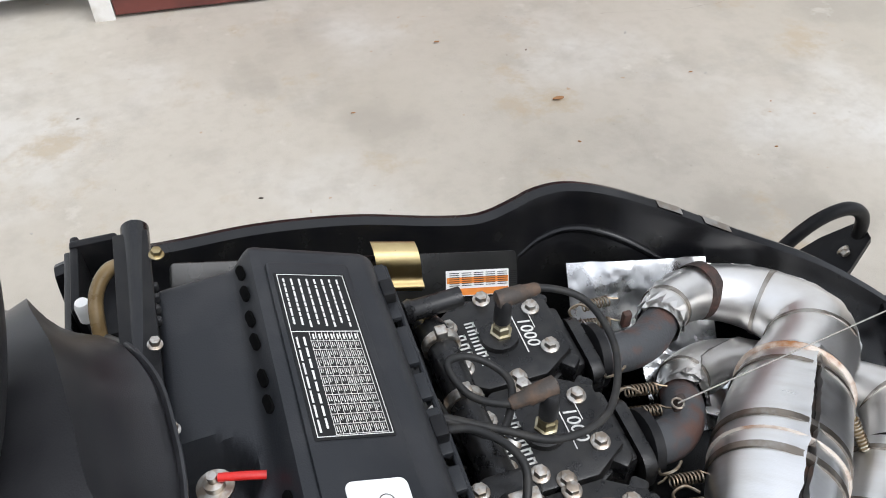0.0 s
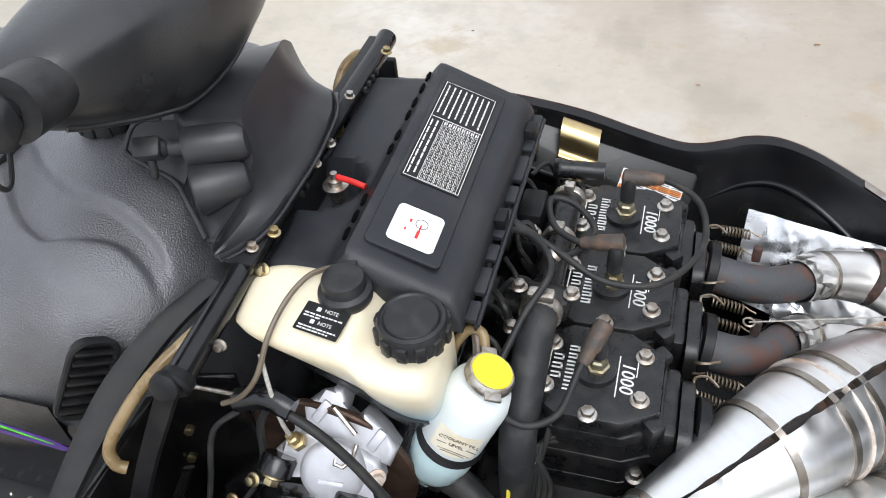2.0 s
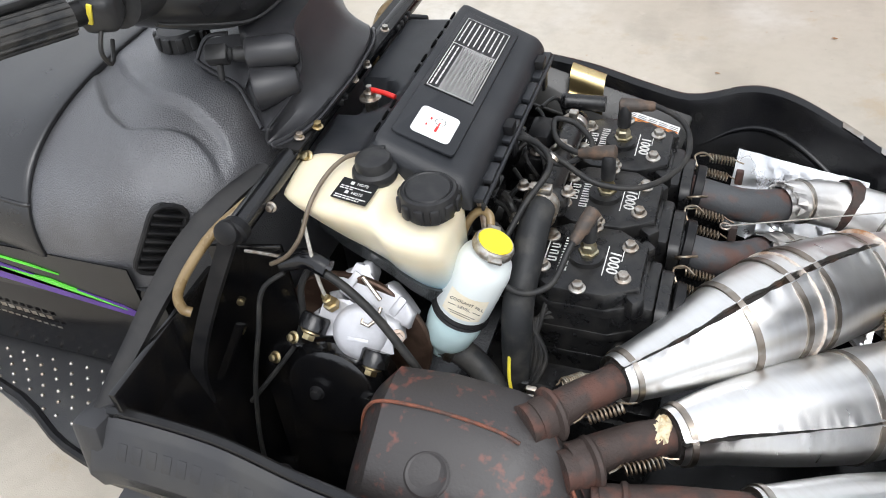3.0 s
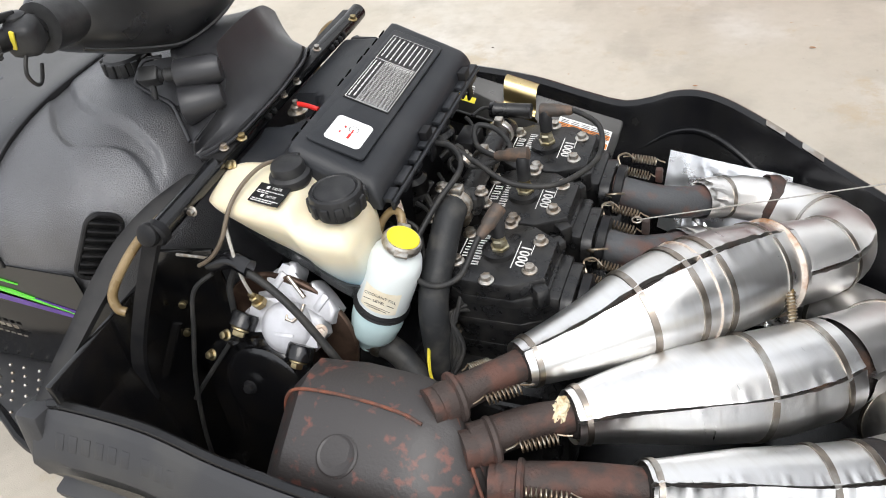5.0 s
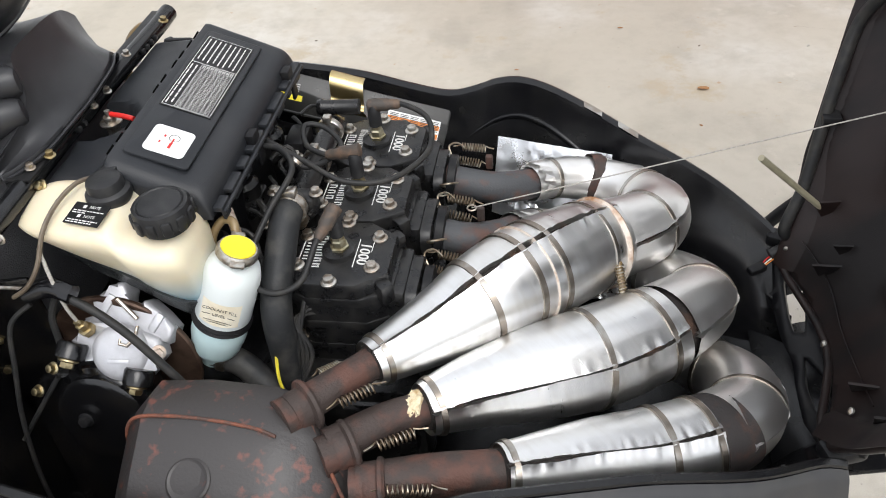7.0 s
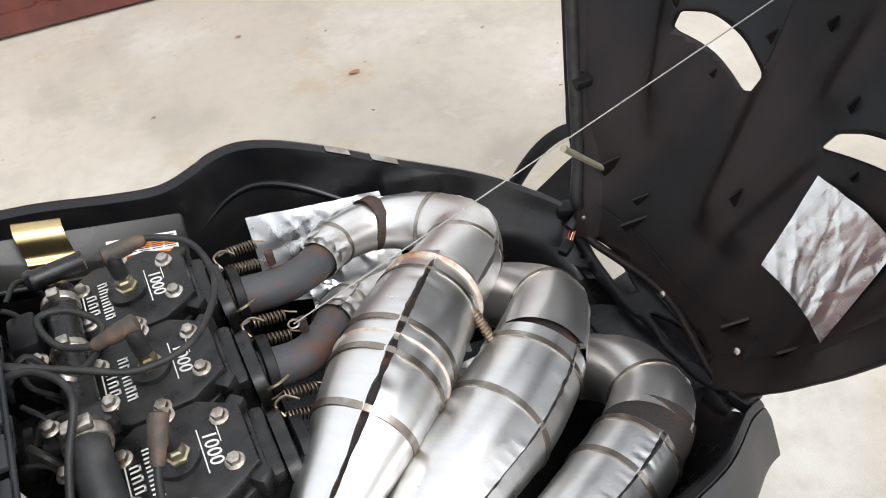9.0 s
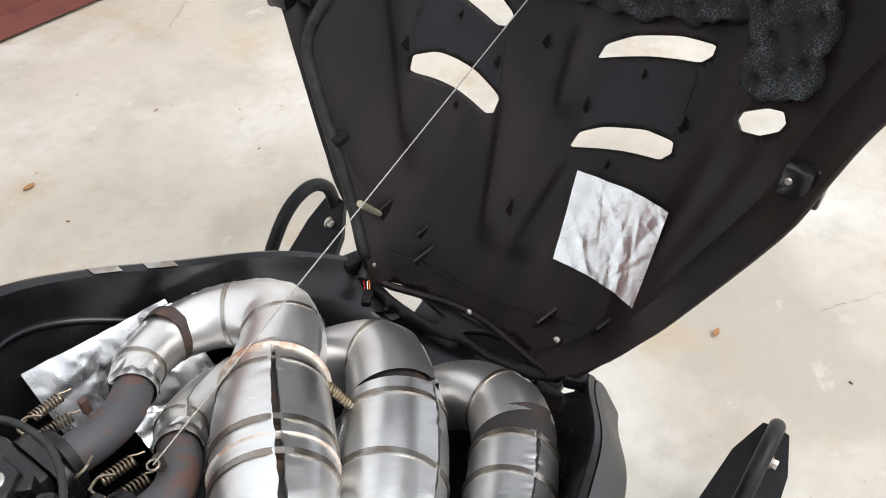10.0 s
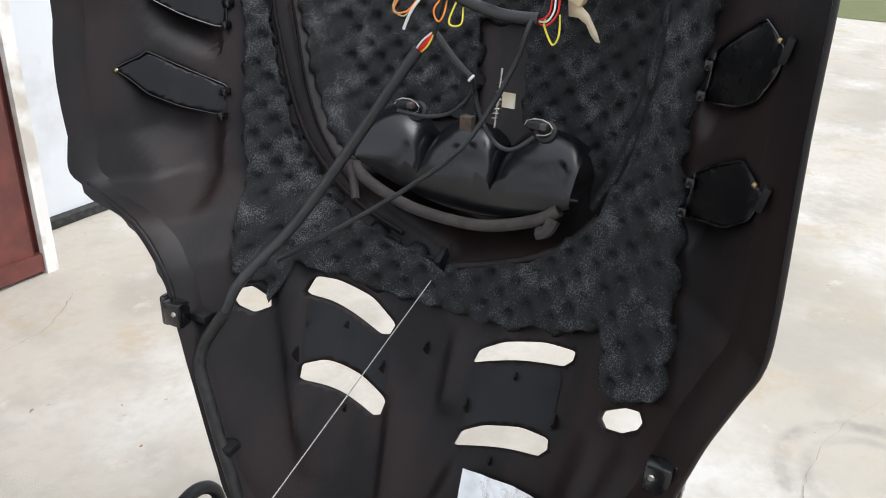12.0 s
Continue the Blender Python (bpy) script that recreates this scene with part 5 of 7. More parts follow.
foam([(0.374, 1.30), (0.338, 1.122), (0.318, 1.047), (0.303, 0.973), (0.279, 0.901), (0.254, 0.853), (0.240, 0.818), (0.226, 0.793), (0.212, 0.781), (0.190, 0.776), (0.172, 0.757), (0.164, 0.776), (0.166, 0.797), (0.137, 0.787), (0.104, 0.779),
      (0.038, 0.765), (-0.033, 0.761), (-0.114, 0.762), (-0.155, 0.772), (-0.235, 0.799), (-0.278, 0.820), (-0.298, 0.768), (-0.316, 0.771), (-0.364, 0.798), (-0.362, 0.838), (-0.342, 0.933), (-0.312, 1.067), (-0.316, 1.10), (-0.319, 1.187), (-0.314, 1.30),
      (-0.262, 1.30), (-0.263, 1.175), (-0.271, 1.098), (-0.267, 1.06), (-0.262, 1.002), (-0.250, 0.966), (-0.233, 0.918), (-0.203, 0.880), (-0.154, 0.845), (-0.106, 0.829), (-0.074, 0.817), (-0.039, 0.801),
      (-0.014, 0.812), (0.051, 0.825), (0.098, 0.842), (0.148, 0.866), (0.190, 0.896), (0.232, 0.945), (0.266, 1.006), (0.297, 1.076), (0.313, 1.121), (0.345, 1.30)], [], 0.025, 0.0120, hood_base, "black egg-crate sound foam with ragged edges")
foam([(0.318, 1.30), (0.286, 1.121), (0.268, 1.076), (0.238, 1.012), (0.202, 0.955), (0.168, 0.920), (0.145, 0.915), (0.138, 0.940), (0.120, 0.962), (0.012, 0.966), (0.051, 1.100), (-0.026, 1.106), (-0.066, 0.970), (-0.150, 0.972), (-0.188, 0.950), (-0.200, 0.920), (-0.214, 0.918), (-0.236, 0.966), (-0.246, 1.002), (-0.252, 1.060), (-0.254, 1.098), (-0.248, 1.30)],
     [], 0.021, 0.0120, hood_x, "black egg-crate foam lining the headlight recess")

M_felt = mat("felt_strip", (0.045, 0.038, 0.034), 0.85, alt=(0.065, 0.055, 0.048), scale=60, bump=0.4)
# headlight housing behind the nose
lamp = thing("headlight_housing", (0.86, -0.03, 0.90), "glossy black double headlight housing in the hood", "headlight")
bm = bmesh.new()
rings = []
for j in range(73):
    s = -1 + 2 * j / 72
    y = -0.033 - 0.164 * s
    a, b = (-1.15, -0.45) if s < -0.45 else (-0.45, 0.25) if s < 0.25 else (0.25, 1.08)
    u = (s - a) / (b - a) * 2 - 1
    arch = math.sqrt(max(0.0, 1 - u * u))
    lo = 0.873 + 0.052 * s * s
    line = max(lo + 0.006, 0.909 + 0.030 * arch + 0.016 * max(0, s))
    top = line + 0.030 + 0.018 * arch
    xf = hood_base(y, 0.90) - 0.028
    ring = [(xf + 0.06, y, lo - 0.010), (xf + 0.004, y, lo - 0.003), (xf, y, lo), (xf - 0.002, y, lo + 0.5 * (line - lo)), (xf, y, line)]
    for k in range(1, 9):
        q = k / 8
        ring.append((xf + 0.004 + 0.075 * q ** 1.3 - 0.016 * arch * math.sin(q * math.pi * 0.6), y, line + (top - line) * math.sin(q * math.pi / 2)))
    rings.append(ring)
skin(bm, rings, close=False)
M_lampshell = mat("headlight_shell_plastic", (0.005, 0.0052, 0.0062), 0.23, alt=(0.010, 0.010, 0.0115), scale=25, fine=500, bump=0.05, rough_var=0.10, spec=0.55)
part("housing", bm, M_lampshell, lamp, smooth=32)
part("gasket", tube([(hood_base(y, z) - 0.036, y, z) for y, z in ((0.131, 0.918), (0.122, 0.906), (0.095, 0.891), (0.037, 0.874), (-0.031, 0.869), (-0.091, 0.875), (-0.154, 0.898), (-0.182, 0.918))], 0.0085, 10, 8), M_felt, lamp, "brown-grey weathered gasket strip")
part("gasket_end", tube([(hood_base(y, z) - 0.032, y, z) for y, z in ((0.140, 0.915), (0.128, 0.890), (0.118, 0.872))], 0.0065, 8, 5), M_felt, lamp, "loose end of the gasket strip")
part("gasket_end", tube([(hood_base(y, z) - 0.034, y, z) for y, z in ((-0.178, 0.905), (-0.172, 0.890), (-0.160, 0.884))], 0.0090, 8, 5, wob=0.3), M_felt, lamp, "loose end of the gasket strip")
part("bulb_clip", boxed((hood_base(-0.005, 0.918) - 0.032, -0.005, 0.918), (0.004, 0.011, 0.007), 0.001, Matrix.Rotation(radians(30), 3, "X")), M_white, lamp, "white plastic clip")
for y, z in ((0.139, 0.925), (-0.186, 0.934)):
    part("spring_wire", sweep(bmesh.new(), [(hood_base(y, z) - 0.040, y + 0.016, z + 0.004), (hood_base(y, z) - 0.044, y, z), (hood_base(y, z) - 0.036, y - 0.016, z - 0.002)], 0.0022, 6), M_cap, lamp)
for p in ((0.845, 0.022, 1.030), (0.845, -0.158, 1.033)):
    p = Vector(p)
    bm = turned(p + Vector((0.03, 0, -0.018)), (-0.8, 0, 0.6), [(0.013, 0), (0.014, 0.010), (0.010, 0.012), (0.008, 0.030)], 16)
    box(bm, p + Vector((-0.002, 0.004, 0.002)), (0.012, 0.022, 0.009), 0.002)
    sock = part("bulb_socket", bm, M_cap, lamp, "black bulb socket")
    part("plug", boxed(p + Vector((-0.008, -0.008, 0.003)), (0.010, 0.009, 0.008), 0.002), M_header, sock, "grey plug")
    part("spring_clip", sweep(bmesh.new(), [p + Vector((-0.004, 0.018 * math.cos(k * 0.6), 0.010 * math.sin(k * 0.6))) for k in range(9)], 0.0009, 5), M_zinc, sock)
# gauge backs
gauge = thing("gauge_cluster", (0.80, -0.06, 1.09), "instrument cluster back with bulb holders and coloured wires", "gauge")
for y in (0.0, -0.075, -0.15):
    bm = turned((hood_base(y, 1.21) - 0.02, y, 1.205), (-0.9, 0, -0.3), [(0.034, 0), (0.034, 0.03), (0.03, 0.04), (0.012, 0.042), (0.012, 0.05)], 28)
    part("gauge", bm, M_whitelab, gauge, "cream gauge back")
part("wiring_loom", tube([(0.800, -0.050, 1.184), (0.800, -0.080, 1.174), (0.800, -0.120, 1.165), (0.800, -0.163, 1.165)], 0.0068, 12, wob=0.08), M_loom, gauge, "taped black wiring loom")
for pts, mt in (([(0.800, -0.052, 1.184), (0.785, -0.044, 1.168), (0.785, -0.043, 1.158), (0.785, -0.049, 1.152), (0.787, -0.054, 1.160), (0.798, -0.052, 1.174)], M_orange),
                ([(0.800, -0.066, 1.180), (0.787, -0.061, 1.155), (0.785, -0.067, 1.149), (0.786, -0.077, 1.153), (0.797, -0.073, 1.168)], M_glass_yellow),
                ([(0.800, -0.170, 1.166), (0.788, -0.174, 1.160), (0.786, -0.185, 1.143), (0.787, -0.191, 1.153), (0.800, -0.186, 1.172)], M_glass_yellow),
                ([(0.800, 0.000, 1.184), (0.787, 0.008, 1.166), (0.785, 0.009, 1.156), (0.785, -0.008, 1.159), (0.795, -0.018, 1.174)], M_orange),
                ([(0.800, 0.006, 1.182), (0.787, 0.012, 1.162), (0.785, -0.004, 1.153), (0.795, -0.016, 1.172)], M_brass),
                ([(0.798, -0.163, 1.165), (0.790, -0.172, 1.168), (0.790, -0.178, 1.176), (0.800, -0.176, 1.192)], M_red),
                ([(0.798, -0.163, 1.163), (0.789, -0.176, 1.166), (0.789, -0.183, 1.178), (0.800, -0.179, 1.194)], M_white),
                ([(0.798, -0.163, 1.161), (0.789, -0.177, 1.162), (0.789, -0.187, 1.176), (0.800, -0.184, 1.194)], M_red),
                ([(0.798, -0.163, 1.167), (0.790, -0.169, 1.172), (0.800, -0.170, 1.190)], M_cable)):
    part("wire", tube(pts, 0.0011, 6), mt, gauge)
part("loose_tie", tube([(0.798, -0.022, 1.178), (0.788, -0.012, 1.160), (0.786, -0.003, 1.138)], 0.0018, 6), M_white, gauge, "white plastic tie")
bm = bmesh.new()
skin(bm, [[(0.800, -0.194, 1.188), (0.800, -0.196, 1.172)], [(0.796, -0.208, 1.186), (0.797, -0.208, 1.172)], [(0.795, -0.219, 1.177), (0.797, -0.217, 1.166)], [(0.797, -0.229, 1.160), (0.799, -0.222, 1.156)], [(0.799, -0.233, 1.149), (0.800, -0.228, 1.149)]], close=False)
solid(part("torn_tape", bm, M_tankwhite, gauge, "torn pale tape"), 0.0008)
for p in ((0.800, -0.203, 1.192), (0.800, -0.180, 1.202), (0.800, -0.110, 1.192)):
    part("connector", boxed(p, (0.018, 0.020, 0.012), 0.003, Matrix.Rotation(radians(25), 3, "X")), M_tankwhite, gauge, "cream connector")

# wiring harness along the hood
HARN = [(0.790, -0.021, 1.116), (0.783, 0.004, 1.078), (0.772, 0.059, 0.992), (0.740, 0.123, 0.887), (0.700, 0.160, 0.833), (0.675, 0.180, 0.801), (0.660, 0.191, 0.766)]
harness = thing("wiring_harness", (0.60, 0.10, 0.45), "thick black sleeved wiring harness taped along the hood", "wiring")


def on_hood(y, z, off):
    return (hood_base(y, z) - off, y, z)
part("main_sleeve", tube(HARN, 0.0072, 12), M_loom, harness)
part("side_sleeve", tube([HARN[-1], on_hood(0.220, 0.70, 0.018), on_hood(0.190, 0.635, 0.016), on_hood(0.160, 0.575, 0.014), on_hood(0.125, 0.50, 0.012), on_hood(0.095, 0.45, 0.016), (0.585, 0.10, 0.42), (0.555, 0.09, 0.405)], 0.0085, 12), M_cable, harness)
part("lead", tube([(0.790, -0.040, 1.130), (0.790, -0.043, 1.147), (0.793, -0.050, 1.181)], 0.0030, 8), M_cable, harness)
for off, mt in ((0.004, M_white), (0.0, M_red), (-0.003, M_red), (-0.006, M_glass_yellow)):
    part("wire", tube([(0.790, -0.019 + off * 0.5, 1.114 + off * 0.3), (0.786, -0.031 + off * 0.6, 1.126 + off * 0.6), (0.788, -0.040 + off * 0.2, 1.137 + off * 0.2)], 0.0012, 6), mt, harness)
part("branch", tube([(0.793, -0.042, 1.137), (0.795, -0.066, 1.110), (0.800, -0.088, 1.089)], 0.0040, 8), M_loom, harness)
part("tie", turned((0.799, -0.085, 1.091), (0.1, -0.7, -0.6), [(0.0046, 0), (0.0052, 0.001), (0.0046, 0.003)], 12), M_white, harness, "pale tie")
part("branch", tube([(0.800, -0.087, 1.090), (0.825, -0.076, 1.066), (0.825, -0.049, 1.037), (0.825, -0.013, 1.026), (0.832, 0.030, 1.025)], 0.0026, 8), M_loom, harness)
part("branch", tube([(0.800, -0.087, 1.090), (0.822, -0.081, 1.066), (0.825, -0.091, 1.035), (0.825, -0.110, 1.009), (0.825, -0.133, 1.005), (0.835, -0.156, 1.022)], 0.0028, 8), M_loom, harness)
part("branch", tube([(0.798, -0.156, 1.166), (0.790, -0.154, 1.152), (0.790, -0.143, 1.116), (0.785, -0.115, 1.056), (0.770, -0.083, 1.005), (0.770, -0.012, 0.943), (0.752, 0.065, 0.885), (0.735, 0.160, 0.818)], 0.0032, 8), M_loom, harness)
for y, z, o in ((0.235, 0.745, 0.022), (0.162, 0.588, 0.014)):
    part("clip", boxed(on_hood(y, z, o), (0.024, 0.026, 0.012), 0.003), M_black, harness)
for k, (dy, mt) in enumerate(((0.012, M_red), (0.0, M_white), (-0.008, M_orange))):
    part("connector_wire", tube([(0.562, 0.087 + dy * 0.3, 0.404), (0.554, 0.081 + dy * 0.5, 0.403), (0.546, 0.074 + dy * 0.4, 0.400)], 0.0009, 6), mt, harness)
part("connector", boxed((0.536, 0.067, 0.398), (0.026, 0.014, 0.011), 0.003, Matrix.Rotation(radians(30), 3, "Z")), M_black, harness)

# foil patches
def crumple(c00, c10, c11, c01, n, amp, place):
    bm = bmesh.new()
    c = [Vector((*q, 0)) for q in (c00, c10, c11, c01)]
    rng = random.Random(int(n * 7))
    mid = (c[0] + c[1] + c[2] + c[3]) / 4
    folds = []
    for k in range(85):
        a = rng.uniform(0, math.pi)
        dx, dy = math.cos(a), math.sin(a)
        at = mid + Vector((rng.uniform(-0.075, 0.075), rng.uniform(-0.06, 0.06), 0))
        folds.append((dx, dy, at, rng.choice((-1, 1)) * rng.uniform(0.02, 0.10), rng.uniform(0.003, 0.014), rng.uniform(0.012, 0.050)))
    rings = []
    for i in range(n + 1):
        row = []
        for j in range(n + 1):
            u, v = i / n, j / n
            p = (c[0] * (1 - u) + c[1] * u) * (1 - v) + (c[3] * (1 - u) + c[2] * u) * v
            q = Vector((p.x * 26, p.y * 26, 0))
            h = amp * noise.noise(q * 0.6)
            for dx, dy, at, fold, reach, half in folds:
                w = (p.x - at.x) * dx + (p.y - at.y) * dy
                along = abs((p.y - at.y) * dx - (p.x - at.x) * dy) / half
                if along < 1 and abs(w) < reach:
                    h += fold * (reach - abs(w)) * min(1.0, 3 * (1 - along))
            x, y, z = place(p.x, p.y)
            row.append((x, y, z, h))
        rings.append(row)
    return bm, rings


def hood_plain(y, z):
    mid = hood_mid(z)
    return 0.606 + 0.634 * (z - 0.383) - max(0.03, 0.068 + 0.404 * (z - 0.45)) * min(1.3, abs(y - mid) / float(np.interp(z, HZ, HR))) ** 2.2


bm, rows = crumple((-0.141, 0.602), (-0.275, 0.630), (-0.279, 0.533), (-0.152, 0.505), 100, 0.0013, lambda y, z: (hood_plain(y, z) - 0.014, y, z))
skin(bm, [[(x - 0.004 - h, y, z) for x, y, z, h in r] for r in rows], close=False)
single("foil_patch", bm, M_foil, "crinkled silver foil tape patch stuck inside the hood", "foil tape", "foil patches", smooth=4)


# ---- far side of the bay ----
bm, rows = crumple((0.158, 0.482), (0.335, 0.478), (0.335, 0.36), (0.150, 0.385), 50, 0.0009, lambda x, z: (x, 0, z))
skin(bm, [[(x, 0.263 - (0.478 - z) * 0.75 - (x - 0.158) * 0.22 - h, z) for x, y, z, h in r] for r in rows], close=False)
single("foil_patch", bm, M_foil, "crinkled silver foil heat patch stuck on the pan wall", "foil tape", "foil patches", smooth=4)
M_guard = mat("guard_black_paint", (0.010, 0.010, 0.0095), 0.30, alt=(0.016, 0.0155, 0.014), scale=20, fine=300, bump=0.06, rough_var=0.12, spec=0.4)
plate = thing("clutch_guard", (-0.05, 0.26, 0.45), "black steel belt guard plate with warning labels", "guard")
U_, V_ = (0.954, 0.035, -0.293), (0, 0.643, 0.766)
PL = plane_at((-0.11, 0.238, 0.566), U_, V_)
bm = bmesh.new()
prism(bm, rounded(0.40, 0.060, 0.006), PL @ Matrix.Translation((0, 0, -0.004)), 0.004, 0.001)
part("plate", bm, M_guard, plate)
part("rolled_edge", sweep(bmesh.new(), [PL @ Vector((x, -0.030, -0.002)) for x in (-0.20, 0.0, 0.20)], 0.0032, 8), M_guard, plate)
bm = bmesh.new()
prism(bm, rounded(0.40, 0.05, 0.004), plane_at(PL @ Vector((0, -0.030, -0.004)), U_, (0, 0.55, -0.83)) @ Matrix.Translation((0, 0.025, 0)), 0.003)
part("skirt", bm, M_guard, plate)
LO = plane_at((0.028, 0.2395, 0.5185), U_, V_) @ Matrix.Translation((0, 0, 0.0006))
YL = plane_at((-0.158, 0.239, 0.5815), U_, V_) @ Matrix.Translation((0, 0, 0.0006))
for pm, w, mt, nm in ((LO, 0.084, M_orange, "white and orange warning label"), (YL, 0.044, M_yellow, "black and yellow caution label")):
    bm = bmesh.new()
    prism(bm, rounded(w, 0.030, 0.001), pm, 0.0006)
    lb = part("warning_label", bm, M_whitelab if mt is M_orange else M_labelblack, plate, nm, smooth=0)
    if mt is M_orange:
        bars(pm, [(-w / 2 + 0.001, -0.014, w - 0.002, 0.008), (-w / 2 + 0.001, 0.000, w - 0.002, 0.007)], M_orange, lb, depth=0.001)
        bars(pm, [(-w / 2 + 0.004 + 0.016 * q, -0.003 + k * 0.0024, 0.013, 0.0009) for k in range(7) for q in range(6)], M_labelblack, lb, depth=0.0014)
    else:
        bars(pm, [(-w / 2 + 0.001, -0.014, w - 0.002, 0.009)], M_yellow, lb, depth=0.001)
        bars(pm, [(-w / 2 + 0.003, -0.003 + k * 0.0034, w * 0.75, 0.0012) for k in range(5)], M_white, lb, depth=0.001)
bracket = thing("hood_latch_bracket", (-0.06, 0.24, 0.53), "bent gold-zinc sheet metal bracket", "bracket")
prof = [(-0.004, -0.016), (-0.008, 0.002), (-0.013, 0.010), (-0.018, 0.014), (-0.017, 0.018), (-0.010, 0.022), (-0.007, 0.034), (-0.004, 0.044), (0.002, 0.051), (0.010, 0.054), (0.020, 0.053)]
bm = bmesh.new()
prof = spline(prof, 3)
skin(bm, [[(x, 0.240 + dy, 0.544 - (x + 0.067) * 0.3 + dz) for dy, dz in prof] + [(x, 0.2414 + dy, 0.5428 - (x + 0.067) * 0.3 + dz) for dy, dz in prof[::-1]] for x in (-0.092, -0.0905, -0.0435, -0.042)])
part("plate", bm, M_gold, bracket, smooth=50)

# ---- fuel tank, console, seat ----
tank = thing("fuel_tank", (-0.56, -0.02, 0.45), "grained black plastic fuel tank with a wavy moulded band", "fuel tank")
WAVE_X, WAVE_U, WAVE_L = np.array(spline([(-0.63, -0.045, -0.085), (-0.60, -0.076, -0.125), (-0.572, -0.100, -0.154), (-0.541, -0.126, -0.184), (-0.501, -0.147, -0.206), (-0.476, -0.151, -0.202), (-0.452, -0.152, -0.194), (-0.430, -0.157, -0.190), (-0.407, -0.166, -0.198), (-0.395, -0.175, -0.208), (-0.380, -0.186, -0.216)], 8)).T


def tank_dip(x, y):
    """Depth of the S-shaped moulded band in the tank's side."""
    if not -0.63 < x < -0.38:
        return 0.0
    u, lo = float(np.interp(x, WAVE_X, WAVE_U)), float(np.interp(x, WAVE_X, WAVE_L))
    ease = lambda t: min(1.0, max(0.0, t)) ** 2 * (3 - 2 * min(1.0, max(0.0, t)))
    edge = ease((x + 0.63) / 0.06) * ease((-0.38 - x) / 0.03)
    return edge * 0.011 * ease((u - y + 0.004) / 0.012) * ease((y - lo + 0.004) / 0.014)


bm = bmesh.new()
rings = []
for x, zt, w, zs in ((-0.362, 0.645, 0.15, 0.60), (-0.372, 0.685, 0.19, 0.615), (-0.40, 0.728, 0.225, 0.625), (-0.46, 0.762, 0.25, 0.63), (-0.52, 0.765, 0.262, 0.62), (-0.60, 0.752, 0.265, 0.61), (-0.68, 0.722, 0.262, 0.595), (-0.74, 0.69, 0.255, 0.58), (-0.775, 0.655, 0.245, 0.56)):
    ring = []
    for k in range(201):
        a = math.pi * k / 200
        c, q = math.cos(a), math.sin(a)
        ring.append((x, -0.03 - w * math.copysign(abs(c) ** 0.75, c), zs + (zt - zs) * q ** 0.75))
    rings.append([(x, ring[0][1], 0.46)] + ring + [(x, ring[-1][1], 0.46)])
cols = [spline([r[i] for r in rings], 20) for i in range(len(rings[0]))]
skin(bm, [[(c[i][0], c[i][1], c[i][2] - tank_dip(c[i][0], c[i][1])) for c in cols] for i in range(len(cols[0]))])
part("body", bm, M_tank, tank, smooth=60)
bm = turned((-0.512, -0.052, 0.750), (-0.05, 0, 1), [(0.036, 0), (0.036, 0.008), (0.031, 0.011), (0.031, 0.020), (0.030, 0.032), (0.026, 0.036), (0.010, 0.037)], 32)
gas_cap = part("filler_cap", bm, M_cap, tank, "black ribbed fuel filler cap")
for k in range(12):
    a = 2 * math.pi * k / 12
    part("rib", boxed((-0.512 + 0.031 * math.cos(a), -0.052 + 0.031 * math.sin(a), 0.775), (0.005, 0.009, 0.018), 0.0015, Matrix.Rotation(a, 3, "Z")), M_cap, gas_cap)

console = thing("console", (-0.37, -0.01, 0.70), "moulded black plastic steering console with a scooped key recess", "console")
FRONT = [(-0.352, 0.135, 0.695), (-0.324, 0.080, 0.736), (-0.306, 0.038, 0.742), (-0.299, -0.010, 0.743), (-0.297, -0.045, 0.742), (-0.299, -0.085, 0.740), (-0.303, -0.130, 0.737), (-0.318, -0.163, 0.732), (-0.336, -0.178, 0.727)]
RIDGE = [(-0.385, 0.125, 0.765), (-0.372, 0.085, 0.792), (-0.352, 0.030, 0.812), (-0.338, -0.035, 0.822), (-0.329, -0.088, 0.822), (-0.322, -0.099, 0.800), (-0.321, -0.106, 0.779), (-0.324, -0.132, 0.760), (-0.334, -0.174, 0.744)]
BACK = [(-0.44, 0.12, 0.745), (-0.44, 0.08, 0.775), (-0.44, 0.03, 0.797), (-0.432, -0.035, 0.808), (-0.405, -0.084, 0.808), (-0.398, -0.096, 0.776), (-0.398, -0.112, 0.758), (-0.378, -0.136, 0.748), (-0.347, -0.170, 0.738)]
rows = []
for a, b, c in zip(*(spline(q, 6) for q in (FRONT, RIDGE, BACK))):
    lip = a + np.array((0.004, -0.002, -0.010))
    sag = lambda p, q, t, d: p + (q - p) * t + np.array((-0.6 * d, 0, -d)) * math.sin(math.pi * t)
    rows.append([lip, a] + [sag(a, b, t, 0.010) for t in (0.1, 0.3, 0.5, 0.7, 0.85, 0.96)] + [b] + [sag(b, c, t, 0.003) for t in (0.06, 0.3, 0.6, 0.85)] + [c])
bm = bmesh.new()
skin(bm, rows, close=False)
solid(part("shroud", bm, M_console, console, smooth=35), 0.004)
part("front_flange", sweep(bmesh.new(), [np.array(p) + np.array((0.004, 0, -0.006)) for p in spline(FRONT, 6)], 0.004, 8, squash=0.6), M_console, console)
PLATE = [(-0.454, -0.110, 0.773), (-0.455, -0.107, 0.777), (-0.446, -0.092, 0.796), (-0.418, -0.086, 0.801), (-0.392, -0.082, 0.803), (-0.384, -0.100, 0.779), (-0.392, -0.121, 0.753), (-0.401, -0.119, 0.755)]
bm = bmesh.new()
down = np.array((-0.004, 0.010, -0.014))
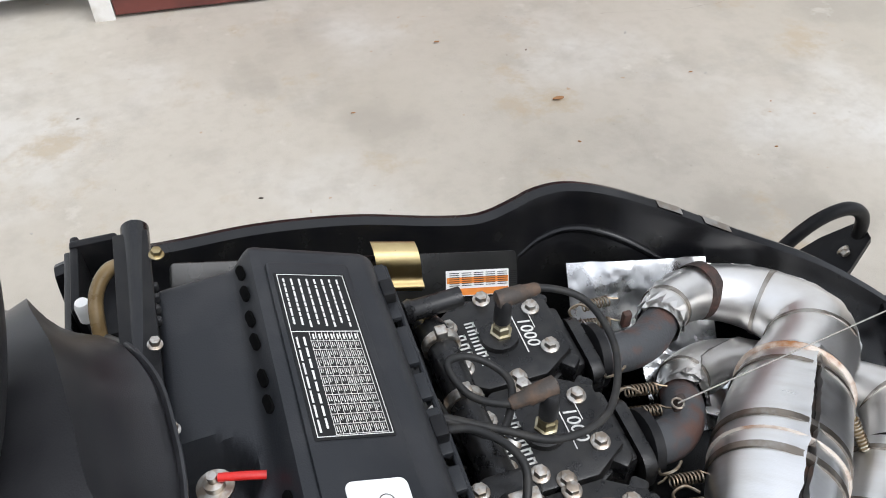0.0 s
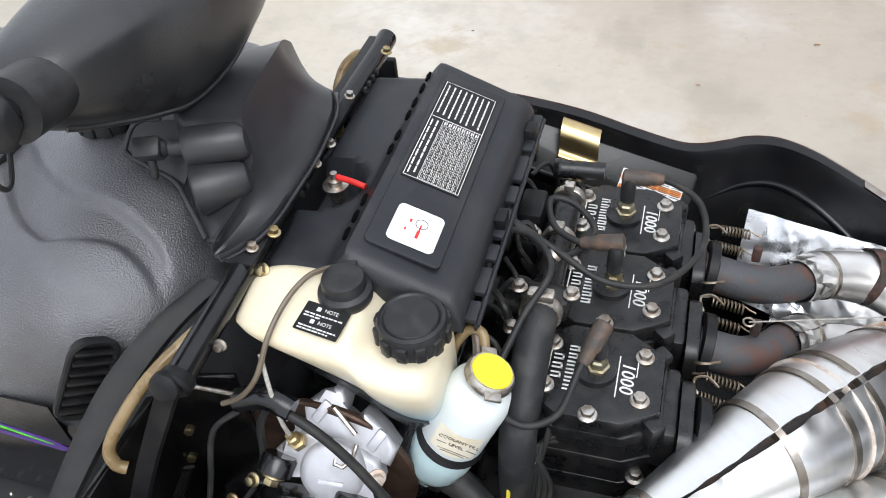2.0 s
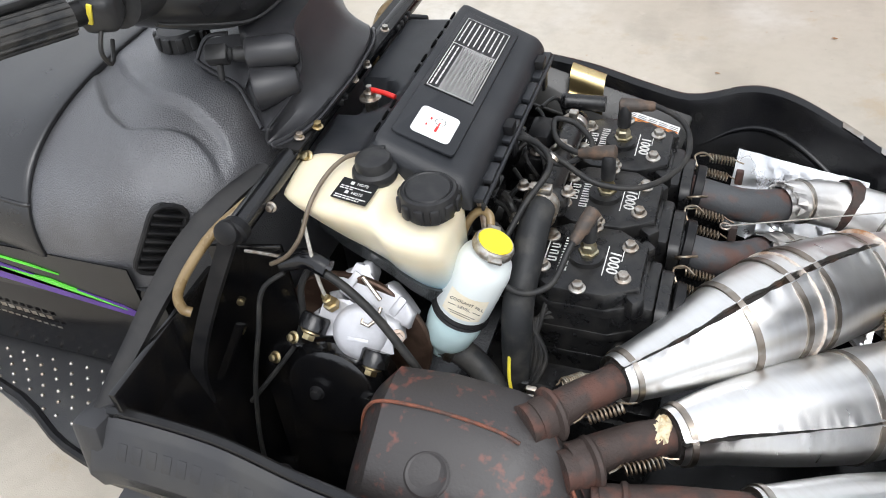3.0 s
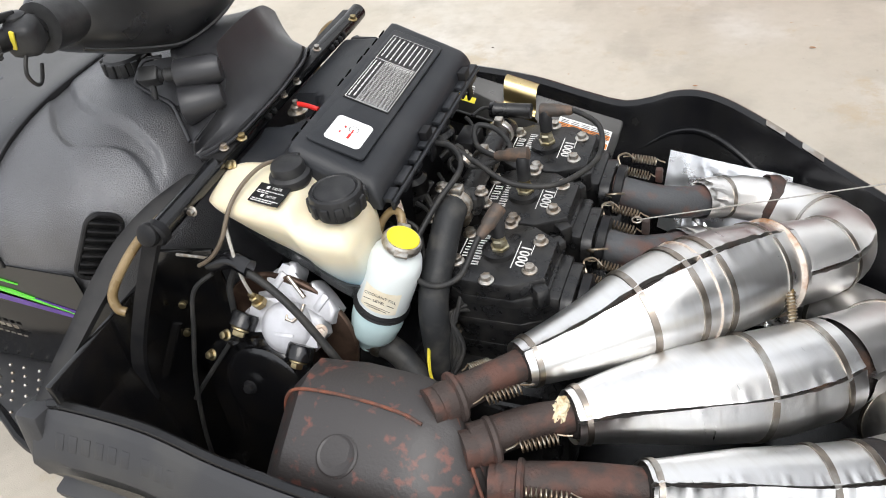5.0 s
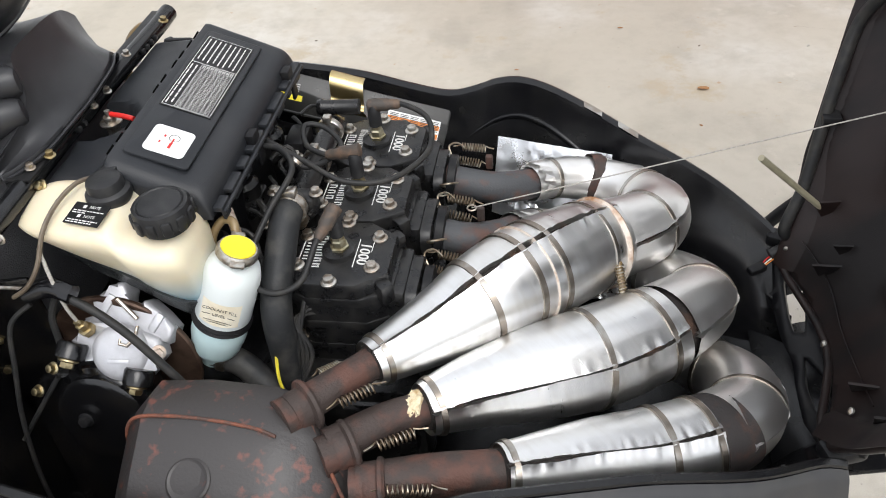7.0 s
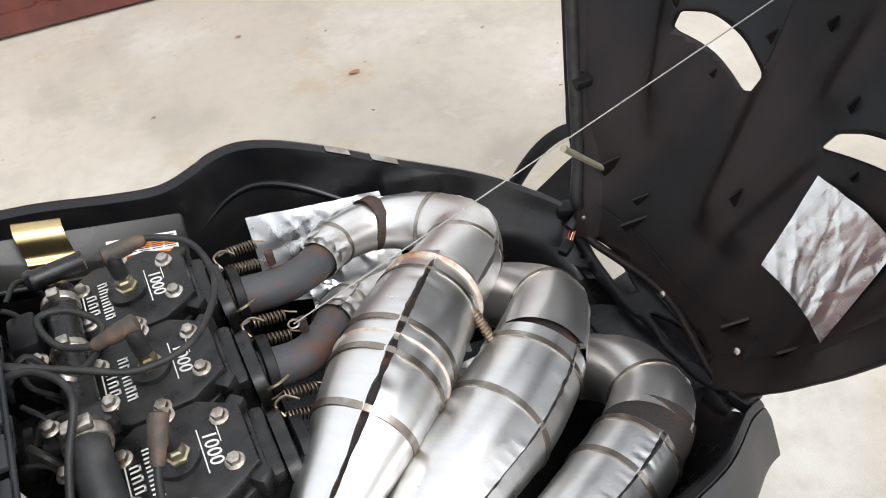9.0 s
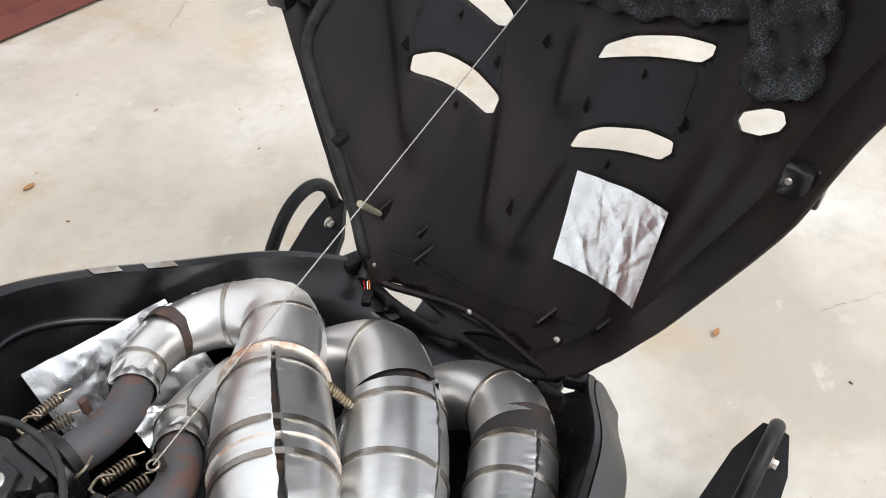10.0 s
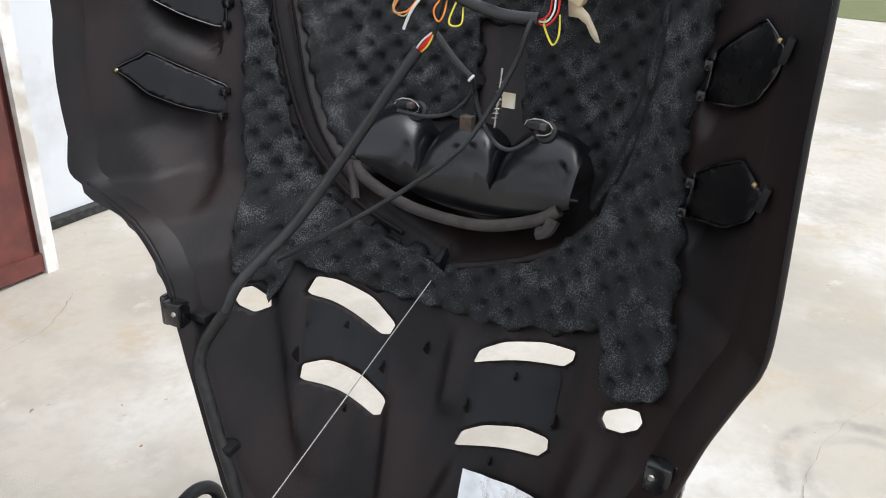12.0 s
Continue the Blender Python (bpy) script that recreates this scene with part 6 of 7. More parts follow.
skin(bm, [[np.array(p) for p in PLATE], [np.array(p) + down for p in PLATE]], close=True)
part("switch_plate", bm, M_console, console, smooth=20)
part("plate_lip", sweep(bmesh.new(), spline([(-0.347, -0.170, 0.739), (-0.376, -0.142, 0.749), (-0.401, -0.120, 0.757), (-0.430, -0.114, 0.766), (-0.452, -0.110, 0.775), (-0.455, -0.105, 0.780), (-0.446, -0.091, 0.798), (-0.420, -0.086, 0.803)], 5), 0.0026, 8, squash=0.7), M_console, console)
for a, b, r0, r1 in (((-0.379, -0.115, 0.795), (-0.325, -0.093, 0.797), 0.0195, 0.0180), ((-0.366, -0.138, 0.766), (-0.322, -0.112, 0.770), 0.0245, 0.0150)):
    a, b = Vector(a), Vector(b)
    at = lambda f: a + (b - a) * f
    rad = lambda f: r0 + (r1 - r0) * f
    part("key_barrel", sweep(bmesh.new(), [at(0), at(0.02), at(0.06), at(0.5), at(0.85), at(0.96), at(1.0)], [r0 * 0.90, r0 * 0.97, r0, rad(0.5), rad(0.85), rad(0.96) * 0.85, r1 * 0.4], 40), M_console, console)
key = part("knob", boxed((-0.412, -0.124, 0.797), (0.026, 0.020, 0.022), 0.004, Euler((radians(40), 0, radians(18))).to_matrix()), M_cap, console, "black switch knob")
part("collar", turned((-0.401, -0.122, 0.797), (1, 0.35, 0), [(0.004, 0), (0.0085, 0.003), (0.0055, 0.006), (0.0085, 0.009), (0.0085, 0.026)], 18), M_cap, key)
part("stem", turned((-0.412, -0.126, 0.786), (0.1, -0.3, -0.9), [(0.004, 0), (0.004, 0.012), (0.003, 0.018)], 12), M_cap, key)

pad = thing("handlebar_pad", (-0.44, 0.0, 0.79), "padded black vinyl handlebar cover with stitched hem", "handlebar pad")
bm = bmesh.new()
rings = []
PADS = [(-0.205, -0.445, 0.900, 0.028, 0.024), (-0.195, -0.443, 0.898, 0.038, 0.033), (-0.17, -0.440, 0.894, 0.048, 0.044), (-0.12, -0.436, 0.884, 0.062, 0.060), (-0.07, -0.434, 0.876, 0.070, 0.070),
        (0.0, -0.434, 0.876, 0.072, 0.072), (0.07, -0.438, 0.880, 0.070, 0.066), (0.13, -0.444, 0.886, 0.062, 0.058), (0.18, -0.45, 0.892, 0.05, 0.046), (0.205, -0.455, 0.895, 0.036, 0.03)]
for y, cx, cz, rx, rz in PADS:
    ring = []
    for k in range(40):
        a = 2 * math.pi * k / 40
        c, s_ = math.cos(a), math.sin(a)
        wr = 1 + 0.022 * noise.noise(Vector((c * 2, y * 14, s_ * 2)))
        ring.append((cx + rx * wr * math.copysign(abs(c) ** 0.75, c), y, cz + rz * wr * math.copysign(abs(s_) ** 0.75, s_)))
    rings.append(ring)
cols = [spline([r[i] for r in rings], 4) for i in range(40)]
skin(bm, [[c[i] for c in cols] for i in range(len(cols[0]))])
part("cushion", bm, M_vinyl, pad, smooth=70)
part("hem", sweep(bmesh.new(), [c for c in cols[34][4:-4]], 0.0035, 8), M_vinyl, pad, "stitched vinyl hem")
bar = thing("handlebar", (-0.45, -0.3, 0.84), "black handlebar with ribbed rubber grip and brake lever", "handlebar")
GRIP = [(-0.434, -0.281, 0.919), (-0.460, -0.340, 0.926), (-0.490, -0.400, 0.930)]
part("bar", tube([(-0.425, -0.17, 0.900), (-0.420, -0.230, 0.912)] + GRIP, 0.0115, 14), M_black, bar)
part("collar", tube([(-0.428, -0.160, 0.898), (-0.420, -0.235, 0.913)], 0.0265, 24, 2), M_cap, bar, "black switch housing round the bar")
grip = part("grip", tube(GRIP, 0.0155, 24), M_rubber, bar, "ribbed rubber grip")
path = spline(GRIP, 6)
d = Vector(GRIP[2]) - Vector(GRIP[0])
e1 = d.cross(Vector((0, 0, 1))).normalized()
e2 = e1.cross(d).normalized()
for k in range(14):
    a = 2 * math.pi * k / 14
    part("rib", sweep(bmesh.new(), [Vector(p) + (e1 * math.cos(a) + e2 * math.sin(a)) * 0.0158 for p in path], 0.0018, 8), M_rubber, grip)
cl = part("clamp", boxed((-0.422, -0.254, 0.914), (0.036, 0.034, 0.036), 0.009, Euler((radians(12), 0, radians(18))).to_matrix(), 3), M_cap, bar)
part("marker", boxed((-0.418, -0.2725, 0.918), (0.005, 0.003, 0.022), 0.001, Euler((radians(12), radians(20), radians(18))).to_matrix()), M_glass_yellow, cl, "yellow marker")
part("lever_pivot", turned((-0.428, -0.250, 0.928), (0, 0, 1), [(0.011, 0), (0.011, 0.006), (0.007, 0.009)], 18), M_cap, bar)
part("lever", sweep(bmesh.new(), spline([(-0.430, -0.250, 0.934), (-0.440, -0.285, 0.940), (-0.462, -0.340, 0.946), (-0.490, -0.400, 0.950)], 6), 0.0075, 12, squash=0.5), M_cap, bar)
part("lever_cable", tube([(-0.420, -0.262, 0.902), (-0.418, -0.276, 0.884), (-0.420, -0.270, 0.868), (-0.430, -0.254, 0.862), (-0.440, -0.236, 0.872)], 0.0022, 8), M_cable, bar)

seat = thing("seat", (-1.1, -0.03, 0.5), "long black vinyl snowmobile seat with a sewn side seam", "seat")
bm = bmesh.new()
rings = []
for x, zt, w, zs in ((-0.612, 0.725, 0.245, 0.60), (-0.606, 0.748, 0.262, 0.605), (-0.612, 0.757, 0.271, 0.610), (-0.68, 0.750, 0.270, 0.626), (-0.80, 0.742, 0.270, 0.626), (-1.10, 0.738, 0.262, 0.62), (-1.50, 0.742, 0.23, 0.61)):
    ring = []
    for k in range(61):
        a = math.pi * k / 60
        c, q = math.cos(a), math.sin(a)
        ring.append((x, -0.03 - w * math.copysign(abs(c) ** 0.7, c), zs + (zt - zs) * q ** 0.75))
    rings.append([(x, ring[0][1] + 0.02, 0.585)] + ring + [(x, ring[-1][1] - 0.02, 0.585)])
cols = [spline([r[i] for r in rings], 6) for i in range(len(rings[0]))]
skin(bm, [[c[i] for c in cols] for i in range(len(cols[0]))])
part("cushion", bm, M_vinyl, seat, smooth=60)
for k in (8, 54):
    part("piping", sweep(bmesh.new(), cols[k][9:], 0.0026, 8), M_vinyl, seat, "sewn piping")

tunnel = thing("tunnel", (-0.9, -0.03, 0.2), "black snowmobile tunnel with studded running board", "tunnel")
part("side", boxed((-0.96, -0.03, 0.49), (1.0, 0.53, 0.17), 0.01), M_black_gloss, tunnel)
bm = bmesh.new()
prism(bm, [(-0.42, -0.28), (-1.45, -0.28), (-1.45, -0.325), (-0.80, -0.347), (-0.58, -0.418), (-0.42, -0.45)][::-1], Matrix.Translation((0, 0, 0.388)), 0.012, 0.002)
M_board = mat("running_board_paint", (0.032, 0.032, 0.034), 0.36, alt=(0.050, 0.049, 0.048), scale=24, fine=500, bump=0.2, rough_var=0.14, spec=0.85)
part("running_board", bm, M_board, tunnel)
part("edge", tube([(-0.42, -0.452, 0.398), (-0.58, -0.420, 0.398), (-0.80, -0.350, 0.398), (-1.45, -0.328, 0.398)], 0.007, 8), M_black, tunnel)
rng = random.Random(8)
for i in range(12):
    for j in range(6):
        part("stud", turned((-0.475 - 0.027 * i - 0.013 * (j % 2) + rng.uniform(-0.002, 0.002), -0.305 - 0.0205 * j * (1 - 0.045 * i), 0.400), (0, 0, 1), [(0.0031, 0), (0.0026, 0.0018), (0.0010, 0.0030)], 7), M_zinc, tunnel)
DEC = plane_at((-0.62, -0.2975, 0.575), (1, 0, 0), (0, 0, 1))
decal = part("decal", boxed((-0.66, -0.2965, 0.575), (0.34, 0.002, 0.070), 0.0), M_black_gloss, tunnel, "purple and green side decal", smooth=0)
for mt, nm, shapes in ((M_purple, "purple_stripe", (((-0.20, 0.028), (0.10, -0.030), (0.128, -0.042), (0.11, -0.046), (-0.20, -0.010)),)), (M_green, "green_stripe", (((-0.20, 0.034), (0.02, 0.004), (-0.02, 0.012)), ((-0.20, 0.022), (0.105, -0.036), (0.0, -0.008), (-0.20, 0.008))))):
    for q in shapes:
        bm = bmesh.new()
        prism(bm, q[::-1] if mt is M_purple else q, DEC, 0.0014 if mt is M_purple else 0.0022)
        part(nm, bm, mt, decal, smooth=0)
bars(DEC, [(-0.20 + 0.012 * k, -0.075 - 0.0012 * k, 0.009, 0.007) for k in range(14)] + [(-0.20 + 0.011 * k, -0.088 - 0.0012 * k, 0.008, 0.004) for k in range(16)], M_band, decal, depth=0.0015)

# ---- right side of the bay: brake, jackshaft, side frame ----
caliper = thing("brake_caliper", (-0.216, -0.246, 0.496), "silver cast aluminium brake caliper with bleed fitting", "brake caliper")
CF = plane_at((-0.228, -0.268, 0.545), (0.989, 0.113, -0.098), (0, 0.655, 0.756))
body = [(-0.053, 0.012), (-0.045, 0.020), (-0.033, 0.018), (-0.033, 0.028), (-0.036, 0.040), (-0.026, 0.043), (-0.014, 0.030), (0.001, 0.023), (0.019, 0.029), (0.032, 0.027), (0.050, 0.020), (0.056, 0.0), (0.049, -0.009), (0.042, -0.010),
        (0.043, -0.020), (0.038, -0.026), (0.026, -0.026), (0.006, -0.024), (-0.009, -0.020), (-0.021, -0.011), (-0.029, -0.001), (-0.040, -0.002), (-0.051, 0.004)]
bm = bmesh.new()
prism(bm, body, CF @ Matrix.Translation((0, 0, -0.028)), 0.030, 0.007)
part("body", bm, M_cast, caliper, smooth=45)
part("piston_boss", turned(CF @ Vector((0.008, 0.003, -0.004)), CF.to_3x3() @ Vector((0.05, -0.15, 1)), [(0.033, 0), (0.0325, 0.006), (0.030, 0.010), (0.024, 0.0125), (0.008, 0.0135)], 36), M_cast, caliper)
part("boss_mark", boxed(CF @ Vector((0.008, -0.006, 0.0095)), (0.024, 0.0045, 0.0016), 0.0005, CF.to_3x3()), M_cast, caliper)
CB = plane_at((-0.225, -0.225, 0.578), (0.989, 0.113, -0.098), (0, 0.655, 0.756))
bm = bmesh.new()
prism(bm, [(-0.035, 0.006), (-0.023, 0.017), (-0.011, 0.021), (-0.007, 0.028), (0.002, 0.028), (0.008, 0.016), (0.006, 0.004), (0.016, -0.002), (0.024, 0.008), (0.030, 0.007), (0.047, -0.007), (0.061, -0.022), (0.055, -0.041), (0.044, -0.036), (0.029, -0.032), (0.010, -0.026), (-0.009, -0.022), (-0.030, -0.012)], CB @ Matrix.Translation((0, 0, -0.030)), 0.034, 0.005)
part("bridge", bm, M_cast, caliper, smooth=45)
for q in ((-0.016, 0.004), (0.040, -0.016)):
    part("bridge_rib", boxed(CB @ Vector((q[0], q[1], 0.004)), (0.010, 0.024, 0.007), 0.0025, CB.to_3x3() @ Matrix.Rotation(radians(-30), 3, "Z")), M_cast, caliper)
part("pad_pin", sweep(bmesh.new(), [CB @ Vector((-0.004, 0.010, 0.007)), CB @ Vector((0.020, -0.012, 0.009))], 0.0028, 8), M_zinc, caliper)
part("bleed_fitting", turned((-0.255, -0.256, 0.570), (-0.1, -0.35, 1), [(0.009, 0), (0.009, 0.008), (0.006, 0.009), (0.006, 0.018), (0.0035, 0.019), (0.0035, 0.026)], 6), M_brass, caliper, "brass bleed fitting")
part("bolt", bolt_bm(CF @ Vector((0.050, 0.004, 0.0)), (0.45, -0.7, 0.45), 0.006, 0.007), M_weld, caliper, "copper-coloured bolt")
part("guide_pin", sweep(bmesh.new(), [CF @ Vector(q) for q in ((0.028, 0.034, 0.006), (0.026, 0.020, 0.010), (0.018, 0.012, 0.011), (0.010, 0.014, 0.011), (0.010, 0.021, 0.009))], 0.0022, 8), M_zinc, caliper)
for a, b in (((-0.268, -0.270, 0.566), (-0.272, -0.287, 0.553)), ((-0.198, -0.275, 0.532), (-0.201, -0.291, 0.516))):
    a, b = Vector(a), Vector(b)
    d = (b - a).normalized()
    bush = part("bushing", turned(a, d, [(0.015, 0), (0.017, 0.003), (0.017, 0.018), (0.013, 0.020)], 24), M_black_gloss, caliper, "black slide bushing")
    part("bolt", bolt_bm(a + d * 0.020, d, 0.0078, 0.007), M_brass, bush, "yellow-zinc bolt")
part("brake_line", tube([(-0.257, -0.263, 0.594), (-0.2575, -0.266, 0.615), (-0.260, -0.264, 0.640), (-0.266, -0.255, 0.665), (-0.272, -0.245, 0.685)], 0.0021, 8), M_cord, caliper, "braided steel brake line")
disc = thing("brake_disc", (-0.24, -0.235, 0.38), "rust-brown ventilated brake disc behind the caliper", "brake disc")
part("disc", turned((-0.245, -0.228, 0.498), (0, -1, 0.1), [(0.03, 0), (0.092, 0.0), (0.094, 0.002), (0.094, 0.006), (0.092, 0.008), (0.03, 0.008)], 64), M_disc, disc)
hub = thing("chaincase", (-0.30, -0.33, 0.22), "glossy black chaincase cover with ringed bearing housing and bolts", "chaincase")
hd = Vector((0, -1, 0.30)).normalized()
part("housing", turned((-0.252, -0.262, 0.460), hd, [(0.066, 0), (0.066, 0.018), (0.061, 0.020), (0.061, 0.026), (0.064, 0.028), (0.064, 0.036), (0.058, 0.040), (0.056, 0.046), (0.048, 0.050), (0.012, 0.051)], 48), M_case, hub)
cov = plane_at((-0.285, -0.308, 0.400), (0.96, 0, 0.28), (-0.28, 0.28, 0.92))
bm = bmesh.new()
prism(bm, [(0.048 * math.cos(radians(a)), 0.075 + 0.048 * math.sin(radians(a))) for a in range(0, 181, 15)] + [(0.062 * math.cos(radians(a)), -0.10 + 0.062 * math.sin(radians(a))) for a in range(180, 361, 15)], cov @ Matrix.Translation((0, 0, -0.03)), 0.034, 0.007)
part("cover", bm, M_case, hub, smooth=45)
for p in ((-0.265, -0.314, 0.482), (-0.336, -0.330, 0.318)):
    boss = part("boss", turned(Vector(p) - hd * 0.006, hd, [(0.016, 0), (0.015, 0.006), (0.011, 0.007)], 20), M_case, hub)
    part("plug", bolt_bm(Vector(p), hd, 0.0065, 0.006), M_black, boss)
for p, d in (((-0.319, -0.300, 0.512), (-0.2, -0.8, 0.6)), ((-0.295, -0.288, 0.540), (-0.2, -0.7, 0.6)), ((-0.205, -0.305, 0.478), (0.1, -0.9, 0.4)), ((-0.203, -0.318, 0.446), (0.1, -0.9, 0.4))):
    part("bolt", bolt_bm(p, d, 0.0052, 0.006), M_brass, hub, "yellow-zinc bolt")
part("cast_rib", boxed((-0.203, -0.318, 0.44), (0.018, 0.02, 0.10), 0.004, Matrix.Rotation(radians(-15), 3, "X")), M_case, hub)

chassis = thing("chassis_plate", (-0.39, -0.05, 0.20), "glossy black chassis bulkhead closing the bay behind the engine", "chassis")
part("bulkhead", boxed((-0.405, -0.05, 0.40), (0.008, 0.80, 0.40), 0.002), M_case, chassis)
part("floor_plate", boxed((-0.20, -0.05, 0.225), (0.40, 0.66, 0.01), 0.002), M_case, chassis)
part("side_web", boxed((-0.365, -0.245, 0.50), (0.10, 0.006, 0.26), 0.002, Matrix.Rotation(radians(12), 3, "Z")), M_case, chassis)
part("footwell_wall", boxed((-0.385, -0.36, 0.42), (0.012, 0.18, 0.30), 0.004, Matrix.Rotation(radians(-12), 3, "Y")), M_case, chassis)
for p in ((-0.385, -0.249, 0.540), (-0.398, -0.251, 0.487)):
    part("bolt", bolt_bm(p, (0.3, -1, 0.3), 0.0052, 0.006), M_brass, chassis, "yellow-zinc bolt")
part("brace", sweep(bmesh.new(), [(-0.352, -0.300, 0.560), (-0.388, -0.325, 0.480)], 0.006, 8, squash=0.4), M_case, chassis)
part("strap", skin(bmesh.new(), [[(x - dx, y, z), (x + dx, y + dx * 0.5, z), (x + dx, y + dx * 0.5 + 0.005, z - 0.004), (x - dx, y + 0.005, z - 0.004)] for x, y, z, dx in spline([(-0.314, -0.306, 0.720, 0.009), (-0.335, -0.320, 0.672, 0.0085), (-0.362, -0.335, 0.610, 0.008), (-0.385, -0.347, 0.550, 0.008), (-0.395, -0.352, 0.505, 0.008), (-0.396, -0.354, 0.45, 0.008)], 5)]), M_black, chassis, "flat black steel strap")
part("strap_button", turned((-0.316, -0.309, 0.714), (0.05, -0.9, 0.4), [(0.013, 0), (0.0135, 0.003), (0.0125, 0.008), (0.009, 0.010)], 24), M_black, chassis)
# moulded flange from the tank's corner down to the pan
FL = spline([(-0.345, -0.185, 0.700, 0.009), (-0.372, -0.235, 0.688, 0.011), (-0.396, -0.285, 0.664, 0.012), (-0.410, -0.335, 0.636, 0.011), (-0.420, -0.385, 0.606, 0.009), (-0.428, -0.430, 0.580, 0.008), (-0.430, -0.462, 0.562, 0.008)], 6)
part("footwell_flange", skin(bmesh.new(), [[(x - w, y - 0.3 * w, z + 0.3 * w), (x - w * 0.2, y, z + 0.003), (x + w, y + 0.2 * w, z - 0.4 * w), (x + w, y + 0.2 * w + 0.004, z - 0.4 * w - 0.006), (x - w, y - 0.3 * w + 0.004, z - 0.008)] for x, y, z, w in FL]), M_black, chassis, "black moulded footwell flange")
fuel_line = thing("fuel_line", (-0.38, -0.34, 0.55), "loop of yellowed clear fuel line", "hose")
part("line", tube([(-0.325, -0.250, 0.708), (-0.352, -0.290, 0.690), (-0.375, -0.318, 0.660), (-0.387, -0.335, 0.635), (-0.384, -0.340, 0.618), (-0.376, -0.338, 0.612)], 0.0058, 10), M_hosetan, fuel_line)
cable = thing("brake_cable", (-0.25, -0.28, 0.5), "thick black control cable across the engine bay", "cable")
part("cable", tube([(-0.288, -0.262, 0.641), (-0.257, -0.264, 0.634), (-0.225, -0.268, 0.617), (-0.194, -0.274, 0.590), (-0.170, -0.280, 0.560), (-0.147, -0.285, 0.525), (-0.13, -0.285, 0.48)], 0.0050, 10), M_cable, cable)
part("ferrule", tube([(-0.345, -0.262, 0.640), (-0.318, -0.262, 0.641), (-0.288, -0.262, 0.641)], 0.0022, 8, 2), M_zinc, cable)

# ---- spark plug leads ----
for i, (path, bend) in enumerate(((
        [(0.012, 0.118, 0.632), (0.045, 0.118, 0.634), (0.085, 0.095, 0.625), (0.092, 0.04, 0.612), (0.055, -0.02, 0.612), (0.0, -0.035, 0.618), (-0.05, -0.02, 0.635), (-0.105, 0.0, 0.655)], (1, 0, 0.05)),
        ([(0.0, 0.006, 0.634), (-0.03, 0.004, 0.630), (-0.062, 0.022, 0.632), (-0.072, 0.055, 0.640), (-0.045, 0.058, 0.634), (-0.02, 0.03, 0.622), (-0.05, -0.02, 0.628), (-0.09, -0.008, 0.648), (-0.11, 0.0, 0.655)], (-1, 0, 0)),
        ([(0.004, -0.118, 0.632), (-0.008, -0.150, 0.618), (-0.022, -0.185, 0.59), (-0.055, -0.20, 0.585), (-0.085, -0.18, 0.60), (-0.07, -0.12, 0.635), (-0.05, -0.07, 0.660), (-0.075, -0.03, 0.662), (-0.11, -0.02, 0.66)], (-0.2, -1, -0.2)))):
    cy = (1 - i) * PITCH
    lead = thing("spark_plug_lead", (CX, cy, CZ + 0.02), "black ignition lead with weathered rubber plug boot", "ignition lead", "spark plug leads")
    a = Vector((CX + 0.002, cy, CZ + 0.028))
    b = Vector(path[0])
    bm = sweep(bmesh.new(), [a, a + Vector((0, 0, 0.012)), a + Vector((0, 0, 0.030)), a + Vector((0, 0, 0.033))], [0.0090, 0.0090, 0.0082, 0.006], 14)
    part("plug_shield", bm, M_cap, lead, "black plug shield")
    bm = bmesh.new()
    d = (Vector(path[1]) - b).normalized()
    sweep(bm, [b - d * 0.014, b - d * 0.012, b + d * 0.014, b + d * 0.016, b + d * 0.028, b + d * 0.032], [0.006, 0.0095, 0.0090, 0.0075, 0.0068, 0.005], 14)
    part("boot", bm, M_boot, lead, "brown weathered rubber boot")
    part("lead", tube(path, 0.0037, 10, 8), M_cable, lead)

# ---- cord, rod, nose frame, skis, leaf ----
single("restraint_cord", sweep(bmesh.new(), [(0.150, 0.0, 0.552), (0.874, -0.023, 0.802)], 0.0008, 6), M_cord, "thin grey restraint cord holding the hood open", "cord")
single("latch_rod", sweep(bmesh.new(), [(0.500, 0.028, 0.617), (0.560, 0.066, 0.545), (0.630, 0.108, 0.462)], 0.0042, 10), M_rod, "short ivory plastic rod hanging from the cord", "rod")
nose = thing("nose_frame", (0.57, -0.06, 0.35), "black moulded nose frame with two openings", "frame")


def nose_at(y, v):
    """A place on the frame: across the sled, and down its slope from the hood's foot."""
    w = (y + 0.055) / 0.17
    zu = 0.372 + 0.040 * w * w
    return (0.600 - 0.9 * v - 0.006 * w * w, y, zu - 0.55 * v + 0.006 * math.sin(min(1, v / 0.055) * math.pi))


ob = part("frame", patch([(0.128, -0.012), (0.120, 0.028), (0.09, 0.037), (0.03, 0.044), (-0.02, 0.042), (-0.065, 0.034), (-0.115, 0.038), (-0.175, 0.040), (-0.215, 0.034), (-0.245, -0.010), (-0.14, -0.008), (-0.06, -0.010), (0.03, -0.015)],
                  [smoothed(q, 1) for q in ([(0.087, 0.022), (0.066, 0.002), (0.02, 0.003), (-0.026, 0.011), (-0.021, 0.026), (0.01, 0.029), (0.055, 0.028)], [(-0.058, 0.020), (-0.09, 0.003), (-0.16, -0.001), (-0.188, 0.003), (-0.188, 0.017), (-0.16, 0.024), (-0.11, 0.027)])],
                  0.007, nose_at), M_black, nose, smooth=60)
solid(ob, 0.010)
part("nose_floor", boxed((0.598, -0.085, 0.318), (0.13, 0.25, 0.008), 0.003, Euler((0, radians(-18), 0)).to_matrix()), M_pan, nose)
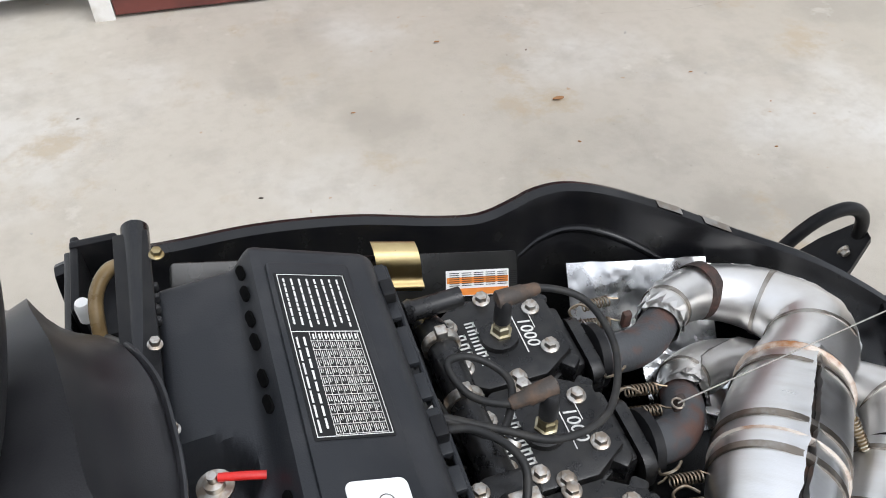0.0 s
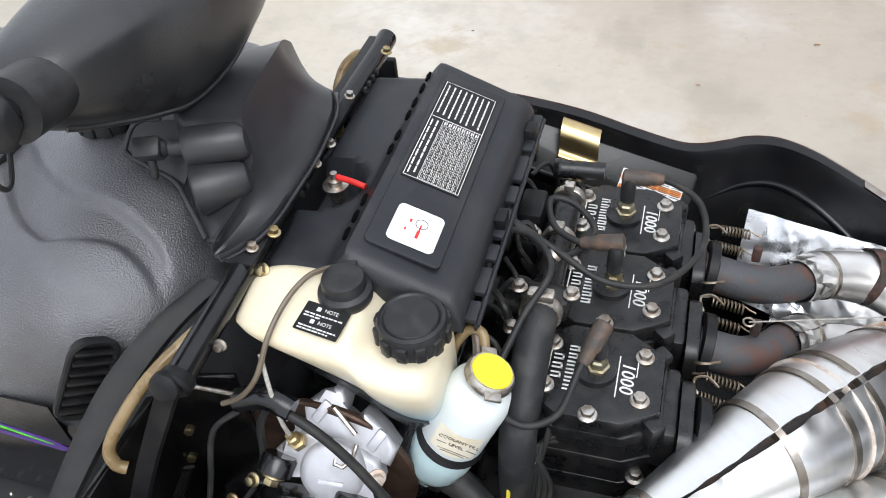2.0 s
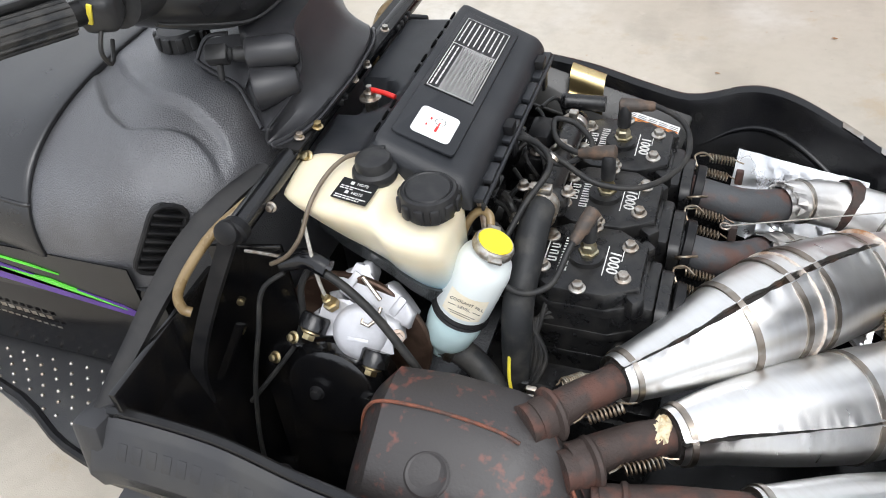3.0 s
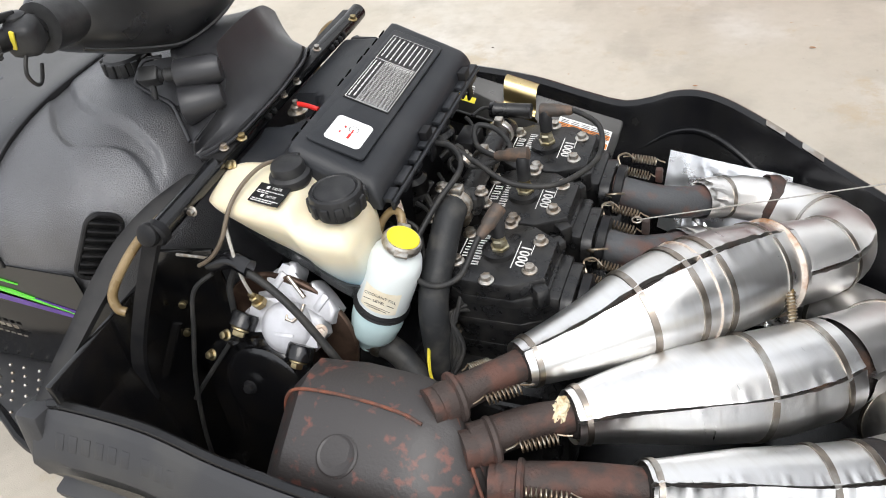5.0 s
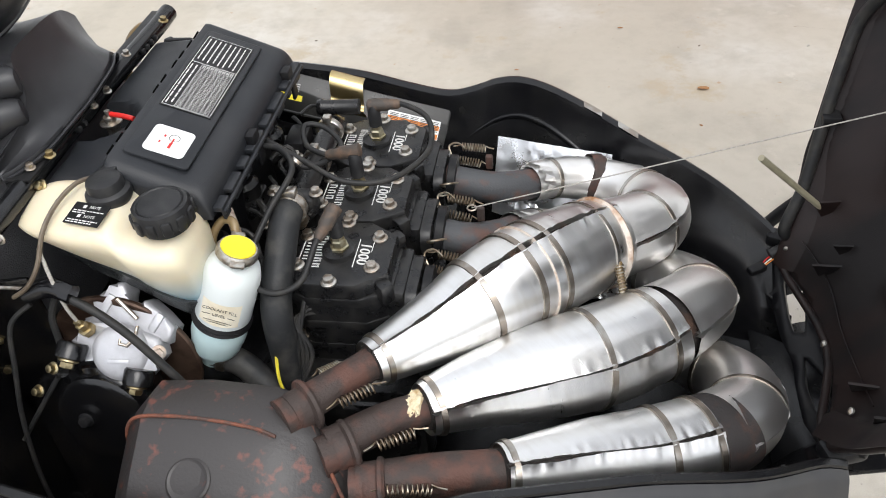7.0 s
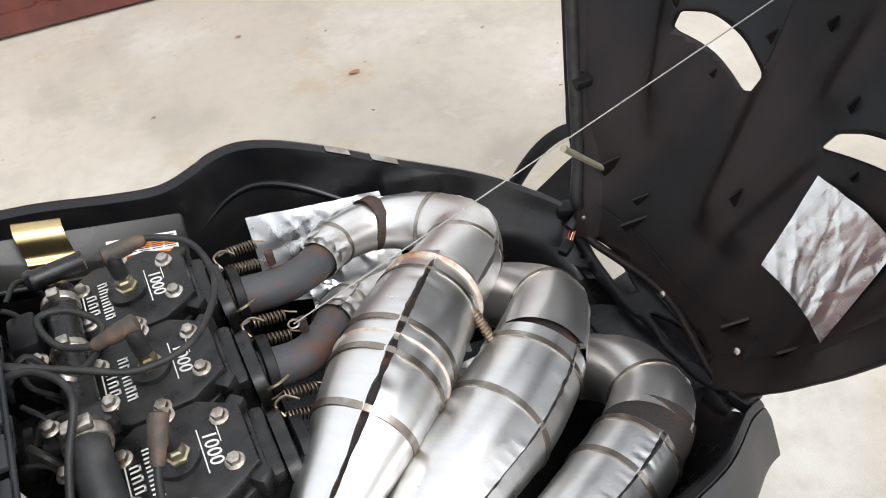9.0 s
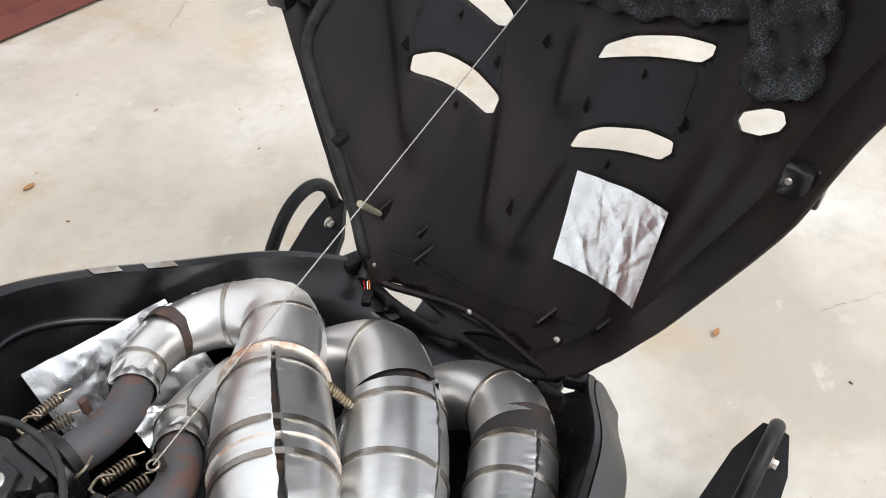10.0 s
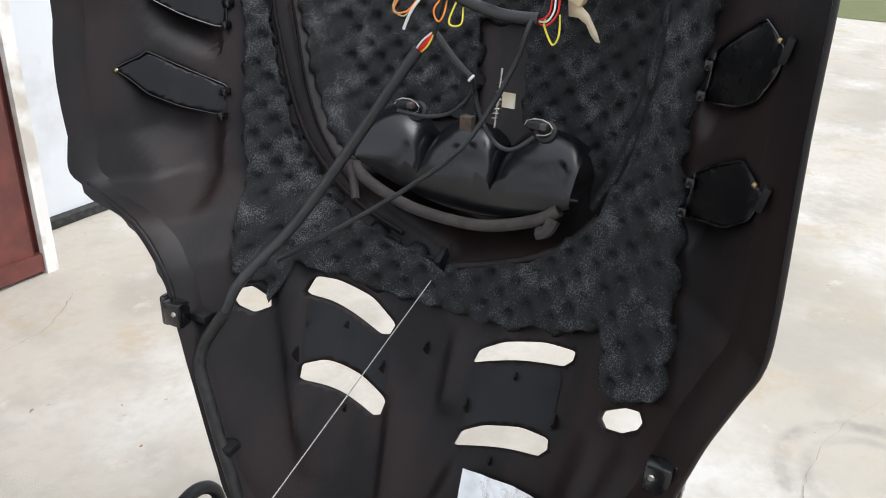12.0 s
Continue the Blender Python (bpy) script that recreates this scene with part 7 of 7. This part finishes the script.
part("hinge_block", boxed((0.585, -0.235, 0.408), (0.05, 0.030, 0.022), 0.006, Matrix.Rotation(radians(20), 3, "Z")), M_black, nose)
part("hinge_block", boxed((0.580, 0.118, 0.408), (0.05, 0.026, 0.020), 0.006, Matrix.Rotation(radians(-25), 3, "Z")), M_black, nose)


def ski(y, dx, dz):
    """A ski with an upturned tip and a loop to lift it by."""
    s = thing("ski", (0.72 + dx, y, 0.0), "black plastic ski tip with a looped handle", "ski", "skis")
    bm = bmesh.new()
    rings = []
    for x, z, w in ((-0.2, 0.03, 0.055), (0.40, 0.03, 0.06), (0.60, 0.05, 0.06), (0.70, 0.10, 0.055), (0.78, 0.17, 0.042), (0.82, 0.215, 0.02)):
        z *= dz
        rings.append([(x + dx, y - w, z), (x + dx, y + w, z), (x + dx - 0.006, y + w, z + 0.015), (x + dx - 0.006, y + w * 0.3, z + 0.02), (x + dx - 0.006, y - w * 0.3, z + 0.02), (x + dx - 0.006, y - w, z + 0.015)])
    skin(bm, rings)
    part("blade", bm, M_black, s)
    part("loop", tube([(x + dx, y, z * dz) for x, z in ((0.55, 0.06), (0.585, 0.14), (0.635, 0.225), (0.69, 0.285), (0.75, 0.300), (0.795, 0.268), (0.81, 0.205))], 0.012, 12), M_black, s)
    part("bolt", bolt_bm((0.772 + dx, y - 0.012, 0.205 * dz), (0, -1, 0), 0.008, 0.008), M_zinc, s)


ski(0.385, 0.0, 1.0)
ski(-0.47, 0.0, 0.85)
rng = random.Random(3)
for x, y, s in ((0.615, 1.198, 0.015), (0.40, 1.55, 0.008), (0.1, 1.3, 0.006), (1.0, 1.2, 0.006), (1.12, -0.30, 0.012)):
    bm = bmesh.new()
    rows = []
    for i in range(5):
        u = i / 4
        w = s * 0.45 * math.sin(math.pi * (0.12 + 0.8 * u))
        rows.append([(x + s * (u - 0.5) * 2, y + w + rng.uniform(-1, 1) * s * 0.06, 0.004 + s * 0.25), (x + s * (u - 0.5) * 2, y, 0.004 + s * 0.08 * u), (x + s * (u - 0.5) * 2, y - w, 0.004 + s * 0.3 * (1 - u))])
    skin(bm, rows, close=False)
    single("leaf", bm, M_leaf, "curled dry brown leaf on the concrete", "leaf", "leaves")


# ---- more of the hood's inside ----
def blade(y, z, h, w, lean):
    """A moulded stiffening fin standing out of the hood."""
    x = hood_x(y, z)
    bm = bmesh.new()
    prism(bm, [(-h * 0.5, 0), (h * 0.5, 0), (h * 0.15, w), (0.0, w * 0.75)], plane_at((x + 0.002, y, z), (0.25, lean, 1), (-1, 0.05, 0.3)), 0.003)
    part("fin", bm, M_hood, hood, smooth=0)


for y, z, h, w, lean in ((0.091, 0.487, 0.045, 0.030, -0.2), (0.040, 0.462, 0.030, 0.022, -0.3), (0.030, 0.432, 0.055, 0.030, -0.5), (-0.065, 0.520, 0.030, 0.016, 0.2), (-0.163, 0.430, 0.055, 0.026, -0.6),
                        (-0.243, 0.476, 0.055, 0.020, -0.6), (0.125, 0.685, 0.025, 0.014, 0.2), (0.02, 0.665, 0.022, 0.014, 0.2), (0.055, 0.612, 0.014, 0.010, 0.2), (0.085, 0.710, 0.014, 0.010, 0.2),
                        (-0.035, 0.70, 0.022, 0.014, 0.2), (-0.117, 0.655, 0.026, 0.014, 0.2), (-0.245, 0.69, 0.026, 0.014, 0.2), (-0.175, 0.710, 0.016, 0.010, 0.2), (-0.17, 0.612, 0.016, 0.010, 0.2)):
    blade(y, z, h, w, lean)
# blanking panel between the two right-hand openings
M_panel = mat("blue_black_panel", (0.0085, 0.0090, 0.0105), 0.48, alt=(0.0050, 0.0050, 0.0056), scale=14, fine=500, bump=0.08, rough_var=0.12, spec=0.30)
for q in ([(-0.120, 0.633), (-0.146, 0.650), (-0.203, 0.672), (-0.243, 0.680), (-0.241, 0.745), (-0.176, 0.725), (-0.112, 0.699)], [(0.117, 0.680), (0.097, 0.678), (0.047, 0.660), (0.005, 0.637), (0.022, 0.700), (0.038, 0.699), (0.089, 0.724), (0.137, 0.749)]):
    part("panel", patch(smoothed(q), [], 0.0065, lambda y, z: (hood_x(y, z) - 0.0012, y, z)), M_panel, hood, "darker blue-black moulded panel", smooth=60)
# bottom flange line
part("flange", sweep(bmesh.new(), spline([(hood_x(y, z) - 0.003, y, z) for y, z in ((0.085, 0.445), (0.02, 0.425), (-0.058, 0.410), (-0.14, 0.425), (-0.205, 0.452))], 6), 0.0010, 8), M_hood, hood)


M_flap = mat("vent_flap_plastic", (0.004, 0.004, 0.0045), 0.26, alt=(0.008, 0.0075, 0.007), scale=25, fine=500, bump=0.04, rough_var=0.12, spec=0.28)


def louvre(outline, rivets, hinge):
    """A glossy flap across the mouth of a side vent, with rivets at one end and a hinge at the other."""
    cy = sum(p[0] for p in outline) / len(outline)
    cz = sum(p[1] for p in outline) / len(outline)
    ob = part("vent_flap", patch(smoothed(outline), [], 0.006, lambda y, z: (hood_base(y, z) - 0.010 + 3.0 * ((y - cy) ** 2 + (z - cz) ** 2), y, z)), M_flap, hood, "glossy black vent flap", smooth=60)
    solid(ob, 0.003, 1.0)
    loop = [(hood_base(y, z) - 0.011 + 3.0 * ((y - cy) ** 2 + (z - cz) ** 2), y, z) for y, z in smoothed(outline, 2)]
    part("flap_lip", sweep(bmesh.new(), loop + loop[:1], 0.0014, 6), M_black_gloss, hood)
    for y, z in rivets:
        part("rivet", turned((hood_base(y, z) - 0.014, y, z), (-1, 0, 0), [(0.0034, 0), (0.0030, 0.002), (0.0012, 0.0035)], 10), M_brass, hood)
    for y, z in hinge:
        part("hinge_lug", boxed((hood_base(y, z) - 0.012, y, z), (0.014, 0.010, 0.012), 0.002), M_black_gloss, hood)


louvre([(0.455, 1.032), (0.445, 1.040), (0.434, 1.047), (0.429, 1.054), (0.388, 1.032), (0.338, 1.003), (0.329, 0.961), (0.346, 0.966), (0.379, 0.979), (0.413, 0.998), (0.435, 1.018)], [(0.446, 1.032)], [(0.334, 0.998), (0.330, 0.966)])
louvre([(0.438, 1.144), (0.435, 1.122), (0.402, 1.100), (0.371, 1.085), (0.357, 1.082), (0.369, 1.150), (0.407, 1.165)], [(0.430, 1.140)], [(0.357, 1.115), (0.354, 1.086)])
louvre([(-0.337, 1.137), (-0.357, 1.158), (-0.387, 1.184), (-0.402, 1.175), (-0.416, 1.162), (-0.411, 1.140), (-0.397, 1.110), (-0.376, 1.094), (-0.334, 1.081), (-0.336, 1.117)], [(-0.408, 1.172)], [(-0.333, 1.122), (-0.332, 1.090)])
louvre([(-0.347, 1.014), (-0.367, 1.032), (-0.396, 1.051), (-0.409, 1.044), (-0.427, 1.032), (-0.417, 1.004), (-0.394, 0.982), (-0.344, 0.964), (-0.347, 0.999)], [(-0.416, 1.040)], [(-0.344, 1.004), (-0.342, 0.972)])
for y, z in ((-0.418, 1.168), (-0.428, 1.036)):
    part("flap_clip", boxed((hood_base(y, z) - 0.018, y, z), (0.016, 0.008, 0.026), 0.002, Matrix.Rotation(radians(12), 3, "X")), M_black, hood)
for y, z, s in ((0.262, 0.752, 1), (-0.392, 0.745, -1)):
    bm = boxed((hood_x(y, z) - 0.014, y, z), (0.022, 0.030, 0.036), 0.004)
    box(bm, (hood_x(y, z) - 0.006, y + 0.020 * s, z - 0.002), (0.026, 0.012, 0.044), 0.003)
    cl = part("hood_clip", bm, M_black_gloss, hood, "black hood latch clip")
    part("screw", turned((hood_x(y, z) - 0.026, y - 0.006 * s, z + 0.004), (-1, 0, 0), [(0.004, 0), (0.003, 0.002)], 10), M_zinc, cl)
# trim strips between the foam pads
for off, r, pts in ((0.022, 0.0075, [(0.335, 1.26), (0.305, 1.121), (0.288, 1.076), (0.257, 1.009), (0.222, 0.950), (0.182, 0.908), (0.143, 0.879), (0.097, 0.856), (0.040, 0.836)]), (0.010, 0.005, [(0.290, 1.121), (0.272, 1.076), (0.243, 1.009), (0.208, 0.950), (0.168, 0.906), (0.128, 0.874)]),
                    (0.010, 0.006, [(-0.045, 0.808), (-0.106, 0.826), (-0.160, 0.850), (-0.205, 0.884), (-0.232, 0.918)])):
    part("trim_strip", sweep(bmesh.new(), spline([(hood_base(y, z) - off, y, z) for y, z in pts], 6), r, 10, squash=0.5), M_hood, hood)
hook = part("cord_hook", boxed((0.872, -0.024, 0.803), (0.03, 0.010, 0.045), 0.003, Matrix.Rotation(radians(-30), 3, "Y")), M_black, hood)
part("eyelet", turned((0.868, -0.030, 0.799), (0, -1, 0), [(0.006, 0), (0.004, 0.003)], 12), M_cap, hook)
part("tail", sweep(bmesh.new(), [(0.876, -0.024, 0.804), (0.872, -0.032, 0.826), (0.868, -0.038, 0.843)], 0.0012, 5), M_cap, hook)
# headlight adjuster spring and connectors
adj = thing("headlight_adjuster", (0.86, -0.068, 1.0), "headlight adjuster screw with coil spring and pale tag", "adjuster")
part("spring", coil((hood_base(-0.068, 1.0) - 0.07, -0.066, 1.005), (hood_base(-0.068, 1.05) - 0.085, -0.066, 1.055), 0.005, 0.0011, 9, False), M_zinc, adj)
part("screw", sweep(bmesh.new(), [(hood_base(-0.068, 1.0) - 0.07, -0.066, 0.995), (hood_base(-0.068, 1.05) - 0.087, -0.066, 1.072)], 0.002, 6), M_zinc, adj)
part("tag", boxed((hood_base(-0.085, 1.035) - 0.09, -0.084, 1.035), (0.002, 0.018, 0.020), 0.0), M_tankwhite, adj, "cream cardboard tag")
plug3 = thing("bulb_connector", (0.84, -0.035, 0.99), "brown three-pin bulb connector", "connector")
part("body", boxed((hood_base(-0.035, 0.995) - 0.085, -0.033, 1.000), (0.014, 0.018, 0.020), 0.002), M_boot, plug3)

# ---- clutter round the engine ----
lines = thing("fuel_hoses", (-0.11, 0.0, 0.5), "tangle of black fuel and pulse hoses behind the cylinders", "hoses")
rng = random.Random(21)
for k in range(13):
    y = -0.15 + 0.024 * k
    a = Vector((-0.112 + rng.uniform(-0.004, 0.006), y, 0.600 + rng.uniform(-0.03, 0.02)))
    b = Vector((-0.070 + rng.uniform(-0.01, 0.01), y + rng.uniform(-0.06, 0.05), 0.53 + rng.uniform(-0.05, 0.04)))
    m1 = a.lerp(b, 0.4) + Vector((rng.uniform(-0.005, 0.01), rng.uniform(-0.03, 0.03), rng.uniform(0.0, 0.035)))
    part("hose", tube([a, m1, b, b + Vector((0.005, rng.uniform(-0.05, 0.03), -0.06))], rng.choice((0.0028, 0.0035, 0.0045, 0.003)), 8), rng.choice((M_cable, M_cable, M_rubber, M_cable)), lines)
part("copper_hose", tube([(-0.118, -0.12, 0.64), (-0.108, -0.135, 0.61), (-0.112, -0.14, 0.57), (-0.12, -0.13, 0.54)], 0.006, 8), M_weld, lines, "copper-brown pipe")
part("tie", turned((-0.052, -0.048, 0.656), (0.5, 0.5, 0.4), [(0.0075, 0), (0.0075, 0.004)], 12), M_zinc, lines)
coilbox = thing("ignition_coil", (-0.095, 0.06, 0.56), "black ignition coil block behind the heads", "ignition coil")
bm = boxed((-0.098, 0.085, 0.585), (0.030, 0.05, 0.045), 0.006)
box(bm, (-0.095, 0.045, 0.578), (0.026, 0.03, 0.03), 0.005)
part("block", bm, M_black, coilbox)
part("stud", bolt_bm((-0.092, 0.045, 0.594), (0, 0, 1), 0.008, 0.006), M_zinc, coilbox)
oilpump = thing("oil_pump", (-0.03, -0.21, 0.42), "black oil pump with linkage and zinc bracket", "pump")
bm = turned((-0.02, -0.20, 0.44), (0, -1, 0.1), [(0.026, 0), (0.026, 0.03), (0.018, 0.036), (0.018, 0.05)], 20)
box(bm, (-0.05, -0.215, 0.45), (0.03, 0.02, 0.02), 0.004)
part("body", bm, M_block, oilpump)
part("bracket", boxed((-0.028, -0.245, 0.468), (0.012, 0.006, 0.045), 0.001, Matrix.Rotation(radians(15), 3, "X")), M_zinc, oilpump, "zinc linkage bracket")
part("link", tube([(-0.05, -0.24, 0.455), (-0.03, -0.25, 0.475), (0.0, -0.245, 0.47), (0.03, -0.235, 0.45)], 0.0028, 8), M_zinc, oilpump)
part("wire", tube([(-0.058, -0.19, 0.53), (-0.062, -0.215, 0.50), (-0.058, -0.235, 0.475), (-0.05, -0.245, 0.45)], 0.0022, 6), M_glass_yellow, oilpump, "yellow wire")
for k in range(4):
    part("wire", tube([(-0.03 + 0.004 * k, -0.165, 0.55 - 0.01 * k), (-0.034 - 0.003 * k, -0.185, 0.525), (-0.040 + 0.006 * k, -0.205, 0.49), (-0.036, -0.215 - 0.006 * k, 0.45), (-0.03, -0.23, 0.40)], 0.003, 8), M_cable, oilpump)

# latches of the exhaust flanges: rubber straps and spring hooks
for i, y in enumerate((0.100, -0.015, -0.128)):
    st = thing("flange_strap", (0.10, y, 0.5), "black rubber strap round an exhaust flange", "strap", "flange straps")
    bm = turned((0.103, y, 0.521), (1, 0, -0.12), [(0.034, 0), (0.036, 0.001), (0.036, 0.011), (0.034, 0.012)], 28)
    part("strap", bm, M_black, st)
    for s in (1, -1):
        part("hook", tube([(0.105, y + 0.036 * s, 0.535), (0.100, y + 0.046 * s, 0.545), (0.112, y + 0.048 * s, 0.55), (0.124, y + 0.040 * s, 0.546)], 0.0015, 6), M_spring, st)
    part("lug", boxed((0.160, y + 0.024, 0.535), (0.010, 0.008, 0.022), 0.002), M_rust, st)
# saw-toothed ends of the elbow shields
def teeth(c, d, r, n, label):
    bm = bmesh.new()
    r3 = axes(d)
    vs = []
    for k in range(2 * n):
        a = math.pi * k / n
        h = 0.009 if k % 2 else 0.0
        rr = r + (0.003 if k % 2 else 0.0)
        vs.append([Vector(c) + r3 @ Vector((rr * math.cos(a), rr * math.sin(a), -h)), Vector(c) + r3 @ Vector((r * math.cos(a), r * math.sin(a), 0.012))])
    vs.append(vs[0])
    skin(bm, vs, close=False)
    return single("shield_collar", bm, M_elbow, label, "heat shield", "shield collars", smooth=0)


teeth((0.226, 0.146, 0.487), (0.7, 0.65, -0.1), 0.0275, 11, "saw-cut steel shield collar on a header elbow")
teeth((0.206, 0.052, 0.470), (0.55, 0.7, -0.4), 0.0275, 11, "saw-cut steel shield collar on a header elbow")
single("pipe_strap", sweep(bmesh.new(), [(0.298, 0.1845, 0.4645), (0.2985, 0.1845, 0.4643), (0.306, 0.1865, 0.4628), (0.3135, 0.188, 0.4612), (0.314, 0.188, 0.461)], [0.033, 0.0358, 0.0362, 0.0366, 0.033], 36), M_rust, "dark rusty clamp strap round the pipe elbow", "strap")
single("insulation_tuft", (lambda b: (bmesh.ops.create_icosphere(b, subdivisions=4, radius=1.0), [setattr(v, "co", Vector((0.118, -0.283, 0.510)) + Vector((v.co.x * 0.011, v.co.y * 0.017, v.co.z * 0.010)) * (0.92 + 0.30 * noise.noise(v.co * 1.7) + 0.16 * noise.noise(v.co * 9))) for v in b.verts], b)[2])(bmesh.new()),
       M_insul, "scorched yellow fibre insulation poking from the shield", "insulation")

# ---- far end of the pan and its bits ----
for x0, x1 in ((0.290, 0.318), (0.342, 0.372)):
    rows = []
    for k in range(6):
        x = x0 + (x1 - x0) * k / 5
        fy, fz, ny, nz = rim(x)
        rows.append([(x, fy + 0.016, fz - 0.006), (x, fy + 0.004, fz + 0.0015), (x, fy - 0.007, fz - 0.0015)])
    bm = bmesh.new()
    skin(bm, rows, close=False)
    part("tape", bm, M_band, pan, "worn silver tape on the rim")
sidepod = thing("side_bracket", (-0.40, 0.30, 0.5), "black plastic side bracket behind the airbox", "bracket")
bm = boxed((-0.395, 0.305, 0.580), (0.010, 0.11, 0.065), 0.004)
box(bm, (-0.375, 0.345, 0.585), (0.05, 0.012, 0.06), 0.004)
box(bm, (-0.372, 0.295, 0.560), (0.05, 0.09, 0.012), 0.004)
part("body", bm, M_black, sidepod)
part("boot", turned((-0.372, 0.200, 0.650), (0, 0, 1), [(0.008, 0), (0.008, 0.016), (0.006, 0.022)], 14), M_whitelab, sidepod, "white plastic terminal boot")
part("tan_hose", tube([(-0.315, 0.185, 0.712), (-0.335, 0.190, 0.715), (-0.352, 0.175, 0.70), (-0.356, 0.15, 0.67), (-0.352, 0.135, 0.63)], 0.0065, 10), M_hosetan, sidepod, "yellowed tan hose")
for k in range(6):
    part("loom_clip", boxed((-0.303, 0.155 - 0.013 * k - (0.16 if k > 3 else 0), 0.716), (0.012, 0.006, 0.008), 0.002), M_cap, frame_bar)

# ---- near side of the pan ----
for i in range(9):
    x = -0.395 + 0.0165 * i + (0.010 if i > 5 else 0)
    fy, fz, ny, nz = rim(x)
    part("raised_mark", boxed((x, ny - 0.0275, nz - 0.0275), (0.011, 0.020, 0.0028), 0.001, plane_at((0, 0, 0), (1, 0, -0.12), (0.15, 0.55, 0.835)).to_3x3()), M_flare, pan)
bm = bmesh.new()
prism(bm, [(0, 0), (0.16, -0.01), (0.17, -0.04), (0.12, -0.065), (0.02, -0.055)], plane_at((-0.40, -0.492, 0.50), (1, -0.05, 0), (0, -0.2, 1)), 0.02, 0.004)
part("foot_scoop", bm, M_flare, pan)
part("end_cap", boxed((-0.432, -0.462, 0.530), (0.035, 0.045, 0.085), 0.008, Matrix.Rotation(radians(-10), 3, "X")), M_flare, pan)

# ---- vents, cables and bolts by the side frame ----
grille = thing("side_grille", (-0.42, -0.28, 0.62), "small black louvred vent beside the fuel tank", "vent")
GM = plane_at((-0.425, -0.292, 0.665), (0.30, 0.35, 0.72), (-0.55, -0.70, 0.4))
bm = bmesh.new()
prism(bm, rounded(0.085, 0.038, 0.012), GM @ Matrix.Translation((0, 0, -0.008)), 0.006)
part("backing", bm, M_labelblack, grille)
for k in range(7):
    part("slat", boxed(GM @ Vector((-0.033 + 0.011 * k, 0, 0.0)), (0.003, 0.036, 0.012), 0.001, GM.to_3x3()), M_black, grille)
ring_ = [GM @ Vector((x, y, 0.0)) for x, y in rounded(0.085, 0.040, 0.014)]
part("frame", sweep(bmesh.new(), ring_ + ring_[:2], 0.0035, 8), M_black, grille)
loom = thing("side_wiring", (-0.33, -0.34, 0.4), "black wiring and hoses down the side frame", "wiring")
for pts, r in (([(-0.30, -0.265, 0.62), (-0.325, -0.280, 0.60), (-0.332, -0.300, 0.55), (-0.345, -0.318, 0.48), (-0.352, -0.335, 0.40), (-0.352, -0.345, 0.34)], 0.003), ([(-0.27, -0.250, 0.63), (-0.285, -0.262, 0.60), (-0.288, -0.270, 0.56), (-0.295, -0.280, 0.53)], 0.004),
               ([(-0.30, -0.285, 0.52), (-0.33, -0.31, 0.48), (-0.36, -0.32, 0.44)], 0.003)):
    part("wire", tube(pts, r, 8), M_cable, loom)
part("sleeve", tube([(-0.300, -0.262, 0.632), (-0.272, -0.258, 0.640), (-0.245, -0.262, 0.634)], 0.011, 12, wob=0.25), M_black_gloss, loom, "shiny wrapped black sleeve")
# ties for the cord: eye and knot by the flange spring
single("cord_ring", sweep(bmesh.new(), [(0.150 + 0.006 * math.cos(k * 0.7), 0.006 * math.sin(k * 0.7), 0.552) for k in range(10)], 0.0012, 6), M_zinc, "small wire ring tying the cord to a spring", "ring")

# crumpled heat sheet under the header elbows
bm = bmesh.new()
rows = []
for i in range(41):
    row = []
    for j in range(25):
        u, v = i / 40, j / 24
        q = Vector((u * 5, v * 3, 0))
        cell = noise.voronoi(q)[0]
        h = 0.006 * (1 - min(1, (cell[1] - cell[0]) * 2)) ** 2 + 0.005 * noise.noise(q * 1.3)
        edge = 0.006 * noise.noise(Vector((u * 9, 7, 0)))
        row.append((0.195 + 0.165 * u - 0.01 * v, 0.135 - 0.065 * u - (0.075 + edge) * v, 0.462 - 0.035 * u - 0.055 * v + h))
    rows.append(row)
skin(bm, rows, close=False)
single("heat_sheet", bm, M_foil, "crumpled foil heat sheet between the header elbows", "heat shield", smooth=25)

# small dry bits blown onto the concrete
rng = random.Random(17)
for k in range(26):
    x, y = rng.uniform(-0.9, 2.6), rng.uniform(0.75, 1.6)
    if k > 17:
        x, y = rng.uniform(1.1, 2.4), rng.uniform(-1.0, 0.7)
    r = rng.uniform(0.002, 0.005)
    bm = bmesh.new()
    bmesh.ops.create_icosphere(bm, subdivisions=1, radius=r)
    a = rng.uniform(0, 3.14)
    for v in bm.verts:
        px, py, pz = v.co.x * rng.uniform(1.0, 1.6), v.co.y * rng.uniform(0.5, 0.9), v.co.z * 0.4
        v.co = Vector((x + px * math.cos(a) - py * math.sin(a), y + px * math.sin(a) + py * math.cos(a), r * 0.4 + pz))
    single("leaf_fragment", bm, rng.choice((M_leaf, M_boot, M_cord)), "tiny dry brown fragment on the concrete", "leaf", "leaf fragments")
